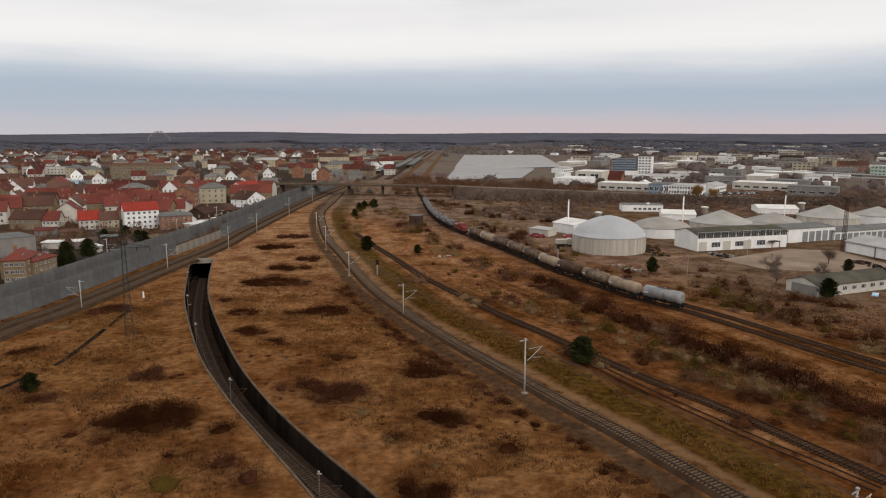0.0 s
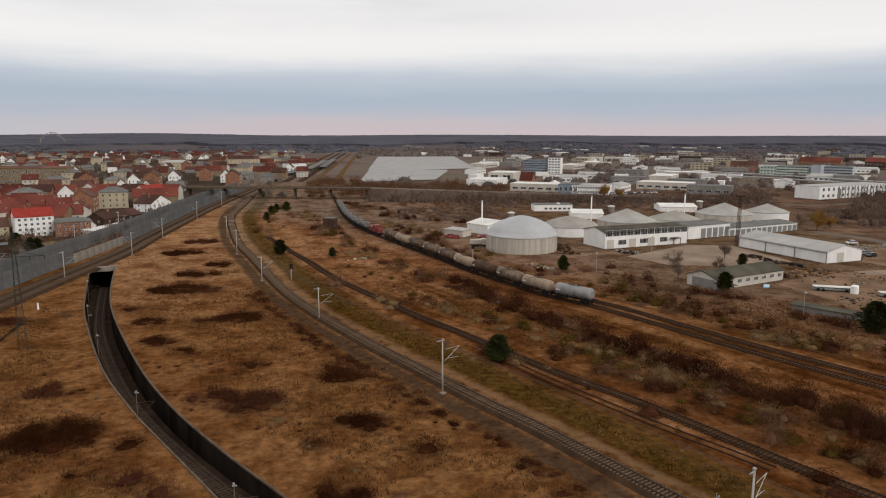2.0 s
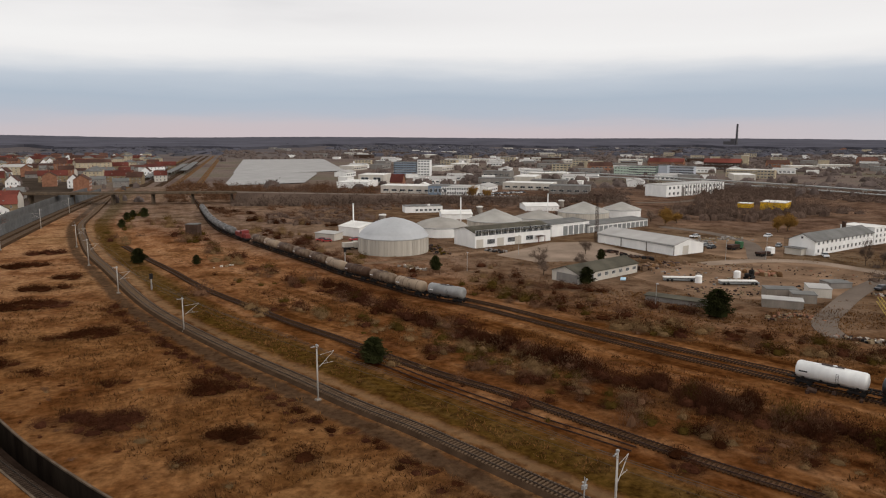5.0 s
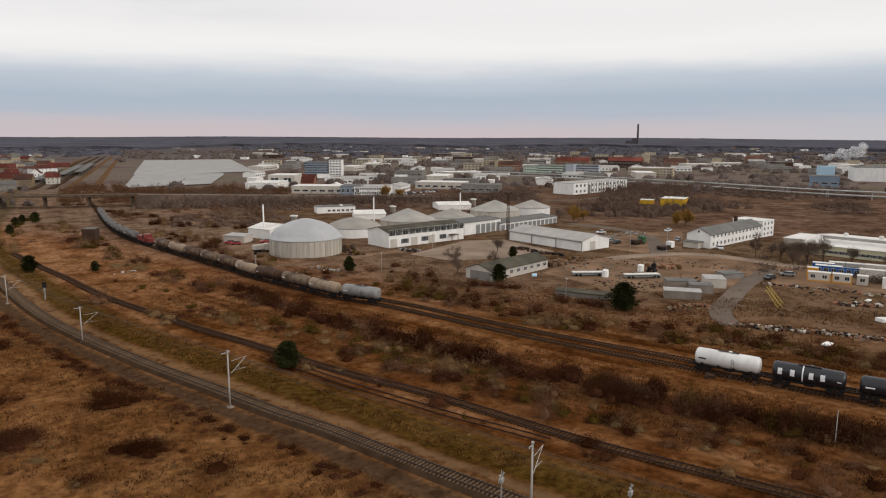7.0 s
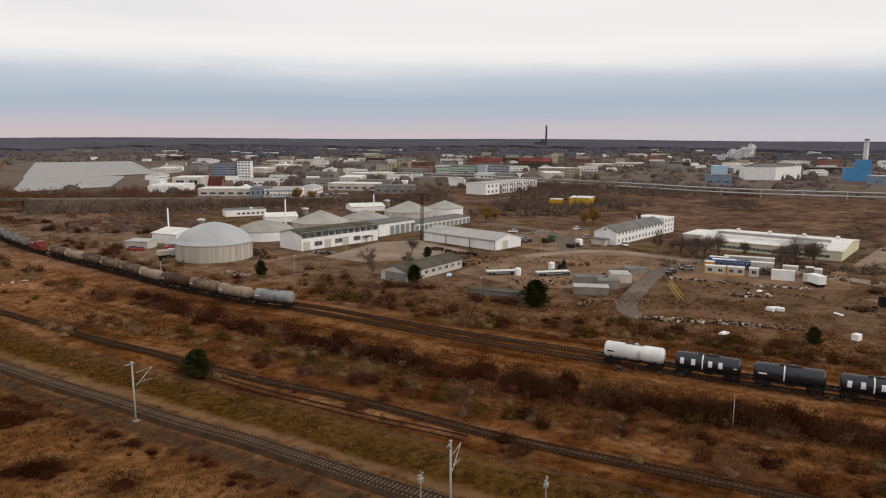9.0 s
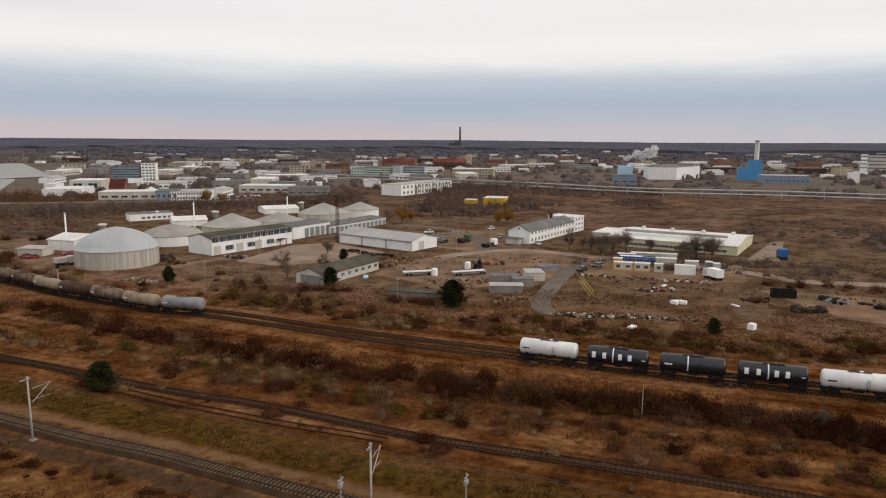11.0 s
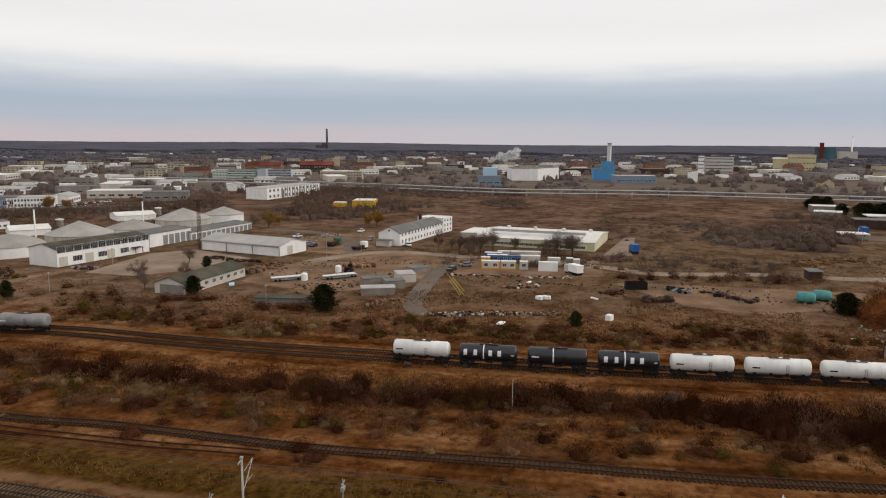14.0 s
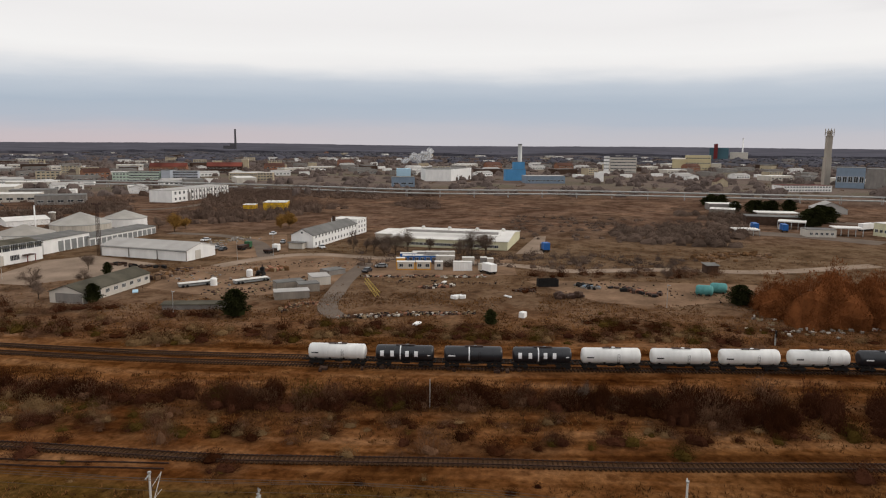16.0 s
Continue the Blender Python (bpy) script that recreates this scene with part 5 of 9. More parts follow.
named = [ob.matrix_world.translation.to_2d() for ob in scene.objects if ob.parent is None and ob.get("category") in ("house", "building", "shed", "school", "flats", "hall") and ob not in protos]
used = list(named)
town = random.Random(11)
far_houses = []
first = {}
dist = 352.0
while dist < 1500:
    step_az = 17.0 / dist
    az = radians(-34.5)
    lim = radians(-10.0) if dist < 540 else radians(-3.2) - 0.03 * min(1, dist / 1500)
    while az < lim:
        a = az + town.uniform(-0.25, 0.25) * step_az
        d = dist + town.uniform(-5, 5)
        x, y = d * math.sin(a), d * math.cos(a)
        az += step_az * town.uniform(0.9, 1.35)
        if x > -112 - 0.02 * y and y < 560 or town.random() < (0.12 if dist < 470 else 0.42):
            continue
        if any((x - u.x) ** 2 + (y - u.y) ** 2 < (15.5 if dist < 560 else 19) ** 2 for u in used):
            continue
        used.append(Vector((x, y)))
        k = town.choices(range(8), [5, 4, 2, 4, 2, 2, 2, 2] if dist < 520 else [2, 4, 4, 2, 3, 4, 4, 3])[0]
        yaw = math.degrees(-a) * 0.6 + town.choice([0, 0, 0, 8, -12, 90]) + town.uniform(-6, 6)
        m = pose(x, y, 0, 0, 0, yaw)
        if k not in first:
            protos[k].matrix_world = m
            first[k] = 1
        elif d < 620:
            copy_thing(protos[k], m)
        else:
            far_houses.append((protos[k], m))
    dist += 19 if dist < 560 else 34
for k, p in enumerate(protos):
    if k not in first:
        p.matrix_world = pose(-160 - 30 * k, 640, 0)


def joined(name, label, category, spots):
    """Many far copies of some things as one mesh."""
    mats, vs, fs, ms, base = [], [], [], [], 0
    for src, m in spots:
        for ob in src.children_recursive:
            local = ob.matrix_basis
            if ob.parent != src:
                local = ob.parent.matrix_basis @ local
            me = ob.data
            index = []
            for mm in me.materials:
                if mm not in mats:
                    mats.append(mm)
                index.append(mats.index(mm))
            full = m @ local
            co = np.empty(len(me.vertices) * 3)
            me.vertices.foreach_get("co", co)
            vs.append(co.reshape(-1, 3) @ np.array(full.to_3x3()).T + np.array(full.translation))
            fs += [tuple(base + i for i in f.vertices) for f in me.polygons]
            ms += [index[f.material_index] for f in me.polygons]
            base += len(me.vertices)
    me = bpy.data.meshes.new(name)
    me.from_pydata(np.concatenate(vs).tolist(), [], fs)
    for mm in mats:
        me.materials.append(mm)
    me.polygons.foreach_set("material_index", ms)
    return thing(name, label, category, kind="stuff", data=me)


joined("far_town", "muted far roofs and walls of the town", "houses", far_houses)

# -- garden plots between the barrier and the first houses
for p0, p1, D, h, kind, wall_, roof_, lab in (((-143.8, 243.6), (-138.0, 243.4), 4, 2.3, "shed", OFFWHITE, WHITEROOF, "small garden shed with a pale sheet roof"), ((-133.1, 245.7), (-130.0, 248.0), 3.5, 2.3, "shed", GREYRENDER, WHITEROOF, "white-roofed lean-to in a garden"),
                                    ((-120.9, 235.0), (-119.4, 238.3), 3, 2.2, "shed", OFFWHITE, WHITEROOF, "pale carport roof by the barrier"), ((-150.5, 268), (-143.5, 269), 5, 2.6, "gable_x", SAND, BROWNTILE, "brown-roofed stone outbuilding in a garden"),
                                    ((-163, 272), (-156, 273), 5, 2.7, "gable_x", GREYRENDER, REDTILE, "small red-roofed wash house in a garden"), ((-128.5, 256), (-123.5, 258), 4, 2.4, "shed", DARKBRICK, GREYROOF, "dark felt-roofed garage in a garden"),
                                    ((-156, 232), (-150, 233), 5, 2.5, "shed", SAND, MOSSROOF, "old stone shed with mossy roof"), ((-137, 270), (-131.5, 272), 4, 2.4, "shed", DARKBRICK, MOSSROOF, "dark garden shed under trees"), ((-168, 250), (-160, 251), 6, 2.8, "gable_x", OFFWHITE, BROWNTILE, "off-white outbuilding with brown tiled roof")):
    building("garden_shed", lab, "shed", p0, p1, D, h, 0.9 if kind == "gable_x" else 0.3, kind, wall_, roof_, group="garden sheds")
for p0, p1, h in (((-117, 262), (-107.5, 279), 1.8), ((-150, 258), (-133, 262), 1.7), ((-141, 283), (-128, 285), 2.2), ((-165, 262), (-152, 261), 1.6)):
    m, L = frame_of(p0, p1)
    gw = thing("garden_wall", "weathered brick garden wall", "wall", "garden walls", m=m)
    part("brickwork", Shape().box(0, 0, 0, L, 0.3, h), SAND, gw)
    part("coping", Shape().box(-0.05, -0.06, h, L + 0.05, 0.36, h + 0.1, cut=0.03), COPING, gw)

# ---------------------------------------------------------------- road bridge over the lines, with its ramps
br = thing("road_bridge", "long flat concrete road bridge on slim piers over the tracks", "bridge", kind="structure")
b0, b1 = Vector((-109.98, 473.1)), Vector((5.91, 453.02))
m, L = frame_of(tuple(b0), tuple(b1))
br.matrix_world = m
# dark brown on deck, parapets and piers puts their shade into the colour
part("deck", Shape().box(-60, -5, 6.35, L + 4, 5, 7.1), COPING, br)
for y in (-5.05, 4.9):
    part("parapet", Shape().box(-60, y, 7.104, L + 4, y + 0.15, 7.5), COPING, br)
for i in range(6):
    part("pier", Shape().box(-0.4, -3.0, 0, 0.4, 3.0, 6.35, cut=0.1), COPING, br, at=pose(L * i / 5, 0, 0))
ramp_s = Shape()
for x0, x1, z0, z1 in ((L + 4, L + 260, 7.0, 0.3), (-60, -230, 7.0, 0.3)):
    k = len(ramp_s.v)
    for x, z in ((x0, z0), (x1, z1)):
        ramp_s.v += [(x, -5 - z * 2.2, -0.2), (x, -5, z), (x, 5, z), (x, 5 + z * 2.2, -0.2)]
    ramp_s.f += [(k, k + 1, k + 5, k + 4), (k + 1, k + 2, k + 6, k + 5), (k + 2, k + 3, k + 7, k + 6), (k, k + 3, k + 2, k + 1), (k + 4, k + 5, k + 6, k + 7)]
    ramp_s.m += [0, 1, 0, 0, 0]
part("ramp", ramp_s, [THICKET, ASPHALT], br)
RAMP = [m @ Vector((x, y, 0)) for x in range(int(L) + 4, int(L) + 250, 3) for y in (-7, -11, -16, -22)]
thing("town_ground", "dark gardens and yards between the town houses", "ground", kind="structure", data=Shape().slab([(-106, 305), (-106, 560), (-140, 900), (-120, 1500), (-1250, 1500), (-420, 292), (-200, 160), (-122, 160), (-112, 225)], -0.5, 0.06).mesh("town_ground", TOWNGROUND))

# ---------------------------------------------------------------- station yard beyond the bridge
for i, (x0, y0, x1, y1) in enumerate(((-73.34, 622.6, -51.42, 1619.57), (-63.17, 622.68, -36.96, 1619.88), (-50.45, 622.78, -25.12, 1620.12), (-39.3, 607.8, -11.96, 1620.4), (-21.11, 525.19, 2.51, 1620.7), (-75.55, 536.06, -63.14, 1436.52))):
    run = spline([(x0, y0), ((x0 + x1) / 2, (y0 + y1) / 2), (x1, y1)], 4.0)
    yt = thing("yard_track", "station yard track fading into the distance", "railway track", kind="structure")
    part("ballast_bed", sweep(run, [(3.0, 0.0), (2.4, 0.4), (-2.4, 0.4), (-3.0, 0.0)]), OLD_BALLAST if i > 2 else BALLAST, yt)
    for s_ in (-0.75, 0.75):
        part("rail", sweep(run, [(s_ - 0.05, 0.4), (s_ - 0.05, 0.58), (s_ + 0.05, 0.58), (s_ + 0.05, 0.4)]), RAILHEAD, yt)
for x, y, x1, y1 in ((-53.26, 776.37, -45.32, 1029.22), (-39.86, 827.39, -34.86, 1096.09), (-65.03, 710.61, -65.18, 951.63)):
    m, L = frame_of((x, y), (x1, y1))
    pf = thing("platform_canopy", "long grey platform canopy at the station", "platform", "station platforms", m=m)
    part("roof", Shape().box(0, -4, 4.0, L, 4, 4.4), GREYROOF, pf)
    for i in range(8):
        part("post", Shape().box(L * (i + 0.5) / 8 - 0.15, -0.15, 0, L * (i + 0.5) / 8 + 0.15, 0.15, 4.0), GALV, pf)

# ---------------------------------------------------------------- solar field
sf = thing("solar_field", "wide field of pale grey solar panel rows", "solar panels", kind="stuff")
c00, c10, c11, c01 = (Vector(p) for p in ((4.45, 608.15), (84.65, 623.88), (178.56, 1262.63), (38.86, 1260.36)))
sp = Shape()
rows_n = 64
for i in range(rows_n):
    v = (i + 0.5) / rows_n
    a, b = c00.lerp(c01, v), c10.lerp(c11, v)
    if v < 0.28:
        b = Vector((70.19, 631.59)).lerp(Vector((102.14, 777.94)), v / 0.28)
    else:
        b = Vector((145.01, 843.17)).lerp(c11, (v - 0.28) / 0.72)
    n = (b - a).normalized()
    q = Vector((-n.y, n.x))
    w = 4.3
    k = len(sp.v)
    for p in (a, b):
        for off, z in ((-w, 0.9), (w, 2.6), (w, 2.45), (-w, 0.75)):
            sp.v.append((p.x + q.x * off * 0.93, p.y + q.y * off * 0.93, z))
    sp.f += [(k, k + 1, k + 5, k + 4), (k + 1, k + 2, k + 6, k + 5), (k + 2, k + 3, k + 7, k + 6), (k + 3, k, k + 4, k + 7), (k, k + 3, k + 2, k + 1), (k + 4, k + 5, k + 6, k + 7)]
    sp.m += [0] * 6
    for t_ in range(0, 12):
        p = a.lerp(b, (t_ + 0.5) / 12)
        sp.box(p.x - 0.15, p.y - 0.15, 0, p.x + 0.15, p.y + 0.15, 1.6, 1)
part("panel_rows", sp, [PANEL, GALV], sf)

# ---------------------------------------------------------------- works, offices and halls in the distance


def block(name, label, category, x0, y0, x1, y1, h, D, wall, roof=None, kind="flat", rh=0.0, floors=0, n=0, group="", wh=1.5, ww=None, sides_too=False):
    rows = []
    m, L = frame_of((x0, y0), (x1, y1))
    for f in range(floors):
        z = h * (f + 0.28) / floors
        w = ww or max(1.2, L / max(n, 1) * 0.62)
        rows.append(("front", n, 0.02, 0.98, z, w, min(wh, h / floors * 0.5), 1))
        if sides_too:
            rows.append(("left", max(2, n // 2), 0.05, 0.95, z, w, min(wh, h / floors * 0.5), 1))
            rows.append(("right", max(2, n // 2), 0.05, 0.95, z, w, min(wh, h / floors * 0.5), 1))
    return building(name, label, category, (x0, y0), (x1, y1), D, h, rh, kind, wall, roof, rows, group)[0]


block("office_slab", "mint-green striped four-storey office slab", "office", 432.84, 670.15, 451.51, 647.92, 10.66, 14, MINT, GREYROOF, floors=4, n=16, ww=4.6, wh=1.6)
block("office_slab", "grey head building of the striped office", "office", 421.59, 683.56, 432.84, 670.15, 9.6, 14, MINT, GREYROOF, floors=3, n=5)
block("office_slab", "blue-grey striped four-storey office slab", "office", 466.04, 648.1, 483.77, 627.06, 10.89, 14, PALESLAB, GREYROOF, floors=4, n=14, ww=4.6, wh=1.6)
block("office_slab", "pale grey head of the striped office", "office", 453.35, 645.72, 459.25, 638.7, 11.88, 16, PALESLAB, GREYROOF)
bays = block("bay_hall", "long white workshop hall with tall bays", "hall", 298.34, 414.25, 367.39, 438.32, 8.18, 18, WHITE, PALEROOF, floors=2, n=14, wh=2.4, ww=2.2)
for k in range(17):
    part("pilaster", Shape().box(19 + 3.35 * k, -0.35, 0, 19.5 + 3.35 * k, -0.08, 8.1), GREYRENDER, bays)
block("bay_hall", "grey gatehouse wing of the white workshop hall", "hall", 310.57, 455.54, 303.92, 422.57, 6, 14, GREYRENDER, GREYROOF, floors=1, n=3)
block("cream_hall", "cream two-storey works building", "hall", 520.67, 620.19, 543.4, 593.42, 8.2, 24, CREAM, WHITEROOF, floors=2, n=14)
block("cream_hall", "cream tower block of the works", "hall", 532.36, 587.67, 543.42, 574.6, 8.73, 16, CREAM, OFFWHITE, floors=3, n=5)
block("furniture_store", "bright yellow flat-roofed store", "shop", 298.34, 324.66, 306.65, 313.59, 4.57, 16, YELLOW, WHITEROOF)
block("kiosk", "small yellow and white shop pavilion", "shop", 295.98, 340.39, 300.61, 334.24, 2.5, 8, YELLOW, WHITEROOF)
block("brick_hall", "red-roofed brick factory hall", "factory", 614.46, 902.92, 649.56, 865.14, 6.5, 16, BRICK, REDTILE, "gable_x", 5, floors=1, n=12)
block("brick_hall", "dark brick factory with red roof and many windows", "factory", 618.93, 781.29, 649.89, 747.05, 9.5, 18, DARKBRICK, REDTILE, "gable_x", 5, floors=2, n=12)
block("brick_tower", "slim cream factory tower block", "factory", 748.58, 860.16, 755.72, 852.66, 15.95, 10, CREAM, WHITEROOF)
block("pump_house", "grey cooling plant house", "plant", 536.67, 404.21, 550.53, 387.17, 9.3, 18, BLUEGREY, GREYROOF, floors=1, n=3)
block("cooling_cell", "pale blue cooling tower cell", "plant", 632.59, 469.2, 642.57, 457.41, 13.42, 14, PALEBLUE, PALEBLUE)
wh, L = building("process_hall", "large windowless white process hall", "hall", (643.34, 437.69), (661.95, 415.6), 55, 13.31, 0, "flat", WHITE, GREYROOF)
block("process_hall_wing", "white wing of the process hall", "hall", 661.95, 415.6, 721.93, 424.24, 13.33, 30, WHITE, GREYROOF)
block("boiler_house", "bright blue power station block", "power station", 713.87, 373.13, 729.05, 355.19, 13.05, 12, SKYBLUE, GREYROOF)
block("boiler_tower", "upper blue block of the power station", "power station", 719.93, 365.97, 728.18, 356.22, 21.52, 9, SKYBLUE, GREYROOF)
stack("power_chimney", "tall pale steel chimney of the blue power station", 748.14, 372.77, 2.6, 42.26, GALV)
block("pipe_hall", "long pale works hall with a blue roof edge", "hall", 675.89, 327.86, 703.14, 295.02, 7.91, 24, BLUEGREY, PALEROOF, floors=1, n=10)
block("white_slab", "white office slab with rows of windows", "office", 1019.6, 356.2, 1031.7, 319.5, 23.3, 12, OFFWHITE, GREYROOF, floors=5, n=12, ww=3.0)
block("white_slab", "white stair tower of the office slab", "office", 1014.6, 364.2, 1017.4, 356.4, 24.9, 10, WHITE, GREYROOF, floors=5, n=3, ww=2.4)
block("yellow_works", "tall pale yellow works building", "factory", 1244.3, 300.4, 1253.5, 259.2, 25.4, 12, PALEYELLOW, OFFWHITE, floors=3, n=9, wh=2.0)
block("yellow_works", "lower pale yellow wing with sloping roof", "factory", 1229.5, 318.3, 1234.6, 297.7, 18.5, 12, PALEYELLOW, OFFWHITE, "shed", 2)
block("yellow_works", "white annexe of the pale yellow works", "factory", 1263.4, 260.4, 1266.6, 244.4, 11.2, 12, OFFWHITE, WHITEROOF)
block("waste_plant", "teal clad incineration plant", "power station", 2133.6, 447.3, 2143.7, 396.3, 36.5, 24, TEAL, GREYROOF)
block("waste_tower", "dark red stair tower of the teal plant", "power station", 2121.3, 432.9, 2123.4, 422.5, 47.9, 10, mat("oxide_red", (0.16, 0.03, 0.03), 0.7), GREYROOF)
block("waste_annexe", "white silo house of the teal plant", "power station", 2154.2, 394.4, 2162.4, 346.9, 23.9, 20, OFFWHITE, WHITEROOF)
stack("waste_chimney", "slim white chimney of the teal plant", 2242.23, 375.45, 2.2, 65.41, WHITE)
block("grey_hall", "large industrial hall with blue cladding and brown roof", "hall", 808.7, 45.1, 809.8, 19.7, 20.4, 40, BLUEGREY, GREYROOF, floors=1, n=5, wh=6.0, ww=4.0)
block("grey_hall", "huge dark concrete hall", "hall", 811.8, 19.1, 811.9, -11.9, 19.3, 50, GREYRENDER, GREYROOF)
block("red_roof_office", "white office with flat red roof", "office", 701.56, 80.75, 731.45, 43.13, 5.7, 18, WHITE, REDTILE, floors=2, n=16)
block("silo_house", "white round-cornered silo house", "silo", 760.05, 280.32, 765.23, 274.15, 10.29, 9, WHITE, WHITEROOF)
block("garden_house", "cream gabled house among sheds", "house", 745.77, 147.31, 753.47, 137.85, 5.18, 10, CREAM, BROWNTILE, "gable_y", 4)
block("green_hall", "pale green depot hall", "hall", 380.36, 3.84, 369.93, -8.24, 6.0, 25, GREENHALL, WHITEROOF, floors=1, n=6)


# square concrete chimney with a platform head
ch = thing("concrete_tower", "tall square concrete chimney with a railed head", "tower", m=pose(832.82, 55.83, 0, 0, 0, -60))
HT = 60.07
part("shaft", Shape().slab([(-3.1, -3.1), (3.1, -3.1), (3.1, 3.1), (-3.1, 3.1)], 0, HT * 0.5).slab([(-2.6, -2.6), (2.6, -2.6), (2.6, 2.6), (-2.6, 2.6)], HT * 0.5, HT - 8), TOWERCONC, ch)
part("head", Shape().box(-3.3, -3.3, HT - 8, 3.3, 3.3, HT - 7.4).box(-3.3, -3.3, HT - 4.5, 3.3, 3.3, HT - 3.9).box(-2, -2, HT - 7.4, 2, 2, HT - 2), TOWERCONC, ch)
for sx in (-3, 0, 3):
    for sy in (-3, 3):
        part("head_post", Shape().box(sx - 0.3, sy - 0.3, HT - 7, sx + 0.3, sy + 0.3, HT), TOWERCONC, ch)

# far smokestack with its boiler house
R_FAR = 3000.0
az = math.atan2(4071.21, 4746.32)
fx, fy = R_FAR * math.sin(az), R_FAR * math.cos(az)
fs = thing("far_smokestack", "dark power station chimney with boiler house on the horizon", "chimney", m=pose(fx, fy, 0, 0, 0, math.degrees(-az)))
part("shaft", Shape().lathe([(5.0, 0), (3.6, 98)], 16), mat("dark_concrete", (0.10, 0.095, 0.10), 0.9), fs)
part("boiler_house", Shape().box(-48, -15, 0, -6, 25, 30).box(-22, -15, 30, -6, 20, 40), mat("dark_cladding", (0.085, 0.08, 0.085), 0.9), fs)

# white arched frame on the wooded ridge
AZ_ARCH = radians(-22.15)
ar = thing("steel_arch", "white arched steel frame above the far forest", "arch", m=pose(2750 * math.sin(AZ_ARCH), 2750 * math.cos(AZ_ARCH), 14, 0, 0, math.degrees(-AZ_ARCH)))
bow = [(-36 + 6 * k, 0, 8 + 22 * math.sin(math.pi * k / 12)) for k in range(13)]
for rise in (0, 5):
    rib = Shape()
    for a, b in zip(bow, bow[1:]):
        rib.tube((a[0], 0, a[2] + rise), (b[0], 0, b[2] + rise), 0.9, 6)
    part("arch_rib", rib, OFFCONCRETE, ar)
for k in range(1, 12):
    part("strut", Shape().tube((bow[k][0], 0, bow[k][2]), (bow[k + (1 if k % 2 else -1)][0], 0, bow[k + (1 if k % 2 else -1)][2] + 5), 0.5, 5), OFFCONCRETE, ar)
for k in (0, 12):
    part("abutment", Shape().box(bow[k][0] - 2, -3, -20, bow[k][0] + 2, 3, bow[k][2] + 5), OFFCONCRETE, ar)

# office high-rise and dealerships ahead
block("tower_office", "slab office with blue ribbon windows", "office", 179.88, 735.14, 201.74, 724.68, 14.84, 13, BLUEGREY, GREYROOF, floors=6, n=8, ww=5)
block("tower_office", "white stair tower beside the slab office", "office", 203.35, 723.91, 215.65, 718.03, 17.23, 14, WHITE, GREYROOF, floors=6, n=4)
block("car_showroom", "grey and glass showroom", "shop", 142.95, 480.13, 155.82, 473.7, 6.42, 22, BLUEGREY, GREYROOF, floors=1, n=4, wh=3.0)
block("car_showroom", "white showroom with ribbon windows", "shop", 151.53, 475.84, 174.45, 464.37, 6.03, 22, WHITE, PALEROOF, floors=2, n=14)
block("supermarket", "white flat supermarket hall", "shop", 90.11, 566.15, 113.64, 554.49, 4.86, 35, WHITE, WHITEROOF)
block("supermarket", "white hall with tall gateway", "shop", 115.42, 603.52, 135.83, 593.49, 8.59, 30, OFFWHITE, WHITEROOF, floors=1, n=2, wh=5.0)
block("red_roof_house", "house with steep red roof", "house", 136.12, 570.98, 145.6, 566.3, 4.16, 14, BRICK, REDTILE, "gable_x", 6)
block("small_shop", "white small shop with gable", "shop", 148.67, 530.59, 156.1, 526.9, 3.51, 12, WHITE, WHITEROOF, "gable_y", 2)

works = [
    block("factory_hall", "long low factory hall with white roof", "factory", 0, 0, 40, 0, 5.5, 20, OFFWHITE, WHITEROOF, floors=1, n=6, group="distant works"),
    block("factory_hall", "grey flat-roofed factory hall", "factory", 0, 0, 30, 0, 6, 18, GREYRENDER, GREYROOF, floors=1, n=5, group="distant works"),
    block("factory_hall", "white workshop with pale shallow roof", "factory", 0, 0, 24, 0, 4.5, 14, WHITE, PALEROOF, "gable_x", 2.0, floors=1, n=5, group="distant works"),
    block("factory_hall", "brick works building with brown roof", "factory", 0, 0, 28, 0, 8, 14, BRICK, BROWNTILE, "gable_x", 4.0, floors=2, n=5, group="distant works"),
    block("factory_hall", "cream office of the works", "factory", 0, 0, 24, 0, 9, 12, CREAM, GREYROOF, floors=3, n=5, group="distant works"),
    block("factory_hall", "dark clad works hall", "factory", 0, 0, 36, 0, 7, 22, DARKBRICK, GREYROOF, group="distant works"),
    block("factory_hall", "small white shed with bright roof", "factory", 0, 0, 13, 0, 3.6, 10, WHITE, WHITEROOF, group="distant works"),
]
plants = [ob.matrix_world.translation.to_2d() for ob in scene.objects if ob.parent is None and ob.get("category") in ("office", "hall", "factory", "shop", "plant", "power station", "tower", "storage tank", "house", "shed", "garage", "building")]
yard = random.Random(21)
first = {}
far_works = []
dist = 520.0
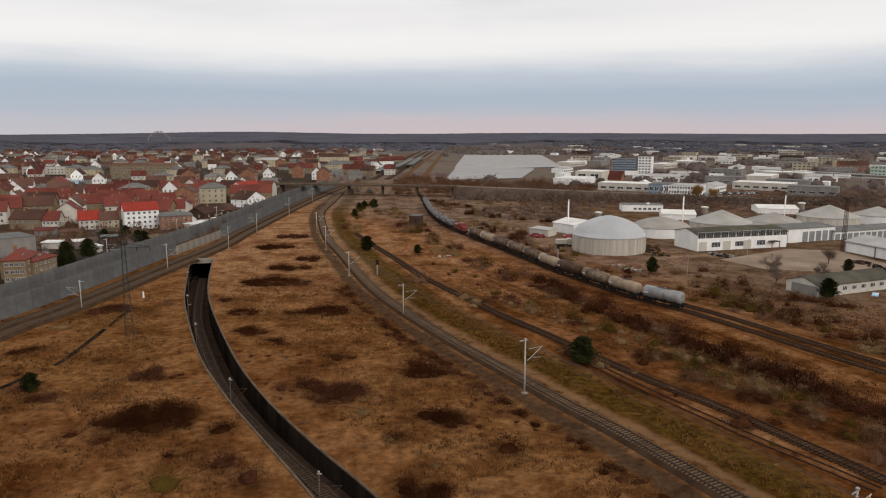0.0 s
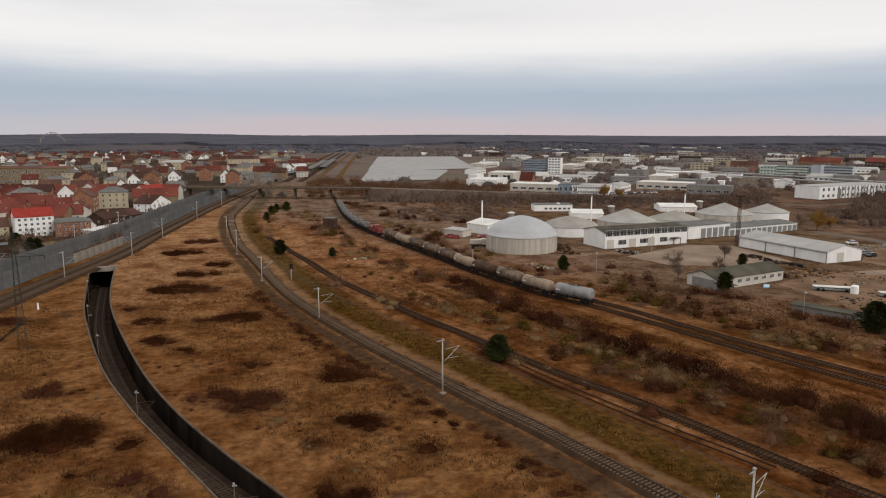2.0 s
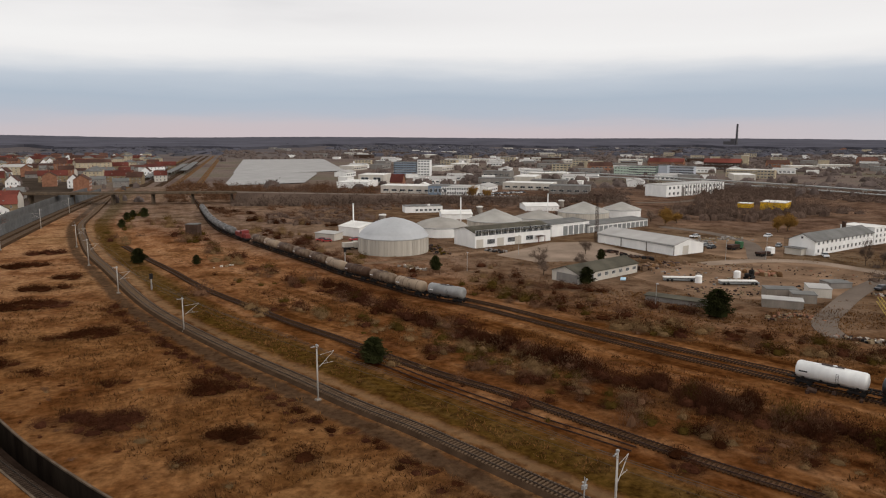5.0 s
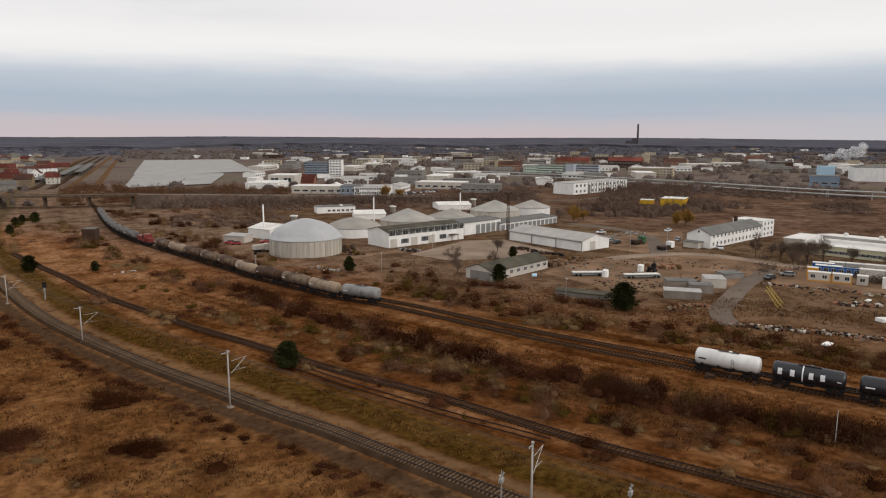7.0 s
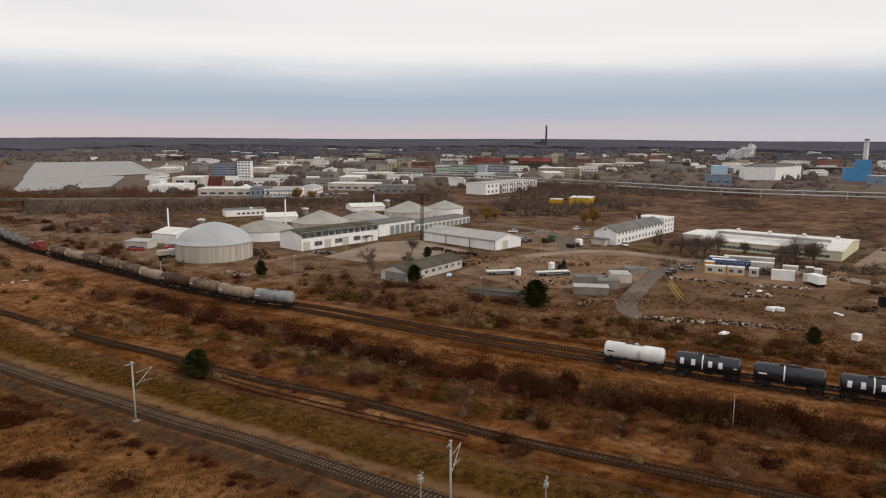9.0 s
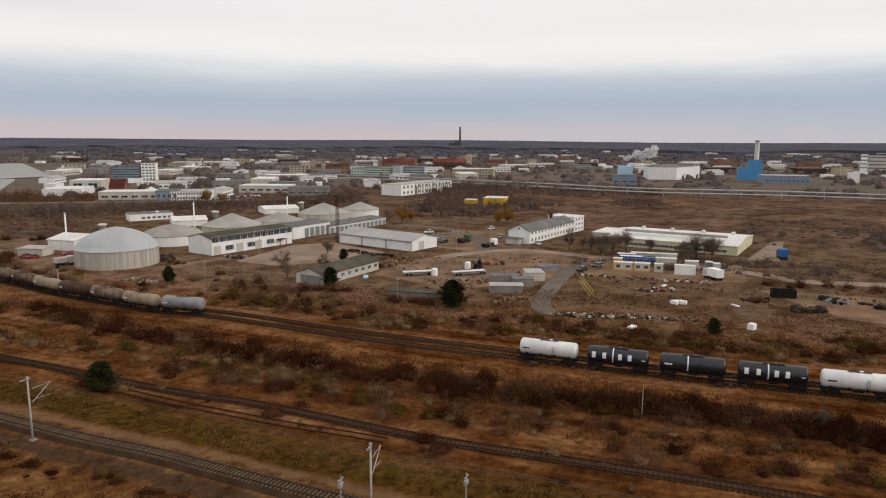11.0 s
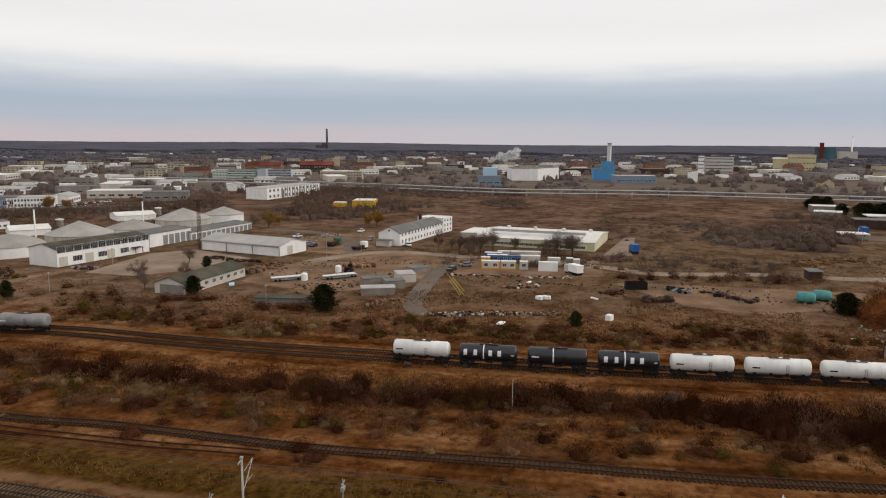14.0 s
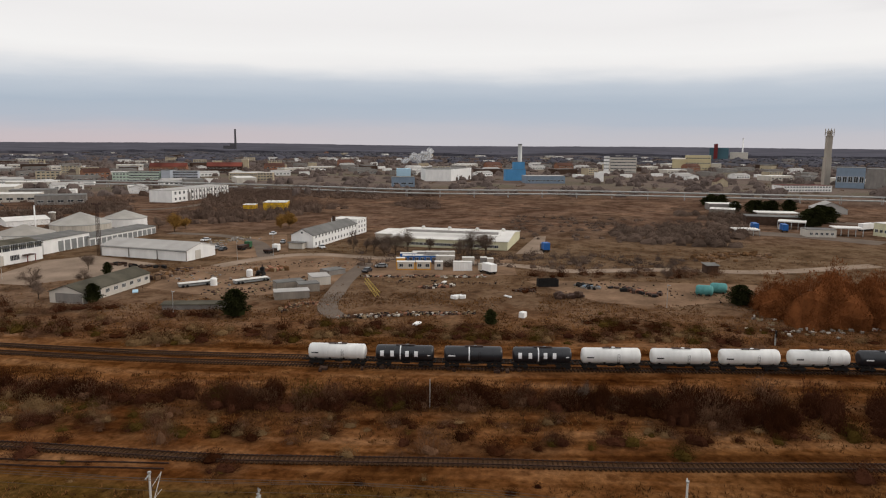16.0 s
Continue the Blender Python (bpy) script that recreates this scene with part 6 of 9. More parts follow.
while dist < 3000:
    az = radians(2.5)
    gap = (27 if dist < 1200 else 50) / dist
    while az < radians(92):
        a = az + yard.uniform(-0.3, 0.3) * gap
        d = dist * yard.uniform(0.97, 1.03)
        az += gap * yard.uniform(0.9, 1.9)
        x, y = d * math.sin(a), d * math.cos(a)
        deg = math.degrees(a)
        if deg < 12 and d < 1330 and not (deg > 9.2 and 600 < d):
            continue
        if deg > 36 and d < 700 or deg > 43 and d < 900 or yard.random() < (0.2 if d < 900 else 0.5 if d < 1700 else 0.8):
            continue
        if any((x - u.x) ** 2 + (y - u.y) ** 2 < 33 ** 2 for u in plants):
            continue
        plants.append(Vector((x, y)))
        k = yard.choices(range(7), [5, 4, 6, 0, 0, 0, 9] if d < 820 else [5, 6, 5, 1, 3, 2, 7])[0]
        m = pose(x, y, 0, 0, 0, -35 + yard.choice([0, 0, 0, 90, 20]) + yard.uniform(-5, 5))
        if k not in first:
            works[k].matrix_world = m
            first[k] = 1
        elif d < 720:
            copy_thing(works[k], m)
        else:
            far_works.append((works[k], m))
    dist += 42 if dist < 1300 else 120
for k, p in enumerate(works):
    if k not in first:
        p.matrix_world = pose(700 + 90 * k, 1500, 0)
joined("far_works", "low pale factory halls far across the plain", "factories", far_works)

# ---------------------------------------------------------------- the long pipe bridge across the plain
PIPE_RUN = [(322.16, 704.4), (387.44, 565.17), (424.61, 424.05), (448.43, 312.09), (509.85, 213.71), (554.75, 96.34), (587.14, 0.38), (607.96, -59.85)]
pb = thing("pipe_bridge", "long pale insulated pipe bridge on steel trestles", "pipeline")
run = spline(PIPE_RUN, 9.0)
for off, z, rr in ((0.0, 5.5, 0.6), (1.8, 5.4, 0.45), (-6.5, 3.2, 0.55)):
    part("pipe", sweep(run, [(off + rr * math.cos(a), z + rr * math.sin(a)) for a in [2 * math.pi * k / 10 for k in range(10)]]), PIPE, pb, smooth=True)
leg = Shape().box(-0.2, -1.4, 0, 0.2, -1.1, 4.9).box(-0.2, 2.4, 0, 0.2, 2.7, 4.9).box(-0.2, -1.6, 4.6, 0.2, 2.9, 4.85).mesh("trestle", GALV)
for p, q in list(zip(run, sides(run)))[::3]:
    part("trestle", leg, None, pb, at=pose(p.x, p.y, 0, 0, 0, math.degrees(math.atan2(q.y, q.x)) - 90))

# ---------------------------------------------------------------- yards and roads


def patch(name, label, poly, m, z=0.03):
    return thing(name, label, "yard" if "yard" in name else "road", kind="structure", data=Shape().slab(poly, -0.3, z).mesh(name, m))


def road(name, label, pts_, width, m, z=0.05):
    run = spline(pts_, 3.0)
    return thing(name, label, "road", kind="structure", data=sweep(run, [(width / 2, -0.3), (width / 2, z), (-width / 2, z), (-width / 2, -0.3)]).mesh(name, m))


YARDS = [
    [(91.57, 223.54), (123.63, 244.94), (140.11, 241.66), (142.4, 208.15), (124.54, 201.01), (99.03, 206.82)],
    [(115.99, 175.49), (134.59, 188.19), (155.5, 190.09), (180.49, 185.36), (193.99, 169.95), (183.1, 148.74), (160.98, 136.34), (141.71, 132.07), (126.75, 142.39), (118.41, 157)],
    [(165.09, 205.32), (193.5, 237.07), (224.55, 229.47), (187.1, 190.76), (169.43, 191.14)],
    [(179.87, 148.62), (201.61, 155.67), (222.1, 113.13), (194.52, 96.94), (176.68, 114.36), (164.69, 131.63)],
    [(186.89, 90.22), (198.75, 73.11), (221.1, 30.29), (202.15, 26.74), (176.1, 44.92), (172.39, 61.63)],
    [(232.38, 116.73), (283.2, 132.19), (285.91, 128.41), (238.62, 107.89)],
    [(35.17, 269.42), (50.44, 272.11), (47.29, 243.98), (35.89, 244.09)],
]
patch("yard_court", "dusty concrete works court", YARDS[0], PALEYARD, 0.035)
patch("yard_main", "churned gravel building yard with puddles of dust", YARDS[1], YARD, 0.04)
patch("yard_parking", "brown gravel parking strip", YARDS[2], YARD, 0.03)
patch("yard_containers", "gravel apron under the site containers", YARDS[3], YARD, 0.045)
patch("yard_scrap", "tan gravel scrap yard", YARDS[4], YARD, 0.03)
patch("yard_slab", "pale concrete hard-standing slab", YARDS[5], PALEYARD, 0.055)
patch("yard_plant", "dirty gravel beside the plant hall", YARDS[6], YARD, 0.03)
road("road_works", "worn asphalt works road", [(184.75, 150.11), (162.58, 139.18), (143.11, 127.42), (127.13, 116.37), (120.38, 105.88)], 5.2, ASPHALT, 0.06)
road("road_access", "worn asphalt access road to the yards", [(150.74, 187.29), (172.29, 186.81), (187.82, 178.69), (194.3, 156.88), (209.32, 106.56), (209.88, 87.04), (231.45, 59.74), (246.68, 30.68), (284.29, -0.55)], 6.5, PALEYARD, 0.065)
road("road_far", "works road between the offices and scrub", [(174.04, 188.73), (197.22, 219.35), (203.4, 249.3), (196.03, 274.8)], 6, ASPHALT, 0.07)
road("road_depot", "grey depot yard road", [(354.37, 57.79), (358.05, 31.41), (349.87, -1.51)], 16, ASPHALT, 0.05)
road("road_depot_far", "grey asphalt depot forecourt", [(388.91, 66.48), (425.9, 43.57), (432.96, 6.15)], 14, ASPHALT, 0.04)
road("road_field", "dirt track along the plant fence", [(41.67, 221.11), (58.28, 221.16), (75.05, 227.44), (91.9, 231.84)], 4, YARD, 0.05)
road("road_green", "road with grass verges beside the workshops", [(254.12, 383.58), (284.98, 381.32), (348.5, 406.55), (409.66, 384.37)], 7, ASPHALT, 0.05)

# ---------------------------------------------------------------- vegetation


def fan(rs, n, spread, size, width, up=0.6, hollow=0.45, flat=1.0):
    """Thin leaves and twigs scattered through a dome of radius 1 and height 1: an array of triangles."""
    d = rs.normal(size=(n, 3))
    d[:, 2] = np.abs(d[:, 2])
    d /= np.linalg.norm(d, axis=1)[:, None]
    lump = 1 + 0.28 * np.sin(d[:, 0] * 5.1 + spread) * np.cos(d[:, 1] * 4.3 + spread * 2) + 0.12 * np.sin(d[:, 0] * 11 + d[:, 2] * 9)
    rad = (hollow + (1 - hollow) * rs.random(n) ** 0.5) * lump
    p = d * rad[:, None]
    p[:, 2] *= flat
    way = d * 0.7 + np.array([0, 0, up]) + rs.normal(size=(n, 3)) * 0.45
    way /= np.linalg.norm(way, axis=1)[:, None]
    side = np.cross(way, rs.normal(size=(n, 3)))
    side /= np.linalg.norm(side, axis=1)[:, None]
    ln = size * rs.uniform(0.5, 1.4, n)[:, None]
    wd = width * rs.uniform(0.5, 1.3, n)[:, None]
    return np.stack([p - side * wd, p + side * wd, p + way * ln], 1)


def tri_mesh(name, tris, m):
    me = bpy.data.meshes.new(name)
    v = tris.reshape(-1, 3)
    me.from_pydata(v.tolist(), [], np.arange(len(v)).reshape(-1, 3).tolist())
    me.materials.append(m)
    return me


def core(rs, r=0.72, h=0.62, n=9, k=4):
    """A lumpy solid heart that closes a bush."""
    rings = []
    ph = rs.uniform(0, 6.28, 3)
    for j in range(k):
        e = j / k * math.pi / 2
        ring_ = []
        for i in range(n):
            a = 2 * math.pi * i / n
            lump = 1 + 0.17 * math.sin(2 * a + ph[0]) + 0.13 * math.sin(3 * a + ph[1] + e * 2) + rs.uniform(-0.13, 0.13)
            ring_.append((r * math.cos(e) ** 0.8 * lump * math.cos(a), r * math.cos(e) ** 0.8 * lump * math.sin(a), h * math.sin(e) * (1 + 0.16 * math.sin(2 * a + ph[2]) + rs.uniform(-0.1, 0.1))))
        rings.append(ring_)
    top = (0, 0, h)
    out = []
    for j in range(k - 1):
        for i in range(n):
            a, b, c, d = rings[j][i], rings[j][(i + 1) % n], rings[j + 1][(i + 1) % n], rings[j + 1][i]
            out += [[a, b, c], [a, c, d]]
    for i in range(n):
        out.append([rings[-1][i], rings[-1][(i + 1) % n], top])
    return np.array(out)


rs = np.random.RandomState(5)
BUSH = {}
for kind, m, n, size, width, up in (("bramble", HEATH, 760, 0.14, 0.017, 0.6), ("dogwood", REDTWIG, 760, 0.15, 0.015, 0.7), ("scrub", GREYTWIG, 760, 0.15, 0.016, 0.7),
                                    ("mossy", GREENTWIG, 760, 0.15, 0.016, 0.7), ("twiggy", TWIG, 760, 0.19, 0.013, 0.8), ("rust", RUSSET, 5000, 0.065, 0.014, 0.25)):
    r_, h_ = {"twiggy": (0.36, 0.34), "rust": (0.8, 0.78), "bramble": (0.56, 0.42), "dogwood": (0.54, 0.44)}.get(kind, (0.54, 0.48))
    BUSH[kind] = [tri_mesh("bush", np.concatenate([fan(rs, n, s * 1.7, size, width, up, 0.75 if kind == "rust" else 0.34), core(rs, r_, h_, 11, 4)]), m) for s in range(4)]
LABEL = {"bramble": "low dark patch of dead bramble in dry grass", "dogwood": "reddish-brown leafless dogwood bush", "scrub": "grey-olive leafless scrub bush beside the siding",
         "mossy": "moss-green leafless shrub in dry grass", "twiggy": "fine leafless brown shrub", "rust": "large russet-leaved beech thicket"}
veg = random.Random(8)
bushes = []


def bush(x, y, w, h, kind):
    if w > 6 and kind in ("bramble", "dogwood"):
        for _ in range(int(w * 1.1)):
            a, u = veg.uniform(0, 6.283), veg.random() ** 0.6 * w * 0.36
            bush(x + 1.25 * u * math.cos(a), y + 0.8 * u * math.sin(a), veg.uniform(0.32, 0.52) * min(w, 11), h * veg.uniform(0.55, 1.0), kind)
        return
    if in_rim(x, y, w * 0.4) or (w > 1.5 and (round(x / 3), round(y / 3)) in LEVEL_GRID and veg.random() < 0.8):
        return
    z = 0.0 if math.hypot(x, y) > 185 else ground_height(x, y) - 0.1
    bushes.append((x, y, z, w, h, kind, veg.uniform(0, 360), veg.randrange(4)))


def band(line, n, spread, sizes, heights, kinds):
    run = spline(line, 1.0)
    for i in range(n):
        p = run[int(veg.random() * (len(run) - 1))]
        w = veg.uniform(*sizes)
        bush(p.x + veg.gauss(0, spread), p.y + veg.gauss(0, spread), w, veg.uniform(*heights) * (0.7 + 0.3 * w / sizes[1]), veg.choice(kinds))


# low dark patches on the open meadow
for x, y, w, h, kind in ((-42.89, 94.74, 15, 2.4, "bramble"), (-45.39, 93.54, 8, 1.6, "bramble"), (-37.9, 94.14, 8, 1.8, "bramble"), (-49.89, 112.7, 8, 1.6, "dogwood"), (-51.18, 89.03, 3, 1.0, "bramble"), (-45.98, 87.28, 4, 0.7, "bramble"),
                         (-33.01, 75.78, 7, 1.5, "mossy"), (-27.59, 80.87, 5, 2.0, "dogwood"), (-23.36, 77.15, 5, 2.0, "dogwood"), (-32.12, 155.94, 9, 1.3, "bramble"), (-25.44, 156.99, 11, 1.6, "bramble"), (-39.46, 139.25, 9, 1.3, "bramble"),
                         (-34.3, 131.77, 7, 0.9, "bramble"), (-45.65, 154.88, 8, 1.2, "bramble"), (-53.96, 166.91, 6, 1.2, "bramble"), (-47.13, 188.02, 16, 1.6, "bramble"), (-53.6, 185.81, 9, 1.2, "bramble"), (-39.73, 186.57, 9, 1.2, "dogwood"),
                         (-47.71, 208.44, 13, 1.4, "bramble"), (-44.41, 222.9, 10, 1.4, "bramble"), (-60.58, 247.92, 14, 1.6, "bramble"), (-59.74, 272.91, 14, 1.6, "dogwood"), (-64.07, 245.41, 9, 1.2, "bramble")):
    bush(x, y, w, h, kind)
for x, y, w, h, kind in ((-23.26, 106.42, 8, 1.5, "dogwood"), (-17.38, 103.98, 10, 1.7, "dogwood"), (-14.56, 106.43, 6, 1.4, "dogwood"), (-1.85, 114.47, 9, 2.0, "bramble"), (-4.97, 118.92, 5, 1.4, "bramble"), (0.51, 94.79, 9, 1.6, "bramble"),
                         (-2.4, 96.22, 5, 1.2, "bramble"), (8.65, 85.16, 5, 1.6, "bramble"), (-2.84, 73.24, 9, 1.8, "bramble"), (-6.17, 74.5, 5, 1.5, "dogwood"), (-19.32, 123.03, 7, 0.6, "bramble"), (-6.47, 88.56, 4, 0.8, "bramble"),
                         (-12.11, 97.25, 4, 0.8, "scrub"), (-68.12, 106.35, 6, 1.0, "dogwood"), (-62.61, 101.58, 7, 1.0, "dogwood"), (-81.31, 156.87, 14, 1.0, "dogwood"), (-77.25, 159.53, 9, 1.0, "dogwood"), (-80.99, 141.71, 6, 0.8, "scrub"),
                         (-80.54, 126.99, 8, 0.9, "bramble"), (-66.49, 162.3, 3, 2.0, "twiggy"), (-30.96, 90.84, 5, 1.4, "bramble"), (-19.53, 105.33, 4, 1.0, "bramble")):
    bush(x, y, w, h, kind)
for x, y, w, h, kind in ((-41.7, 392.67, 6, 3.2, "mossy"), (-37.47, 297.89, 5, 4.0, "scrub"), (-40.28, 338.9, 4, 3, "scrub"), (-42.89, 297.87, 4, 2.5, "dogwood"), (-47.79, 389.56, 3, 2.5, "mossy"),
                         (-23.5, 338.97, 9, 3.0, "scrub"), (-15.33, 289.19, 8, 3.0, "twiggy"), (-6.62, 188.12, 9, 3.6, "twiggy"), (9.37, 149.58, 5, 1.7, "dogwood"), (14.44, 140.61, 3.5, 1.2, "mossy"), (4.29, 245.63, 7, 2.5, "dogwood"),
                         (13.89, 213.23, 5, 2.4, "dogwood"), (18.84, 190.43, 5, 2.2, "dogwood"), (11.69, 307.4, 8, 2.5, "scrub"), (-2.79, 239.55, 8, 2.0, "scrub"), (34.3, 117.46, 5.5, 2.6, "mossy"), (36.44, 114.53, 5, 2.4, "scrub"),
                         (38.66, 112.28, 4, 2.0, "bramble"), (42.44, 92.3, 5.5, 4.0, "twiggy"), (35.34, 102.87, 2.5, 2.4, "mossy"), (57.31, 99.5, 4, 2, "twiggy"), (47.29, 80.76, 3.4, 1.5, "dogwood"),
                         (47.99, 79.76, 4, 1.8, "dogwood"), (54.87, 81.51, 4, 4.5, "twiggy"), (58.48, 66.57, 4.5, 1.2, "scrub"), (42.5, 92.73, 5, 2.6, "dogwood"), (54.34, 67.43, 4.2, 1.5, "dogwood"), (72.94, 48.85, 6, 2.6, "twiggy"),
                         (47.87, 84.1, 3.5, 1.8, "twiggy"), (88.78, 18.98, 4, 2.0, "twiggy"), (89.54, 28.72, 5, 2.0, "dogwood"), (103.17, 3.4, 3.5, 2.2, "scrub"), (109.12, 0.98, 4, 3.0, "mossy")):
    bush(x, y, w, h, kind)
# hedge of dark scrub between siding and goods line
band([(28.31, 191.98), (37, 155), (42, 147.2), (46.4, 135), (51, 126), (55.4, 117.5), (59.5, 107), (62.2, 101.5)], 70, 1.5, (3, 6.5), (1.5, 2.8), ["bramble", "dogwood", "bramble", "dogwood", "twiggy"])
band([(49, 129.5), (56.5, 115), (61, 103.5), (66.8, 95), (70, 87)], 30, 1.2, (4, 7), (2.2, 3.4), ["bramble", "dogwood", "bramble", "dogwood"])
band([(68, 91), (72.5, 81), (78, 73.5), (83.3, 66.5), (88.5, 58.5), (94.5, 50)], 62, 1.7, (3.5, 7), (2.0, 3.8), ["bramble", "twiggy", "dogwood", "mossy", "dogwood"])
band([(90, 55), (95.6, 46.4), (99.5, 39), (104, 30), (108.5, 20), (112, 8)], 52, 1.7, (3.5, 7), (2.2, 3.8), ["bramble", "dogwood", "bramble", "twiggy"])
band([(106.17, 26.19), (112.12, 13.15), (120.17, -2.86), (127.58, -15.89)], 52, 3.2, (4.5, 8), (2.8, 5.0), ["dogwood", "twiggy", "bramble", "dogwood"])
# thinner growth in rows between the old sidings
band([(23.5, 127.3), (31.7, 117.8), (38, 113), (48.1, 104.7), (55.3, 93.5), (63.2, 82.7)], 34, 1.3, (2, 4.5), (1.2, 2.4), ["scrub", "scrub", "twiggy", "dogwood"])
band([(47.2, 106.4), (51.5, 94.4), (56.4, 81.8), (65.8, 62.7), (76.1, 47.2), (86.5, 28.5), (101.3, 4.6)], 70, 2.0, (1.6, 4.2), (0.8, 2.2), ["scrub", "twiggy", "dogwood", "bramble", "mossy"])
band([(63, 79), (72, 66), (80, 54), (90, 37), (99, 20), (108, 2)], 46, 1.6, (1.4, 3.6), (0.6, 1.8), ["twiggy", "bramble", "dogwood", "scrub"])
for x, y, w, h, kind in ((43.6, 94.2, 5.5, 3.2, "dogwood"), (48.0, 81.4, 4.5, 2.2, "dogwood"), (52.0, 80.7, 3, 2.4, "twiggy"), (62.4, 50.6, 5, 2.6, "dogwood"), (64.6, 45.3, 4.5, 2.4, "dogwood"), (69.1, 42.7, 4, 2.2, "twiggy"), (77.8, 41.4, 5, 2.0, "bramble"),
                         (85.8, 29.8, 4.5, 2.0, "bramble"), (95.9, 19.3, 5, 2.4, "dogwood"), (103.6, 18.5, 6, 3.0, "twiggy"), (70.7, 48.9, 4, 1.8, "dogwood"), (79.3, 47.6, 4, 2.0, "bramble"), (88.7, 51.4, 4, 2.2, "twiggy"), (96.3, -0.7, 5, 2.4, "dogwood"), (91.3, 8.2, 4, 2.0, "twiggy")):
    bush(x, y, w, h, kind)
band([(84.1, 124.8), (98.5, 103.9), (114.5, 92), (122, 75), (139.6, 52), (149, 33), (158, 14)], 84, 3.2, (2.4, 5.5), (1.0, 2.6), ["scrub", "bramble", "twiggy", "mossy", "dogwood"])
band([(193.5, 93.4), (201.7, 81.7), (212.8, 69.0), (221.3, 53.5), (235.8, 41.0)], 34, 1.8, (2.5, 5), (1.6, 3.2), ["twiggy", "bramble", "twiggy"])
# scrub strips beside the siding
band([(14.08, 174.42), (22.63, 152.02), (32.47, 138.56), (42.89, 120.56), (51.92, 106.52), (42.43, 113.86)], 30, 2.4, (2, 5), (0.9, 2.2), ["scrub", "twiggy", "mossy", "dogwood"])
band([(-3.78, 188.13), (10.25, 159.72), (20.42, 136.51)], 16, 1.6, (2.5, 5.5), (1.2, 2.4), ["scrub", "scrub", "twiggy", "dogwood"])
band([(28.47, 142.86), (41.38, 111.18), (56.72, 84.21), (67.31, 70.74), (86.47, 35), (109.51, -2.93)], 36, 3.0, (1.6, 4), (0.7, 1.8), ["scrub", "dogwood", "mossy", "bramble", "twiggy"])
# between goods line and the yards
band([(66.92, 167.71), (72.17, 157.57), (79.4, 143.59), (86.02, 126.34), (95.26, 117.62), (105.87, 109.35), (117.67, 98.05), (113.62, 94.1)], 60, 4.0, (2, 5.5), (1.0, 2.6), ["scrub", "mossy", "bramble", "twiggy", "dogwood"])
band([(82.27, 130.01), (84.93, 124.72), (90.81, 119.99)], 9, 1.2, (4, 6), (2.0, 2.8), ["bramble", "scrub"])
band([(72.07, 163.55), (84.14, 129.67), (86.67, 119.97)], 12, 2.0, (3, 6), (1.6, 2.8), ["mossy", "scrub", "bramble"])
band([(110.13, 107.6), (122.73, 82.32), (138.78, 57.05), (152.91, 36.24), (169.05, 4.45)], 60, 4.5, (1.6, 4.5), (0.8, 1.8), ["scrub", "bramble", "mossy", "dogwood"])
band([(156.93, 57.37), (149.58, 45.32), (157.83, 37.48), (158.6, 27.86)], 22, 2.5, (2, 5), (1.0, 2.0), ["bramble", "mossy", "bramble"])
band([(44.89, 174.49), (61.04, 174.53), (75.15, 188.33), (72.11, 162.6), (78.25, 142.88)], 24, 4.0, (2, 5), (1.2, 3.0), ["scrub", "mossy", "twiggy", "bramble"])
band([(-8.43, 426.55), (13.79, 364.11), (32.46, 339.22), (46.16, 317.45)], 30, 6, (4, 9), (1.6, 3.4), ["scrub", "bramble", "twiggy"])
band([(97.89, 143.95), (102.48, 138.01), (107.55, 131.94)], 14, 1.0, (2.5, 4.5), (1.4, 2.4), ["bramble", "dogwood", "twiggy"])
band([(84.31, 170.63), (92.37, 163.84), (99.19, 156.95)], 12, 1.2, (3, 5.5), (1.4, 2.6), ["dogwood", "bramble", "twiggy"])
band([(-28.82, 372.11), (-5.29, 265.68), (11.75, 213.22), (26.28, 177.7), (37.21, 159.78)], 55, 2.6, (2.5, 6), (1.4, 3.2), ["scrub", "dogwood", "twiggy", "mossy"])
band([(14.68, 317.32), (27.79, 289.36), (35.96, 245.73), (41.13, 218.12)], 26, 2.5, (3, 7), (1.4, 3.0), ["scrub", "dogwood", "twiggy", "mossy"])
band([(-48.21, 317.06), (-35.84, 280.83), (-44.8, 377.7), (-21.35, 307.27)], 16, 4, (2, 5), (1.2, 3.0), ["scrub", "twiggy", "mossy"])
band([(-0.71, 213.18), (14.08, 174.42), (26.94, 147.27), (38.69, 123.79), (53.01, 99.49)], 40, 3.0, (1.2, 3.0), (0.5, 1.4), ["scrub", "dogwood", "mossy", "bramble"])
band([(26.84, 120.85), (44.28, 79.47), (54.54, 67.67), (75.66, 30.44), (95.16, 1.03)], 40, 3.0, (1.0, 2.6), (0.4, 1.2), ["scrub", "dogwood", "mossy", "bramble"])
band([(-36.17, 127.07), (-20.07, 103.98), (-6.66, 91.29), (4.49, 76.9)], 50, 9.0, (0.8, 2.4), (0.3, 0.8), ["bramble", "scrub", "dogwood", "twiggy"])
band([(-74.5, 120.37), (-52.32, 103.93), (-35.67, 84.29)], 40, 9.0, (0.8, 2.2), (0.3, 0.8), ["bramble", "scrub", "dogwood", "twiggy"])
band([(20.53, 313.03), (26.94, 276.02), (30.51, 234.38), (41.09, 207.6), (59.88, 196.63), (83.55, 205.38)], 46, 3.0, (2, 5), (1.0, 2.6), ["scrub", "twiggy", "bramble", "dogwood"])
band([(75.46, 188.88), (79.05, 165.19), (86.59, 153.56), (90.4, 137.76)], 22, 3.0, (2, 4.5), (1.0, 2.4), ["scrub", "twiggy", "bramble"])
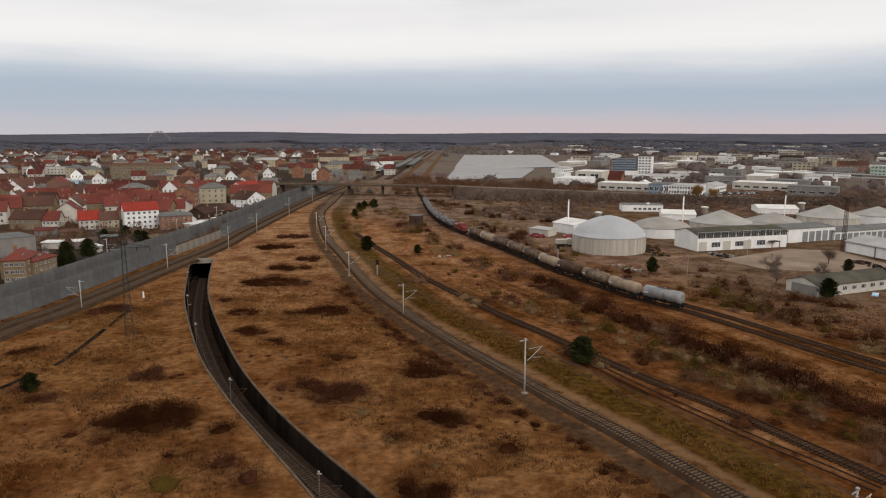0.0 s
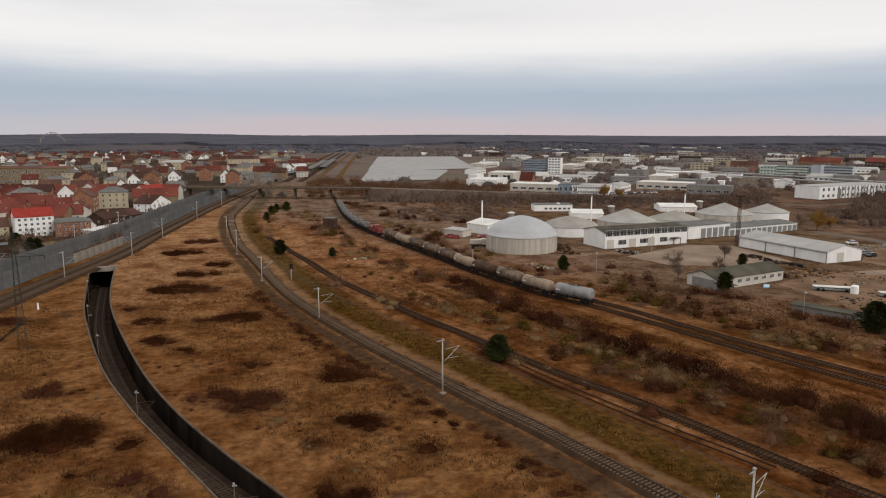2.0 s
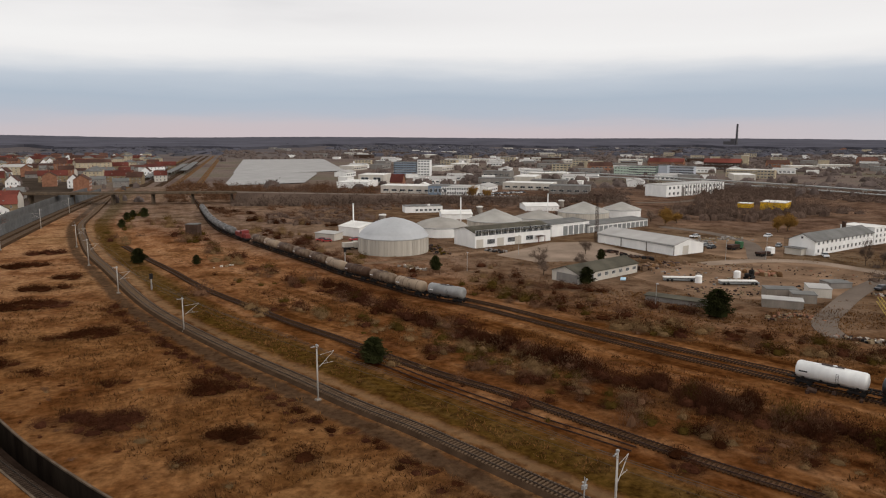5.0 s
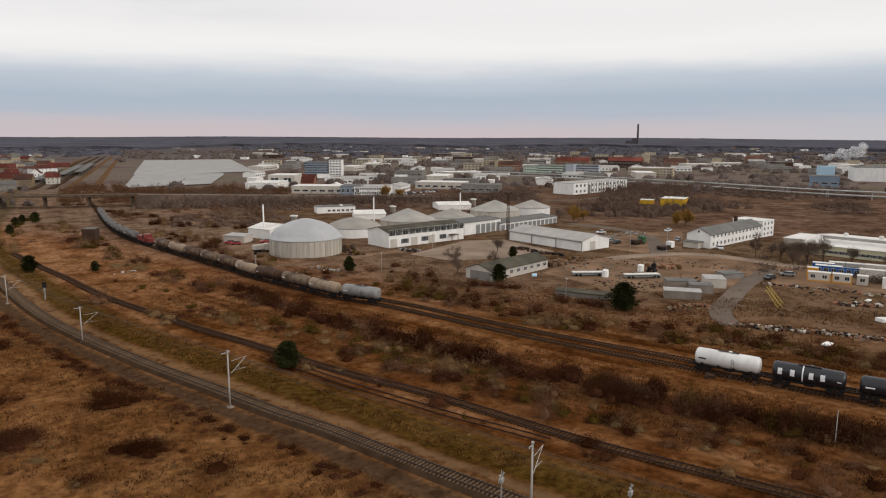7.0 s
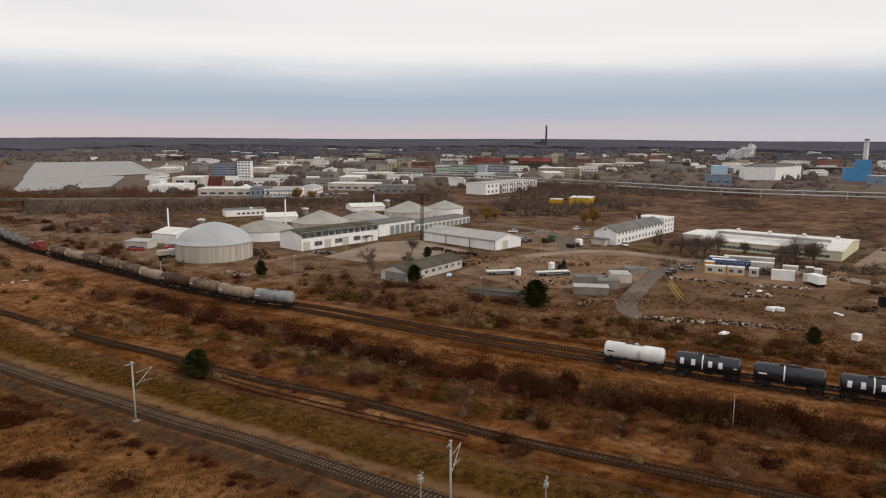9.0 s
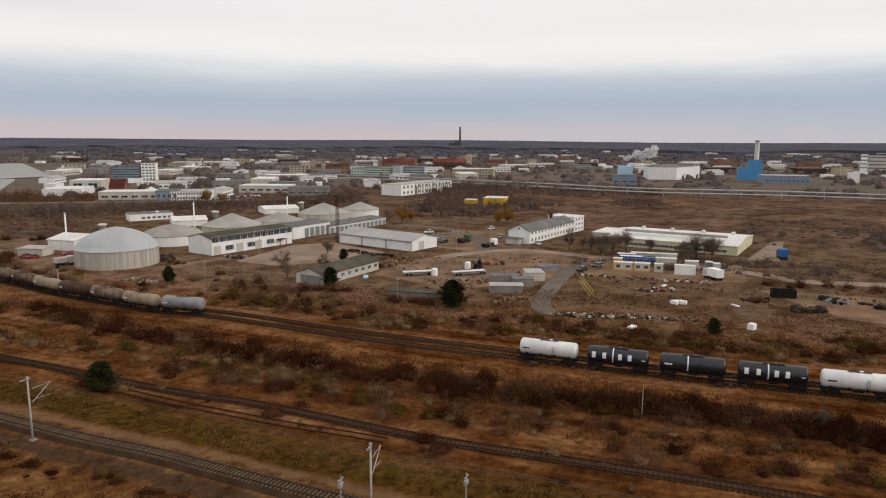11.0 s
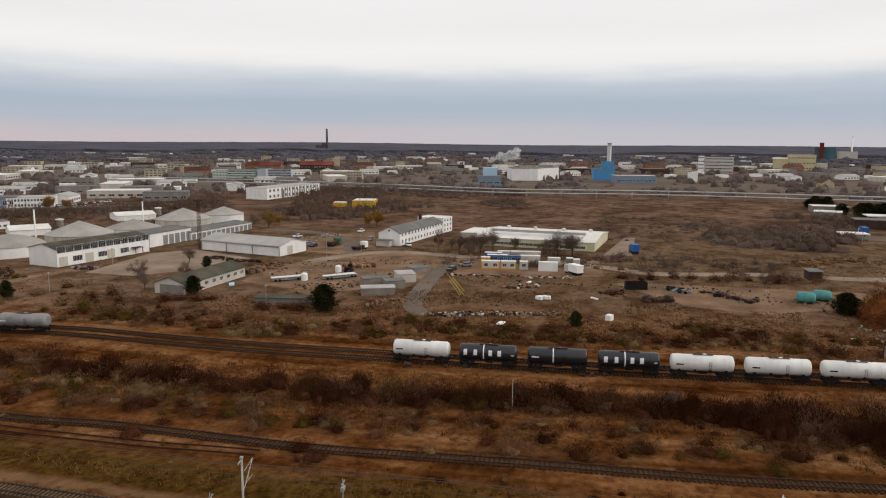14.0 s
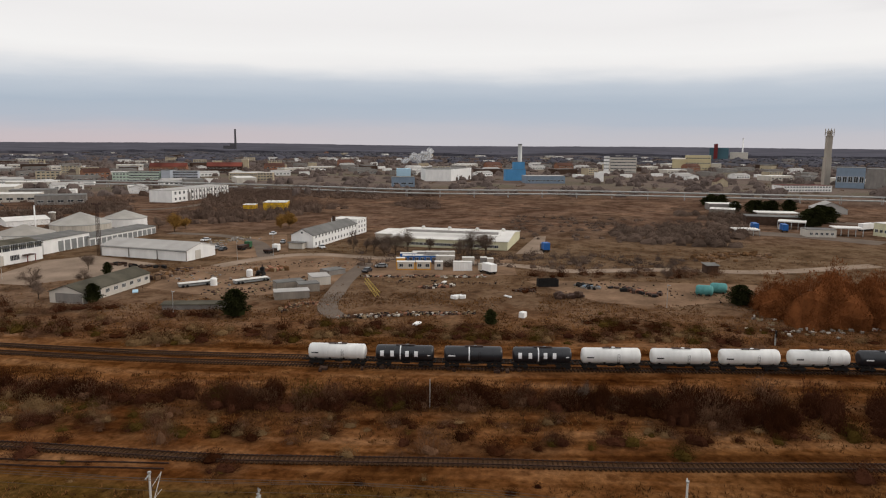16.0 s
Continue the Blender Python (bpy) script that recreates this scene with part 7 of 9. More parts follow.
for off, count in ((7.6, 150), (8.6, 60)):
    band([p - q * off for p, q in zip(track_b[::12], sides(track_b[::12])) if 60 < p.length < 190], count, 0.7, (1.4, 3.2), (0.4, 1.1), ["dogwood", "bramble", "dogwood"])
band([(15.64, 159.73), (32.68, 145), (42.95, 127.2), (53.01, 113.14), (45.3, 121.16), (60.78, 90.15)], 44, 2.6, (2, 4.2), (1.0, 2.4), ["scrub", "scrub", "mossy"])
# the russet thicket at the edge of the scrap yard
for x, y, w, h in ((183.22, 18.88, 13, 9.5), (178.38, 11.73, 15, 11), (182.91, 5.09, 15, 11), (187.44, -1.57, 16, 10.5), (190.21, 24.32, 8, 5), (200.24, 9.68, 14, 10), (195.19, -8.32, 15, 10), (202.46, 1.02, 12, 9)):
    bush(x, y, w, h, "rust")

# how far the dark ground round each bush reaches, kept on the ground sheet
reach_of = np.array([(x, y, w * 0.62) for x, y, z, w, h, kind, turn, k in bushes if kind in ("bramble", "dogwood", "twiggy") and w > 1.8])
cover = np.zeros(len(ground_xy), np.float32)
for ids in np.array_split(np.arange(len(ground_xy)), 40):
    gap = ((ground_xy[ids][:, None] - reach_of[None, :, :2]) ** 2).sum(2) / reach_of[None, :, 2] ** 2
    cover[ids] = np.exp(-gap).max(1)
ground.data.attributes.new("bush_surround", "FLOAT", "POINT").data.foreach_set("value", cover)

bushes.sort(key=lambda q: math.hypot(q[0], q[1]) - 6 * q[3])
for x, y, z, w, h, kind, turn, k in bushes[:290]:
    thing("bush", LABEL[kind], "bush", "bushes", m=pose(x, y, z, 0, 0, turn) @ Matrix.Diagonal((w / 2, w / 2, h, 1)), data=BUSH[kind][k])
for kind in BUSH:
    lots = []
    for x, y, z, w, h, kd, turn, k in bushes[290:]:
        if kd == kind:
            me = BUSH[kind][k]
            co = np.empty(len(me.vertices) * 3)
            me.vertices.foreach_get("co", co)
            full = pose(x, y, z, 0, 0, turn) @ Matrix.Diagonal((w / 2, w / 2, h, 1))
            tri = co.reshape(-1, 3, 3)
            if kind != "rust" and math.hypot(x, y) > 115:
                twigs, heart = tri[:760:2].copy(), tri[760:]
                twigs[:, :2] += (twigs[:, :2] - twigs[:, :2].mean(1, keepdims=True)) * 0.7
                tri = np.concatenate([twigs, heart])
            lots.append((tri.reshape(-1, 3) @ np.array(full.to_3x3()).T + np.array(full.translation)).reshape(-1, 3, 3))
    if lots:
        thing("scrub", LABEL[kind] + ", many together", "scrub", kind="stuff", data=tri_mesh("scrub", np.concatenate(lots), BUSH[kind][0].materials[0]))


def limb_tree(name_seed, h, twig_mat, n=5200, spread=0.5, droop=0.0, size=0.07):
    """Tapered trunk with forked limbs and a crown of fine twigs; the height is 1."""
    r = random.Random(name_seed)
    s = Shape()
    tips = []

    def grow(p, d, ln, rad, depth):
        q = p + d * ln
        s.tube(p, q, rad, 6 if depth < 2 else 3, r2=rad * 0.62, caps=False)
        if depth:
            tips.append((p, q))
        if depth == 4:
            return
        for _ in range(5 if depth == 0 else 3):
            nd = (d + Vector((r.gauss(0, spread), r.gauss(0, spread), r.uniform(-0.15, 0.4)))).normalized()
            grow(p.lerp(q, r.uniform(0.5, 1.0)), nd, ln * r.uniform(0.66, 0.95), rad * 0.58, depth + 1)

    grow(Vector((0, 0, 0)), Vector((0, 0, 1)), 0.24, 0.02, 0)
    rr = np.random.RandomState(name_seed)
    tri = []
    for _ in range(n):
        a, b = tips[r.randrange(5, len(tips))]
        p = np.array(a.lerp(b, r.random())) + rr.normal(size=3) * 0.045
        w = rr.normal(size=3) * 0.6 + np.array([0, 0, 0.5 - droop])
        w /= np.linalg.norm(w)
        sd = np.cross(w, rr.normal(size=3))
        sd /= np.linalg.norm(sd)
        ln = size * rr.uniform(0.6, 1.5)
        wd = 0.0042 if droop else 0.0023
        tri.append([p - sd * wd, p + sd * wd, p + w * ln])
    return s.mesh("trunk", BARK), tri_mesh("crown", np.array(tri), twig_mat)


TREES = {"bare": [limb_tree(i, 1, TREETWIG, 3000, 0.62) for i in (1, 2, 3)], "willow": [limb_tree(i, 1, WILLOW, 6500, 0.6, 0.7, 0.09) for i in (4, 5)]}


def tree(x, y, h, kind="bare", label="leafless tree with fine grey-brown twigs", w=1.0):
    t = thing("tree", label, "tree", "trees", m=pose(x, y, -0.05, 0, 0, veg.uniform(0, 360)) @ Matrix.Diagonal((h * w, h * w, h, 1)))
    trunk, crown = veg.choice(TREES[kind])
    part("trunk", trunk, None, t)
    part("crown", crown, None, t)
    return t


def pine_mesh(seed, n=3800):
    r = np.random.RandomState(seed)
    z = r.random(n) ** 0.8
    ang = r.uniform(0, 2 * np.pi, n)
    lay = 0.5 + 0.5 * np.cos(z * 38 + np.cos(ang * 3 + seed) * 1.4)
    rad = (0.50 * np.sqrt(np.clip(1 - z ** 1.25, 0, 1)) * np.clip(0.45 + z * 1.6, 0, 1) + 0.02) * (0.72 + 0.28 * lay) * (1 + 0.34 * np.sin(ang * 3 + z * 11 + seed)) * np.sqrt(r.uniform(0.12, 1.0, n))
    p = np.stack([rad * np.cos(ang), rad * np.sin(ang), 0.08 + 0.92 * z], 1)
    w = np.stack([np.cos(ang), np.sin(ang), r.uniform(-0.3, 0.7, n)], 1) + r.normal(size=(n, 3)) * 0.35
    w /= np.linalg.norm(w, axis=1)[:, None]
    sd = np.cross(w, r.normal(size=(n, 3)))
    sd /= np.linalg.norm(sd, axis=1)[:, None]
    heart = core(r, 0.27, 0.62)
    heart[:, :, 2] += 0.1
    return tri_mesh("crown", np.concatenate([np.stack([p - sd * 0.018, p + sd * 0.018, p + w * r.uniform(0.05, 0.1, n)[:, None]], 1), heart]), NEEDLE)


PINES = [pine_mesh(i) for i in range(3)]
PTRUNK = Shape().tube((0, 0, 0), (0, 0, 0.9), 0.025, 7, r2=0.008).mesh("trunk", BARK)


def pine(x, y, h, w=1.0, label="dark green young pine in dry grass"):
    t = thing("pine", label, "conifer", "pines", m=pose(x, y, -0.05, 0, 0, veg.uniform(0, 360)) @ Matrix.Diagonal((h * w, h * w, h, 1)))
    part("trunk", PTRUNK, None, t)
    part("crown", veg.choice(PINES), None, t)
    return t


for x, y, h, w in ((25.23, 119.9, 4.88, 1.15), (-26.96, 241.86, 5.08, 1.1), (-8.8, 234.9, 3.17, 1.0), (108.04, 128.41, 6.62, 1.25), (25.13, 120.06, 4.67, 0.9),
                   (190.3, 29.77, 5.25, 1.6), (135.85, 74.2, 3.6, 1.0), (62.6, 201.75, 4.11, 0.9), (121.41, 202.65, 3.98, 0.9), (97.29, 169.93, 5, 1.1),
                   (-66.54, 105.85, 3.0, 1.2), (-45.36, 372.03, 4, 1), (-43.93, 341.23, 4, 1), (-38.54, 383.58, 5, 1.1), (-43.9, 383.55, 4, 1), (62.84, 203.37, 4.5, 0.9)):
    pine(x, y, h, w)
for x, y, h in ((-123.6, 222.5, 6), (-117.7, 225.4, 6.5), (-115.2, 205, 4.5), (-126.1, 270.7, 5), (-131.0, 263.7, 4.5), (-118.9, 205.57, 5), (-114.96, 209.16, 4.5), (-120.44, 214.74, 4), (-112.28, 255.56, 5), (-116.79, 261.03, 4.5), (-202.05, 338.18, 8), (-241.69, 436.47, 9), (-194.91, 637.41, 10)):
    pine(x, y, h, 1.0, "dark evergreen in a town garden")
for x, y, h, w in ((200.19, 277.56, 10.52, 0.95), (211, 283.66, 8, 0.9), (240.69, 244.27, 9.81, 1.0), (233.93, 242.9, 9, 0.9), (162.54, 438.78, 11, 1.0), (172.29, 438.84, 10, 1.0)):
    tree(x, y, h, "willow", "golden-twigged willow with drooping branches", w)
for x, y, h, w in ((204.03, 152.23, 13, 1.1), (208.88, 150.01, 12, 1.1), (198.5, 153.28, 8, 1.0), (216.99, 145.69, 9, 0.8), (217.09, 126.9, 13, 1.2), (223.56, 124.55, 13, 1.1), (215.28, 129.46, 9, 1.0), (219.73, 134.65, 8, 0.8),
                   (202.68, 161.4, 9, 1.2), (206.22, 159.54, 10, 1.2), (204.99, 166.93, 7, 1.1), (91.57, 185.3, 8, 1.0), (108.13, 192.61, 7, 0.9), (122.97, 216.05, 8, 0.9), (97.85, 201.97, 8, 1.0), (202.24, 292.42, 8, 1.1),
                   (209.89, 53.97, 8, 0.6), (199.1, 168.59, 12, 0.5), (101.27, 38.03, 4.5, 0.7), (-313.37, 739.6, 18, 0.8), (-118.39, 193.94, 12, 0.7)):
    tree(x, y, h, "bare", w=w)

# -- woods and thickets too many to count


def clumps(spots, per, m, name, label, rs_seed, leaf=(0.2, 0.05), hearts=1, solid=(0.5, 0.36)):
    """Spots are rows of x, y, width, height. One mesh of ragged twig clumps."""
    r = np.random.RandomState(rs_seed)
    shapes = [np.concatenate([fan(r, per, i * 1.3, leaf[0], leaf[1], 0.5, 0.15), core(r, *solid) if hearts else core(r, 0.9, 0.8, 6, 2)]) for i in range(6)]
    out = []
    for i, (x, y, w, h) in enumerate(spots):
        a = r.uniform(0, 2 * np.pi)
        t = shapes[i % 6].reshape(-1, 3)
        c, s = math.cos(a), math.sin(a)
        q = np.stack([(t[:, 0] * c - t[:, 1] * s) * w / 2 + x, (t[:, 0] * s + t[:, 1] * c) * w / 2 + y, t[:, 2] * h + (ground_height(x, y) if math.hypot(x, y) > 1800 else 0) - 0.1], 1)
        out.append(q.reshape(-1, 3, 3))
    return thing(name, label, "wood", kind="stuff", data=tri_mesh(name, np.concatenate(out), m))


def sector(n, a0, a1, d0, d1, w, h, keep_off=12.0, seed=1, gaps=0.0):
    r = random.Random(seed)
    out = []
    tries = 0
    while len(out) < n and tries < n * 5:
        tries += 1
        a = radians(r.uniform(a0, a1))
        d = math.sqrt(r.uniform(d0 * d0, d1 * d1))
        x, y = d * math.sin(a), d * math.cos(a)
        if 0.3 < math.degrees(a) < 12 and 590 < d < 1330:
            continue
        if gaps and noise.noise((x * 0.012, y * 0.012, 5.0 + seed)) < gaps:
            continue
        if any(abs(x - u.x) < keep_off and abs(y - u.y) < keep_off for u in plants if abs(u.y - y) < keep_off):
            continue
        if d < 700 and (round(x / 3), round(y / 3)) in LEVEL_GRID:
            continue
        out.append((x, y, r.uniform(*w), r.uniform(*h)))
    return out


clumps(sector(800, 3.5, 33, 330, 580, (4, 9), (1.8, 4.8), 20, 2, -0.15), 130, WOODTWIG, "thicket", "brown leafless thickets on the waste ground behind the works", 3, (0.15, 0.02))
clumps(sector(200, 3.5, 32, 345, 560, (4, 9), (1.5, 3.5), 26, 12, 0.0), 119, TWIG, "thicket", "dark bramble thickets on the waste ground", 13)
clumps(sector(430, 30, 47, 372, 600, (6, 12), (4.0, 9.0), 18, 4, -0.05), 190, WOODTWIG, "woodland", "leafless wood around the yellow store", 5, (0.15, 0.016), 1, (0.5, 0.45))
clumps(sector(300, 43, 57, 440, 600, (6, 13), (2.5, 6.5), 16, 36, -0.05), 120, WOODTWIG, "thicket", "soft brown thickets along the pipe bridge", 37, (0.13, 0.028))
clumps(sector(125, 71.5, 81, 300, 450, (7, 13), (3.5, 7.0), 8, 51, -0.25), 170, THICKET, "thicket", "soft leafless birch thicket on the heath", 38, (0.15, 0.014), 1, (0.55, 0.5))
clumps(sector(150, 43, 88, 330, 640, (5, 12), (0.4, 1.0), 14, 6, 0.1), 60, HEATHER, "heath", "russet-brown heath on the open plain", 7, (0.13, 0.03), 1, (0.8, 0.5))
clumps(sector(150, 62, 78, 300, 400, (3, 7), (1.4, 3.6), 16, 8, 0.0), 130, THICKET, "thicket", "dense leafless thicket beside the depot", 9, (0.14, 0.022))
clumps(sector(170, 50, 78, 228, 262, (2.5, 5), (1.2, 3.0), 6, 18, -0.25), 100, THICKET, "hedge", "ragged hedge along the scrap yard road", 19)
clumps([(-168 + 58 * veg.random(), 192 + 96 * veg.random(), veg.uniform(3, 6.5), veg.uniform(2, 5.5)) for _ in range(120)], 150, FARTWIG, "garden_scrub", "leafless garden trees and hedges behind the barrier", 29, (0.17, 0.02), 1, (0.5, 0.42))
clumps(sector(260, -34, -17, 285, 360, (3, 7), (2.0, 5.0), 4, 22, -0.3), 100, TWIG, "garden_scrub", "leafless gardens behind the noise barrier", 27)
clumps([(p.x + veg.uniform(-3, 3), p.y + veg.uniform(-3, 3), veg.uniform(5, 9), veg.uniform(3.5, 7)) for p in RAMP], 70, THICKET, "ramp_scrub", "leafless trees along the road ramp", 28)
clumps(sector(1200, -34, -6, 350, 1900, (4, 9), (3.5, 8.0), 3, 10, -0.05), 50, FARTWIG, "garden_trees", "leafless trees among the town roofs", 11, (0.22, 0.06), 1, (0.7, 0.6))
clumps(sector(300, -4, 12, 470, 640, (5, 10), (2.5, 6), 6, 14, 0.0), 104, TWIG, "thicket", "leafless scrub along the road ramp", 15)
clumps(sector(3000, 0, 92, 560, 2100, (7, 16), (4.0, 8.5), 11, 16, -0.12), 34, FARTWIG, "woodland", "leafless woods between the distant works", 17, (0.22, 0.07), 1, (0.85, 0.75))
clumps(sector(500, 5, 92, 560, 1500, (6, 14), (1.5, 3.0), 16, 20, 0.0), 46, HEATHER, "heath", "brown waste ground between the distant works", 21)
far = []
for i in range(2600):
    a = radians(veg.uniform(-38, 95))
    d = math.sqrt(veg.uniform(1500 ** 2, 2900 ** 2))
    x, y = d * math.sin(a), d * math.cos(a)
    if noise.noise((x * 0.0022, y * 0.0022, 1.0)) < -0.05:
        continue
    far.append((x, y, veg.uniform(25, 60), veg.uniform(7, 11)))
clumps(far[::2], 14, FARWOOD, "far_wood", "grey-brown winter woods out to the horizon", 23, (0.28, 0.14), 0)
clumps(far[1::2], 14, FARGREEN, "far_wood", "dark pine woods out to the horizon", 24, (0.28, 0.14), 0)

canopy = Shape()
NA, NR = 620, 64
for j in range(NR):
    for i in range(NA):
        a = radians(-42 + 146 * i / (NA - 1))
        r0 = 2650 + 420 * noise.noise((a * 7, 0.5, 2.0)) + 160 * noise.noise((a * 31, 1.5, 2.0))
        d = r0 + (4760 - r0) * (max(0, j - 1) / (NR - 2)) ** 1.1
        x, y = d * math.sin(a), d * math.cos(a)
        tall = 9 + 2.2 * noise.noise((x * 0.006, y * 0.006, 4.0)) + 1.8 * noise.noise((x * 0.03, y * 0.03, 6.0))
        canopy.v.append((x, y, ground_height(x, y) + (tall if j else -1)))
for j in range(NR - 1):
    for i in range(NA - 1):
        k = j * NA + i
        canopy.f.append((k, k + 1, k + NA + 1, k + NA))
        canopy.m.append(0)
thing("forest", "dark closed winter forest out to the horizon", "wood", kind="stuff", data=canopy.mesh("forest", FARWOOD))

# -- dry grass tufts
blocked = set(LEVEL_GRID)
for p in tr_mid:
    for i in range(-2, 3):
        for j in range(-2, 3):
            blocked.add((round(p.x / 3) + i, round(p.y / 3) + j))
tuft = np.random.RandomState(31)
rows_t = []
N = 64000
aa = np.radians(tuft.uniform(-35, 92, N))
dd = np.where(np.arange(N) < 54000, np.sqrt(tuft.uniform(62 ** 2, 190 ** 2, N)), np.sqrt(tuft.uniform(190 ** 2, 290 ** 2, N)))


def inside(poly, x, y):
    hit = False
    for (ax, ay), (bx, by) in zip(poly, poly[1:] + poly[:1]):
        if (ay > y) != (by > y) and x < (bx - ax) * (y - ay) / (by - ay) + ax:
            hit = not hit
    return hit


for a, d in zip(aa, dd):
    x, y = d * math.sin(a), d * math.cos(a)
    if (round(x / 3), round(y / 3)) in blocked or noise.noise((x * 0.07, y * 0.07, 9.0)) < -0.18:
        continue
    if d > 185 and any(inside(poly, x, y) for poly in YARDS):
        continue
    rows_t.append((x, y, ground_height(x, y)))
rows_t = np.array(rows_t)
n = len(rows_t)
K = 4
base = np.repeat(rows_t, K, 0)
m_ = len(base)
off = tuft.normal(size=(m_, 2)) * 0.22
base[:, :2] += off
lean = np.stack([off[:, 0] * 1.1 + tuft.normal(size=m_) * 0.1, off[:, 1] * 1.1 + tuft.normal(size=m_) * 0.1, tuft.uniform(0.22, 0.6, m_)], 1)
th = tuft.uniform(0, np.pi, m_)
sd = np.stack([np.cos(th), np.sin(th), 0 * th], 1) * tuft.uniform(0.05, 0.11, m_)[:, None]
base[:, 2] -= 0.06
tri = np.stack([base - sd, base + sd, base + lean], 1)
pick = np.repeat(tuft.random_sample(n) < 0.3, K)
thing("dry_grass", "rank dry straw-coloured grass tufts", "grass", kind="stuff", data=tri_mesh("dry_grass", tri[~pick], STRAWMAT))
thing("dead_herbs", "dark brown tufts of dead herbs", "herbs", kind="stuff", data=tri_mesh("dead_herbs", tri[pick], HERB))

# ---------------------------------------------------------------- overhead line


def catenary_mast(x, y, h, yaw, label="pale catenary mast with a slanting bracket arm beside the track", base=0.0, reach=3.3, r=0.145):
    """The bracket reaches along local +x."""
    m = thing("catenary_mast", label, "catenary mast", "catenary masts", m=pose(x, y, base, 0, 0, yaw))
    part("foundation", Shape().box(-0.4, -0.4, -0.3, 0.4, 0.4, 0.25, cut=0.05), CONCRETE, m)
    part("pole", Shape().tube((0, 0, 0.2), (0, 0, h), r, 10, r2=r * 0.7), POLE if r > 0.1 else COPING, m, smooth=True)
    part("crosshead", Shape().box(-1.1 if r > 0.1 else -0.2, -0.06, h - 0.28, 0.35, 0.06, h - 0.16).box(-r, -0.15, h - 0.1, r, 0.15, h + 0.08), GALV, m)
    arm = Shape().tube((0.1, 0, h - 3.9), (reach, 0, h - 1.6), 0.045, 6).tube((0.1, 0, h - 1.8), (reach, 0, h - 1.6), 0.035, 6).tube((0.9, 0, h - 3.3), (reach - 0.2, 0, h - 3.4), 0.03, 6).tube((1.7, 0, h - 2.65), (2.0, 0, h - 3.35), 0.02, 5)
    br_ = part("bracket", arm, POLE if r > 0.1 else DARKSLEEPER, m, "slanting pale bracket arm")
    for z in (h - 3.9, h - 1.8):
        part("insulator", Shape().tube((0.12, 0, z), (0.5, 0, z + (0.22 if z < h - 3 else 0.02)), 0.09, 8), RUST, br_)
    return m


def facing(path, x, y):
    """Yaw of the bracket that reaches from a mast towards its track."""
    p = min(path, key=lambda q: (q.x - x) ** 2 + (q.y - y) ** 2)
    return math.degrees(math.atan2(p.y - y, p.x - x))


for x, y, h in ((13.01, 104.75, 9.07), (-9.01, 152.45, 7.38), (-27.31, 196.56, 7.18), (-41.84, 243.02, 8.56), (-52.77, 285.68, 8.5), (37.92, 58.48, 9.0), (65.28, 13.74, 9.0)):
    catenary_mast(x, y, h, facing(track_b, x, y))
for x, y, h in ((-85.16, 157.92, 6.95), (-83.71, 205.67, 8.0), (-77.32, 245.36, 8.0), (-77.82, 285.59, 8.0), (-78.68, 350.76, 8.5), (-78.92, 415.47, 8.5)):
    catenary_mast(x, y, h, facing(track_a, x, y))
for x, y in ((-103.45, 209.19), (-100.59, 258.31), (-100.05, 303.16), (-97.96, 355.72)):
    catenary_mast(x, y, 9.0, facing(track_a2, x, y), "pale catenary mast behind the noise barrier")
for x, y in ((-14.76, 73.23), (-34.45, 103.24), (-50.54, 133.25), (-60.65, 157.97), (-71.06, 187.96)):
    k = min(range(N_TR), key=lambda i: (tr_left[i].x - x) ** 2 + (tr_left[i].y - y) ** 2)
    p, q = tr_left[k], left_of_mid[k]
    yaw = math.degrees(math.atan2(-q.y, -q.x))
    catenary_mast(p.x - q.x * 0.5, p.y - q.y * 0.5, 3.3 - depths[k], yaw, "slim catenary mast at the foot of the cutting wall", depths[k], 2.6, 0.09)


def wires(path, z, label):
    w_ = thing("overhead_wire", label, "overhead wire", "overhead wires")
    thin = path[::5]
    for off, zz in ((0.0, z), (0.0, z + 1.25)):
        hs = [0.35 * math.cos(2 * math.pi * i * 3.0 / 52) if zz > z else 0.0 for i in range(len(thin))]
        part("wire", sweep(thin, [(off + 0.018, zz), (off, zz + 0.03), (off - 0.018, zz)], hs), WIRE, w_)


wires([p for p in track_b if p.y < 420], 5.9, "thin overhead contact wire above the curving track")
wires([p for p in track_a if p.y < 420], 5.9, "thin overhead contact wire above the main line")
feeder = thing("feeder_line", "thin feeder wires along the mast heads", "overhead wire")
for dz in (0.0, -0.25):
    part("wire", sweep([p - q * 3.2 for p, q in zip(track_b[::10], sides(track_b[::10])) if p.y < 300], [(0.02, 8.9 + dz), (0, 8.94 + dz), (-0.02, 8.9 + dz)]), WIRE, feeder)

# -- lattice pylon in the meadow
PX, PY, PH = -63.81, 135.56, 23.05
py = thing("lattice_pylon", "slim green lattice pylon with cross-arms", "pylon", m=pose(PX, PY, 0, 0, 0, 15))
lat = Shape()
for sx, sy in ((-1, -1), (1, -1), (1, 1), (-1, 1)):
    lat.tube((sx * 0.75, sy * 0.75, 0), (sx * 0.18, sy * 0.18, PH), 0.05, 4)
n = 14
for i in range(n):
    z0, z1 = PH * i / n, PH * (i + 1) / n
    w0, w1 = 0.75 - 0.57 * i / n, 0.75 - 0.57 * (i + 1) / n
    for (ax, ay), (bx, by) in (((-1, -1), (1, -1)), ((1, -1), (1, 1)), ((1, 1), (-1, 1)), ((-1, 1), (-1, -1))):
        lat.tube((ax * w0, ay * w0, z0), (bx * w1, by * w1, z1), 0.028, 4)
part("mast", lat, LATTICE, py)
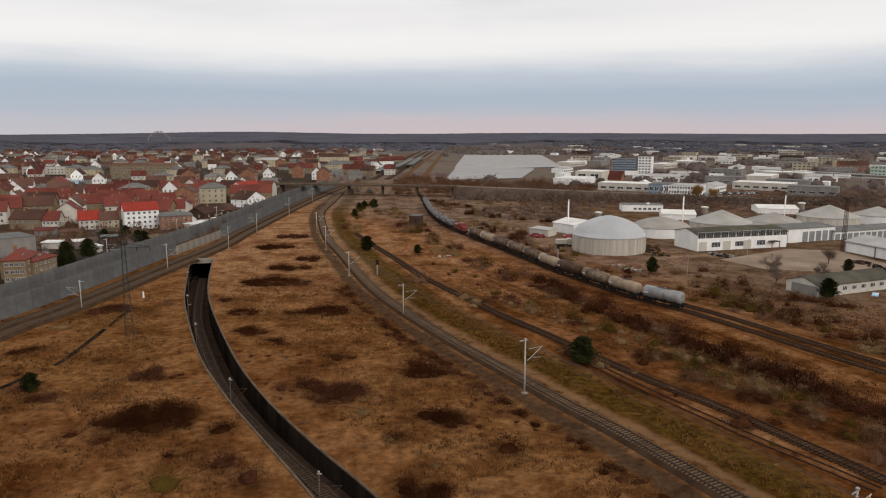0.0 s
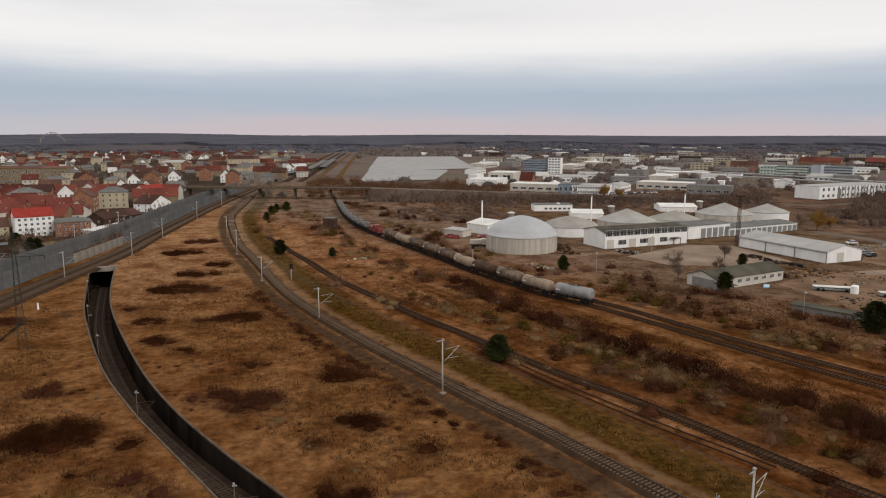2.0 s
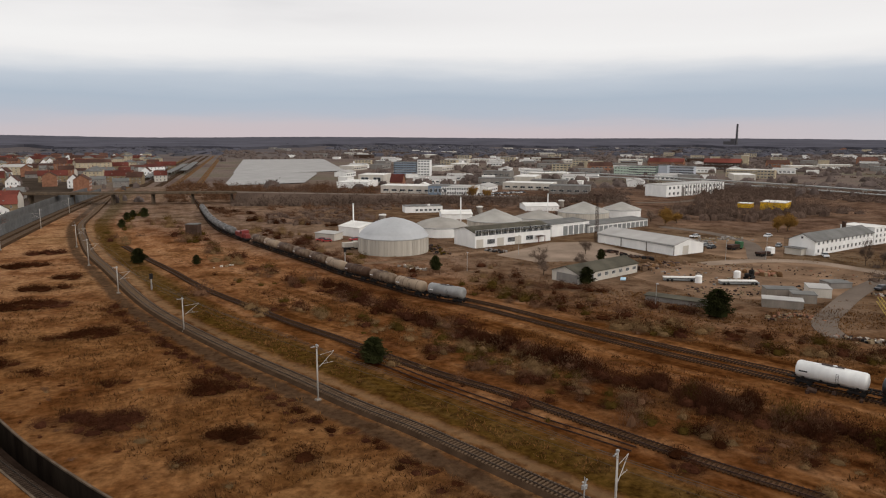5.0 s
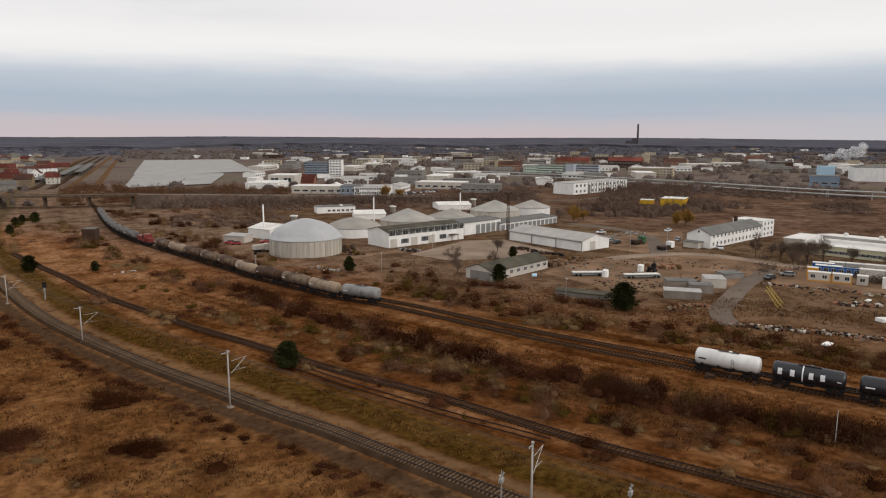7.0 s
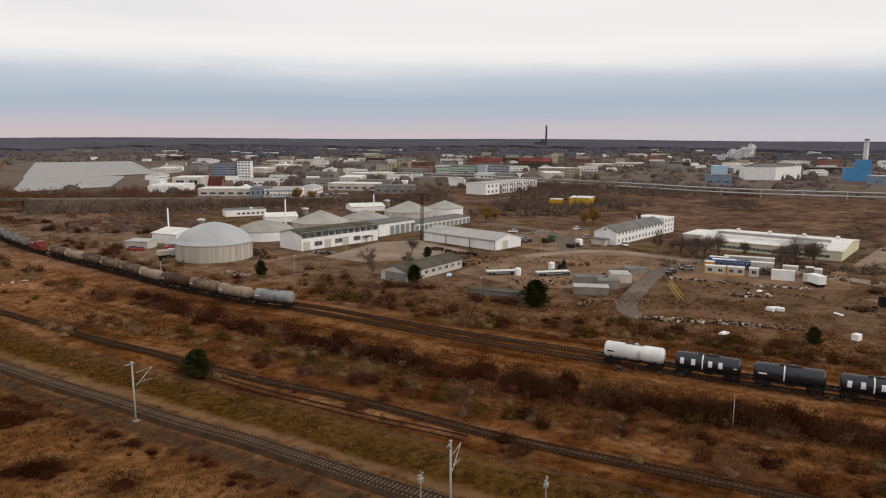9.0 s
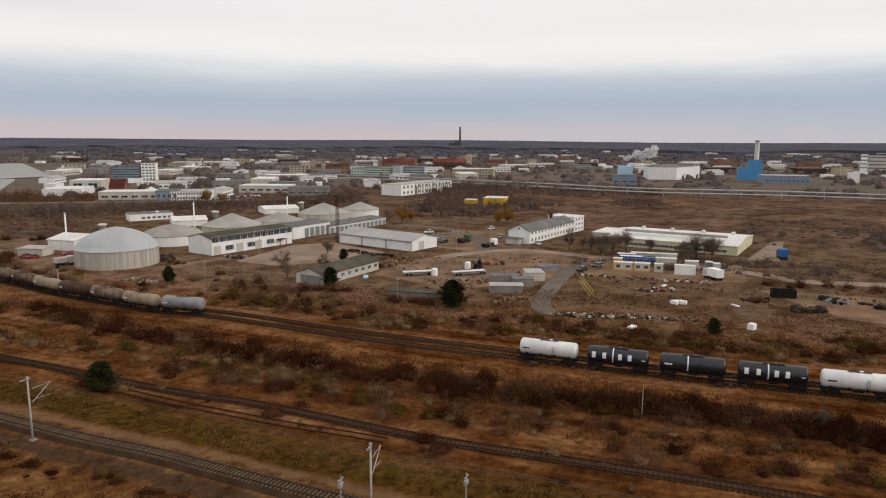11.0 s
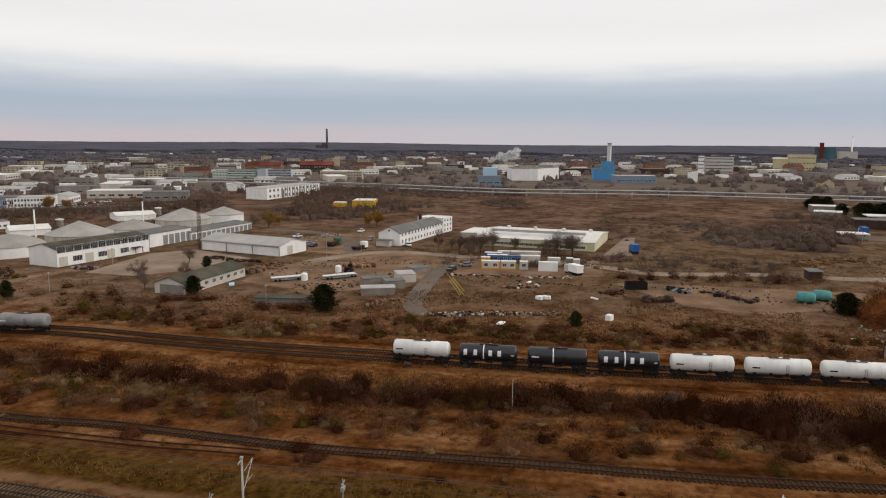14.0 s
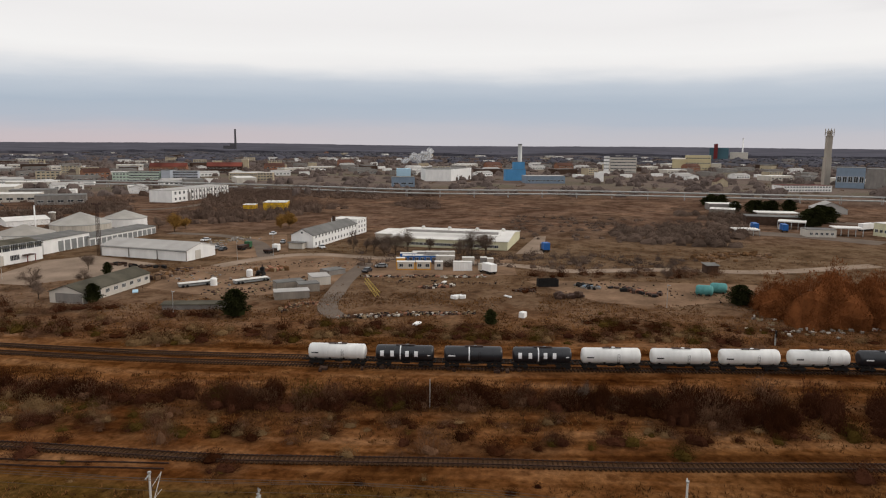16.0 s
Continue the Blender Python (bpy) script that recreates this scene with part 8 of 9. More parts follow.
for z, r_ in ((PH * 0.8, 5.0), (PH * 0.9, 3.6)):
    part("cross_arm", Shape().tube((-r_, 0, z), (r_, 0, z), 0.06, 5).tube((-r_, 0, z), (0, 0, z + 1.0), 0.045, 5).tube((r_, 0, z), (0, 0, z + 1.0), 0.045, 5), LATTICE, py)
    for x in (-r_, -r_ / 2, r_ / 2, r_):
        part("insulator", Shape().tube((x, 0, z), (x, 0, z - 0.8), 0.07, 6), GLASS, py)

# -- dark lattice mast at the shed
MX, MY, MH = 142.04, 241.3, 18.94
lm = thing("floodlight_mast", "rusty lattice floodlight mast with spreading head", "mast", m=pose(MX, MY, 0))
lat = Shape()
for sx, sy in ((-1, -1), (1, -1), (1, 1), (-1, 1)):
    lat.tube((sx * 0.6, sy * 0.6, 0), (sx * 0.35, sy * 0.35, MH), 0.08, 4)
for i in range(16):
    z0, z1 = MH * i / 16, MH * (i + 1) / 16
    w0, w1 = 0.6 - 0.25 * i / 16, 0.6 - 0.25 * (i + 1) / 16
    for (ax, ay), (bx, by) in (((-1, -1), (1, -1)), ((1, -1), (1, 1)), ((1, 1), (-1, 1)), ((-1, 1), (-1, -1))):
        lat.tube((ax * w0, ay * w0, z0), (bx * w1, by * w1, z1), 0.05, 4)
part("lattice", lat, RUST, lm)
part("head", Shape().box(-1.8, -0.15, MH - 0.5, 1.8, 0.15, MH - 0.2).box(-1.7, -0.3, MH - 0.2, -0.9, 0.3, MH + 0.3).box(0.9, -0.3, MH - 0.2, 1.7, 0.3, MH + 0.3), RUST, lm)


def post(x, y, h, m, label, name="post", r=0.07):
    t = thing(name, label, "post", m=pose(x, y, 0))
    part("shaft", Shape().tube((0, 0, -0.1), (0, 0, h), r, 7, r2=r * 0.7), m, t)
    return t


def lamp_post(x, y, h):
    t = post(x, y, h, GALV, "slim grey lamp post", "lamp_post")
    part("lamp_head", Shape().box(-0.15, -0.7, h - 0.05, 0.15, 0.2, h + 0.1), GALV, t)


def signal(x, y, h):
    t = thing("rail_signal", "dark railway signal on a grey post", "signal", "railway signals", m=pose(x, y, 0, 0, 0, 20))
    part("post", Shape().tube((0, 0, -0.1), (0, 0, h), 0.09, 7), GALV, t)
    part("board", Shape().box(-0.45, -0.1, h - 1.5, 0.45, 0.1, h, cut=0.05), UNDER, t)
    part("ladder", Shape().box(-0.2, 0.12, 0, -0.15, 0.2, h - 0.8).box(0.15, 0.12, 0, 0.2, 0.2, h - 0.8), GALV, t)


signal(-19.24, 198.21, 4.55)
signal(35.84, 211.42, 7.15)
signal(154.53, 16.84, 3.25)
for x, y in ((34.7, 59.4), (45.4, 51.5)):
    t = thing("relay_mast", "grey steel mast with a cluster of signal boxes on top", "signal", "railway signals", m=pose(x, y, 0, 0, 0, 30))
    part("post", Shape().tube((0, 0, -0.1), (0, 0, 5.2), 0.1, 8, r2=0.08), GALV, t)
    part("cabinet", Shape().box(-0.32, -0.18, 4.75, 0.32, 0.18, 5.25, cut=0.04), GALV, t)
    for sx in (-0.38, 0.38):
        part("horn", Shape().tube((sx * 0.4, 0, 5.25), (sx, 0, 5.7), 0.06, 6).tube((sx, 0, 5.7), (sx * 1.25, -0.1, 5.62), 0.13, 8, r2=0.05), GALV, t)
    part("aerial", Shape().tube((0, 0, 5.25), (0, 0, 6.1), 0.05, 6), GALV, t)
post(85.7, 57.35, 4.86, POLE, "slim pale marker post in the scrub")
post(-75.74, 169.85, 1.6, WHITE, "short white marker post", "marker_post", 0.25)
for x, y, h in ((71.74, 198.45, 5.88), (100.75, 141.73, 5.76), (176.1, 44.92, 5.88), (99.63, 222.03, 7), (163.17, 191.58, 8), (176.43, 187.48, 8)):
    lamp_post(x, y, h)
post(250.67, 254.52, 0.1, GALV, "low grey stub post", "stub")

# ---------------------------------------------------------------- containers, cars and clutter of the yards


def container(x, y, yaw, L, m, label, h=2.6, windows=0, accents=None):
    c = thing("site_container", label, "container", "site containers", m=pose(x, y, 0.05, 0, 0, yaw))
    k = int(L / 0.55)
    wave = []
    for i in range(k):
        xx = 0.2 + i * (L - 0.4) / k
        wave += [(xx, 0.0), (xx + 0.04, -0.035), (xx + 0.25, -0.035), (xx + 0.29, 0.0)]
    part("body", Shape().slab([(0, 0), *wave, (L, 0), (L, 2.45), (0, 2.45)], 0.05, h), m, c)
    part("roof", Shape().box(-0.03, -0.05, h, L + 0.03, 2.5, h + 0.1, cut=0.03), WHITEROOF, c)
    for i in range(windows):
        part("window", window_mesh(1.3, 1.1, 1), None, c, at=pose((i + 0.5) * L / windows - 0.65, -0.045, 0.95))
    if accents:
        part("corner_frame", Shape().box(-0.04, -0.06, 0, 0.25, 0.0, h).box(L - 0.25, -0.06, 0, L + 0.04, 0.0, h).box(0.25, -0.06, 0, L - 0.25, 0.0, 0.35), accents, c)
    return c


CY = -57.0
for args in (((179.82, 133.72), 6.0, OFFWHITE, "white office container with orange frame and windows", 2.6, 2, ORANGE), ((183.44, 128.53), 5.0, OFFWHITE, "white office container with orange frame", 2.6, 2, ORANGE),
             ((186.97, 123.49), 2.8, OFFWHITE, "small white container cabin with window", 2.6, 1, None), ((185.71, 138.34), 3.0, ORANGE, "orange container end panel cabin", 2.6, 0, None), ((191.49, 139.94), 12.0, BLUE, "long blue container row with windows", 2.6, 6, None),
             ((195.67, 133.97), 5.0, BLUE, "blue container beside the office cabins", 2.6, 1, None), ((196.24, 129.16), 6.5, OFFWHITE, "grey-white steel site container", 2.8, 0, None), ((188.75, 117.34), 6.2, WHITE, "white steel shipping container", 2.9, 0, None),
             ((199.59, 120.45), 4.2, OFFWHITE, "small white site container", 2.6, 0, None), ((203.16, 115.35), 2.3, GREYRENDER, "grey steel tool container", 2.6, 0, None), ((203.53, 112.88), 2.2, OFFWHITE, "pale steel tool container", 2.4, 0, None)):
    (x, y), L, m, lab, h, nw, acc = args
    container(x, y, CY, L, m, lab, h, nw, acc)
for args in (((194.83, 143.38), 6, BLUE, "blue container in the back row"), ((200.35, 141.88), 4.5, PALEROOF, "grey container in the back row"), ((203.05, 138.04), 5, PALEROOF, "pale container in the back row"), ((205.75, 134.2), 6, OFFWHITE, "white container in the back row")):
    (x, y), L, m, lab = args
    c = container(x, y, CY, L, m, lab, 2.6)


def car(x, y, yaw, m, label):
    c = thing("car", label, "car", "parked cars", m=pose(x, y, 0.06, 0, 0, yaw))
    body = Shape()
    prof = [(-2.1, 0.3), (-2.1, 0.75), (-1.2, 0.9), (1.9, 0.9), (2.1, 0.75), (2.1, 0.3)]
    for yy in (-0.85, 0.85):
        body.v += [(a, yy, b) for a, b in prof]
    body.f += [(5, 4, 3, 2, 1, 0), (6, 7, 8, 9, 10, 11)] + [(j, (j + 1) % 6, 6 + (j + 1) % 6, 6 + j) for j in range(6)]
    body.m += [0] * 8
    part("body", body, m, c)
    cabin = Shape()
    lo, hi = [(-1.25, 0.9), (1.75, 0.9)], [(-0.6, 1.42), (1.3, 1.42)]
    for yy, k in ((-0.8, 0), (0.8, 0)):
        cabin.v += [(lo[0][0], yy, 0.9), (lo[1][0], yy, 0.9), (hi[1][0], yy * 0.85, 1.42), (hi[0][0], yy * 0.85, 1.42)]
    cabin.f += [(0, 1, 2, 3), (7, 6, 5, 4), (1, 5, 6, 2), (4, 0, 3, 7), (3, 2, 6, 7)]
    cabin.m += [1, 1, 1, 1, 0]
    part("cabin", cabin, [m, GLASS], c)
    for wx in (-1.3, 1.3):
        for wy in (-0.87, 0.67):
            part("wheel", Shape().tube((wx, wy, 0.3), (wx, wy + 0.2, 0.3), 0.31, 12), UNDER, c)
    return c


CARW, CARS, CARD, CARR = mat("white_car_paint", (0.7, 0.7, 0.7), 0.3, spec=0.5), mat("silver_car_paint", (0.35, 0.36, 0.37), 0.3, 0.5), mat("dark_car_paint", (0.03, 0.03, 0.035), 0.3, spec=0.5), mat("red_car_paint", (0.35, 0.03, 0.03), 0.3, spec=0.5)
for x, y, yaw, m, lab in ((171.31, 139.36, 10, CARD, "dark parked car on the yard road"), (180.4, 140.58, -50, CARS, "silver estate car by the office"), (201.21, 186.48, 60, CARW, "white car at the office wall"),
                          (218.84, 232.43, 20, CARW, "white van-like car by the willow"), (202.49, 209.24, 35, CARS, "silver car on the access road"), (187.96, 239.94, 0, CARW, "white parked car behind the shed"),
                          (49.99, 272.21, 15, CARR, "red car by the plant flue"), (175.26, 218.09, 0, CARS, "silver parked car behind the shed"), (174.76, 213.2, 20, CARD, "dark parked car behind the shed"), (37.09, 275.23, -10, CARR, "red car by the low shed"),
                          (38.87, 271.65, -10, CARR, "red parked car beside the low shed"), (166.2, 221.07, 40, CARS, "grey parked car behind the shed")):
    car(x, y, yaw, m, lab)
# rows of cars at the showrooms
lot = random.Random(3)
for (x0, y0), (x1, y1), n in (((148.48, 451.54), (198.58, 441.63), 22), ((179.09, 467.53), (219.08, 476.7), 14), ((132.9, 525.73), (145.85, 495.4), 8)):
    for i in range(n):
        u = (i + lot.uniform(-0.2, 0.2)) / n
        car(x0 + (x1 - x0) * u, y0 + (y1 - y0) * u, lot.uniform(0, 180), lot.choice([CARW, CARS, CARD, CARW]), "parked car in the showroom lot")


def lorry(x, y, yaw, cab_m, bed_m, label, L=7.5, h=2.8):
    t = thing("lorry", label, "lorry", "lorries", m=pose(x, y, 0.05, 0, 0, yaw))
    part("chassis", Shape().box(0, -1.1, 0.6, L, 1.1, 0.9), UNDER, t)
    cab = part("cab", Shape().box(L - 2.0, -1.2, 0.6, L, 1.2, 2.9, cut=0.2), cab_m, t)
    part("windscreen", Shape().box(L + 0.01, -1.0, 1.7, L + 0.03, 1.0, 2.5), GLASS, cab)
    part("load_body", Shape().box(0, -1.22, 0.95, L - 2.2, 1.22, 0.95 + h, cut=0.05), bed_m, t)
    for wx in (1.0, 2.2, L - 1.1):
        for wy in (-1.15, 0.85):
            part("wheel", Shape().tube((wx, wy, 0.48), (wx, wy + 0.3, 0.48), 0.48, 12), UNDER, t)
    return t


lorry(178.4, 207.97, 15, mat("green_cab", (0.05, 0.12, 0.06), 0.5), RUST, "green tipper lorry parked on the yard", 7, 1.0)
lorry(178.56, 193.7, 10, WHITE, RUST, "white flatbed lorry on the access road", 7.5, 0.6)
lorry(190.28, 103.02, 65, OFFWHITE, WHITE, "white box lorry parked beside the containers", 7, 2.4)
lorry(243.23, 108.58, 40, CARD, BLUE, "blue lorry at the hard-standing", 6, 2.6)
lorry(363.8, 52.18, 20, OFFWHITE, BLUE, "blue and white box lorry in the depot", 10, 2.8)
lorry(367.48, 39.63, 20, OFFWHITE, BLUE, "blue-sided lorry in the depot yard", 9, 2.8)
lorry(394.61, 9.57, -30, WHITE, WHITE, "white articulated lorry in the depot", 12, 2.9)
lorry(41.73, 250.59, 10, OFFWHITE, OFFWHITE, "off-white van by the plant", 6, 1.6)
for args in (((341.38, 58.03), (346.24, 47.83), 8, 3, "white site canopy on posts"), ((382.88, 45.3), (383.49, 32.61), 10, 4, "long white canopy roof in the depot"), ((366.76, 19.3), (370.41, 7.43), 9, 4, "white canopy over the depot pumps"), ((414.39, 59.25), (422.3, 38.99), 12, 5, "long white-edged depot shed")):
    p0, p1, D, h, lab = args
    m, L = frame_of(p0, p1)
    cn = thing("canopy", lab, "canopy", "depot canopies", m=m)
    part("roof", Shape().box(0, 0, h - 0.5, L, D, h), WHITEROOF, cn)
    for i in range(5):
        part("post", Shape().box(i * (L - 0.3) / 4, 0.2, 0, i * (L - 0.3) / 4 + 0.3, 0.5, h - 0.5), GALV, cn)
building("depot_office", "white depot office with windows", "building", (354.75, 29.23), (360.58, 17.78), 8, 3.4, 0, "flat", OFFWHITE, GREYROOF, [("front", 5, 0.05, 0.95, 1.0, 1.3, 1.2, 1)])
building("depot_shed", "dark open depot shed", "shed", (392.54, 61.51), (402.62, 30.47), 12, 4.5, 0, "flat", DARKBRICK, GREYROOF)
building("depot_shed", "pale depot hall with white roof", "shed", (469.7, 96.36), (477.96, 78.89), 12, 4.0, 0, "flat", GREYRENDER, WHITEROOF)
building("depot_shed", "grey depot hall behind evergreens", "shed", (431.04, 88.22), (433.22, 74.36), 12, 4.0, 0, "flat", CONCRETE, WHITEROOF)
building("arched_hall", "pale arched depot tent", "shed", (485.87, 37.43), (490.61, 19.31), 18, 3.0, 4.0, "gable_y", PALEROOF, PALEROOF)
tree_at = [(422.54, 29.42, 10), (425.35, 25.58, 9), (461.89, 69.61, 8), (463.31, 79.72, 7), (484.33, 51.58, 8), (498.79, 98.77, 7), (464.06, 66.7, 8), (475.67, 63.17, 7), (469.7, 59.12, 8), (403.73, 33.18, 9), (399.76, 30.23, 10), (521.76, 106.15, 7), (521.45, 98.77, 7), (504.21, 106.27, 6), (493.38, 51.94, 7)]
for x, y, h in tree_at:
    pine(x, y, h, 1.4, "dark evergreen at the depot")

# -- low site structures with white tops
for p0, p1, lab in (((121.08, 166.79), (130.11, 163.02), "low grey trailer frame with white sheeted top"), ((133.19, 157.51), (143.54, 153.99), "long grey trailer with white sheeted top")):
    m, L = frame_of(p0, p1)
    t = thing("sheeted_trailer", lab, "trailer", "sheeted trailers", m=m)
    part("bed", Shape().box(0, 0.2, 0.35, L, 2.0, 0.85), GREYDOOR, t)
    part("sheet", Shape().box(-0.1, 0.1, 1.1, L * 0.95, 2.2, 1.3, cut=0.06), WHITEROOF, t)
    for i in range(6):
        part("post", Shape().box(0.1 + i * (L - 1.4) / 5, 0.25, 0.85, 0.25 + i * (L - 1.4) / 5, 0.4, 1.1), UNDER, t)
    for wx in (1, 2.2, L - 2, L - 0.9):
        part("wheel", Shape().tube((wx, 0.0, 0.4), (wx, 0.2, 0.4), 0.4, 10), UNDER, t)
for x, y in ((129.41, 162.4), (144.76, 164.55)):
    t = thing("water_tank", "white upright plastic water tank", "tank", "water tanks", m=pose(x, y, 0.04))
    part("body", Shape().lathe([(1.0, 0), (1.0, 1.9), (0.7, 2.2)], 14), WHITE, t)
dg = thing("excavator", "small dark tracked excavator in the yard", "excavator", m=pose(147.78, 162.96, 0.04, 0, 0, 30))
part("tracks", Shape().box(-1.6, -1.2, 0, 1.6, -0.7, 0.7, cut=0.15).box(-1.6, 0.7, 0, 1.6, 1.2, 0.7, cut=0.15), UNDER, dg)
part("cab", Shape().box(-1.3, -1.0, 0.7, 1.0, 1.0, 1.5).box(-0.2, -1.0, 1.5, 1.0, 0.1, 2.6, cut=0.1), UNDER, dg)
part("boom", Shape().tube((1.0, 0.3, 1.2), (3.0, 0.3, 2.8), 0.18, 6).tube((3.0, 0.3, 2.8), (4.2, 0.3, 1.0), 0.14, 6), RUST, dg)


def bay(p0, p1, D, h, label, m=CONCRETE, top=None):
    mm, L = frame_of(p0, p1)
    t = thing("storage_bay", label, "storage bay", "concrete storage bays", m=mm)
    part("front_wall", Shape().box(0, 0, 0, L, 0.3, h), m, t)
    part("back_wall", Shape().box(0, D - 0.3, 0, L, D, h), m, t)
    for x in (0, L - 0.3):
        part("side_wall", Shape().box(x, 0.304, 0, x + 0.3, D - 0.304, h), m, t)
    part("cover", Shape().box(-0.1, -0.1, h, L + 0.1, D + 0.1, h + 0.15), top or PALEROOF, t)
    return t


bay((125.65, 133.63), (132.66, 127.71), 4.5, 2.0, "grey concrete bay with a pale cover")
bay((134.34, 141.68), (141.36, 137.97), 4.5, 2.2, "concrete storage bay with grey cover", top=GREYROOF)
bay((136.24, 134.96), (140.91, 131.7), 4.5, 2.2, "concrete storage bay with dull cover", top=GREYROOF)
bay((145.16, 138.51), (149.55, 135.34), 7.0, 2.4, "pale sheeted bay beside the works road", OFFWHITE)
bay((159.25, 144.75), (165.47, 143.42), 5, 1.5, "low grey block stack", GREYRENDER, GREYROOF)
building("low_wall_shed", "long low grey shed with sloping roof behind scrub", "shed", (102.24, 148.27), (111.16, 136.21), 3, 1.3, 0.2, "shed", GREYRENDER, MOSSROOF)

for i, (x, y, yaw) in enumerate(((197.13, 40.32, -97), (202.54, 37.67, -100))):
    t = thing("vessel", "turquoise steel vessel lying in the scrap yard", "vessel", "scrap vessels", m=pose(x, y, 1.45, 0, 0, yaw + 20))
    part("shell", tank_shape(1.45, 2.3, 0.7, 18), TURQ, t, smooth=True)
    part("cradle", Shape().box(-1.6, -1.2, -1.5, -1.1, 1.2, -0.9).box(1.1, -1.2, -1.5, 1.6, 1.2, -0.9), RUST, t)
boom = thing("crane_boom", "yellow lattice crane boom sections on the ground", "crane boom", m=pose(144.07, 113.65, 0.1, 0, -18, 62))
lat = Shape()
for sy in (-0.6, 0.6):
    for sz in (0.1, 1.2):
        lat.tube((0, sy, sz), (8.5, sy * 0.6, sz), 0.09, 5)
for i in range(8):
    lat.tube((i, -0.6, 0.1), (i + 1, 0.6, 1.2), 0.06, 4)
    lat.tube((i, 0.6, 0.1), (i + 1, -0.6, 1.2), 0.06, 4)
part("lattice", lat, mat("faded_yellow", (0.42, 0.30, 0.08), 0.7), boom)
skip = thing("scrap_skip", "open rusty scrap skip", "skip", m=pose(180.67, 82.99, 0.05, 0, 0, -50))
part("floor", Shape().box(0, 0, 0, 6, 2.4, 0.15), RUST, skip)
for a in ((0, 0, 0.15, 6, 0.1, 2.2), (0, 2.3, 0.15, 6, 2.4, 2.2), (0, 0.104, 0.15, 0.1, 2.296, 2.2), (5.9, 0.104, 0.15, 6, 2.296, 2.2)):
    part("side", Shape().box(*a), UNDER, skip)
pal = random.Random(5)
for k in range(7):
    t = thing("sack_pallet", "pallet of white bulk sacks", "pallet", "sack pallets", m=pose(*((Vector((153.45, 95.13)).lerp(Vector((156.26, 93.47)), k / 7)) + Vector((pal.uniform(-0.7, 0.7), pal.uniform(-0.7, 0.7)))), 0.03, 0, 0, pal.uniform(0, 90)))
    part("pallet", Shape().box(-0.6, -0.5, 0, 0.6, 0.5, 0.14), SAND, t)
    part("sack", Shape().box(-0.55, -0.45, 0.14, 0.55, 0.45, 1.0, cut=0.15), WHITE, t)
tank_ = thing("ibc_tank", "white cube tank on a pallet", "tank", m=pose(145.73, 70.85, 0.03))
part("body", Shape().box(-0.8, -0.7, 0.15, 0.8, 0.7, 1.5, cut=0.15), WHITE, tank_)
part("pallet", Shape().box(-0.8, -0.7, 0, 0.8, 0.7, 0.15), SAND, tank_)
for x, y, sx, sy in ((126.74, 88.47, 2.4, 1.4), (164.19, 84.4, 2.6, 0.6), (171.17, 109.55, 2, 1), (111.26, 172.95, 3.5, 1.5)):
    t = thing("sheet", "crumpled pale plastic sheet on the ground", "tarpaulin", m=pose(x, y, 0.05, 0, 0, pal.uniform(0, 90)))
    part("film", Shape().box(-sx / 2, -sy / 2, 0, sx / 2, sy / 2, 0.35, cut=0.15), PALEBLUE if sx > 3 else WHITE, t)


def rubble(line, n, spread, size, mats, label, seed):
    r = random.Random(seed)
    run = spline(line, 0.5)
    s = Shape()
    for i in range(n):
        p = run[int(r.random() * (len(run) - 1))]
        m = pose(p.x + r.gauss(0, spread), p.y + r.gauss(0, spread), 0.02, r.uniform(-12, 12), r.uniform(-12, 12), r.uniform(0, 180))
        a, b, c = r.uniform(*size), r.uniform(*size) * 0.6, r.uniform(*size) * 0.5
        k = len(s.v)
        s.box(-a / 2, -b / 2, -0.05, a / 2, b / 2, c, r.randrange(len(mats)), cut=min(b, c) * 0.2)
        for q in range(k, len(s.v)):
            s.v[q] = tuple(m @ Vector(s.v[q]))
    return thing("rubble", label, "rubble", kind="stuff", data=s.mesh("rubble", mats))


RB = [CONCRETE, DARKBRICK, RUST, OFFWHITE, UNDER, SAND, BRICK, RUST, SAND]
rubble([(122.02, 106.56), (130.01, 98.77), (136.35, 91.48), (142.6, 82.34)], 260, 0.9, (0.25, 1.1), RB, "row of dumped blocks and scrap along the yard edge", 1)
rubble([(164.13, 135.67), (172.18, 124.09), (179.47, 111.96), (186.55, 103.41)], 160, 0.7, (0.3, 1.3), RB, "stacked stones and pallets along the container yard", 2)
rubble([(161.02, 110.03), (168.39, 105.03)], 70, 0.9, (0.4, 1.6), RB, "heap of rusty scrap", 3)
rubble([(192.2, 62.11), (190.39, 56.62), (187.21, 50.95)], 44, 1.2, (0.5, 2.2), [RUST, UNDER, BRICK, RUST, SAND], "rusty pipes and beams in the scrap yard", 4)
rubble([(188.7, 72.79), (188.46, 67.53)], 30, 1.0, (0.5, 1.8), [BLUEGREY, UNDER, GREYRENDER], "dark heap of dumped scrap", 5)
rubble([(128.88, 181.72), (136.21, 169.05), (141.43, 154.13), (144.75, 150.47)], 70, 3.5, (0.3, 1.1), [CONCRETE, SAND, SAND, GREYRENDER, RUST], "scattered building rubble on the yard", 6)
rubble([(182.39, 227.05), (188.9, 231.38), (204.61, 231.31)], 60, 2.0, (0.5, 2.0), [CONCRETE, GREYRENDER, SAND], "stacks of stone slabs beside the shed", 7)
rubble([(93.04, 232.49), (95.23, 227.1)], 24, 1.0, (0.6, 1.8), [UNDER, DARKBRICK, GREYRENDER], "dark machinery parts by the works hall", 8)
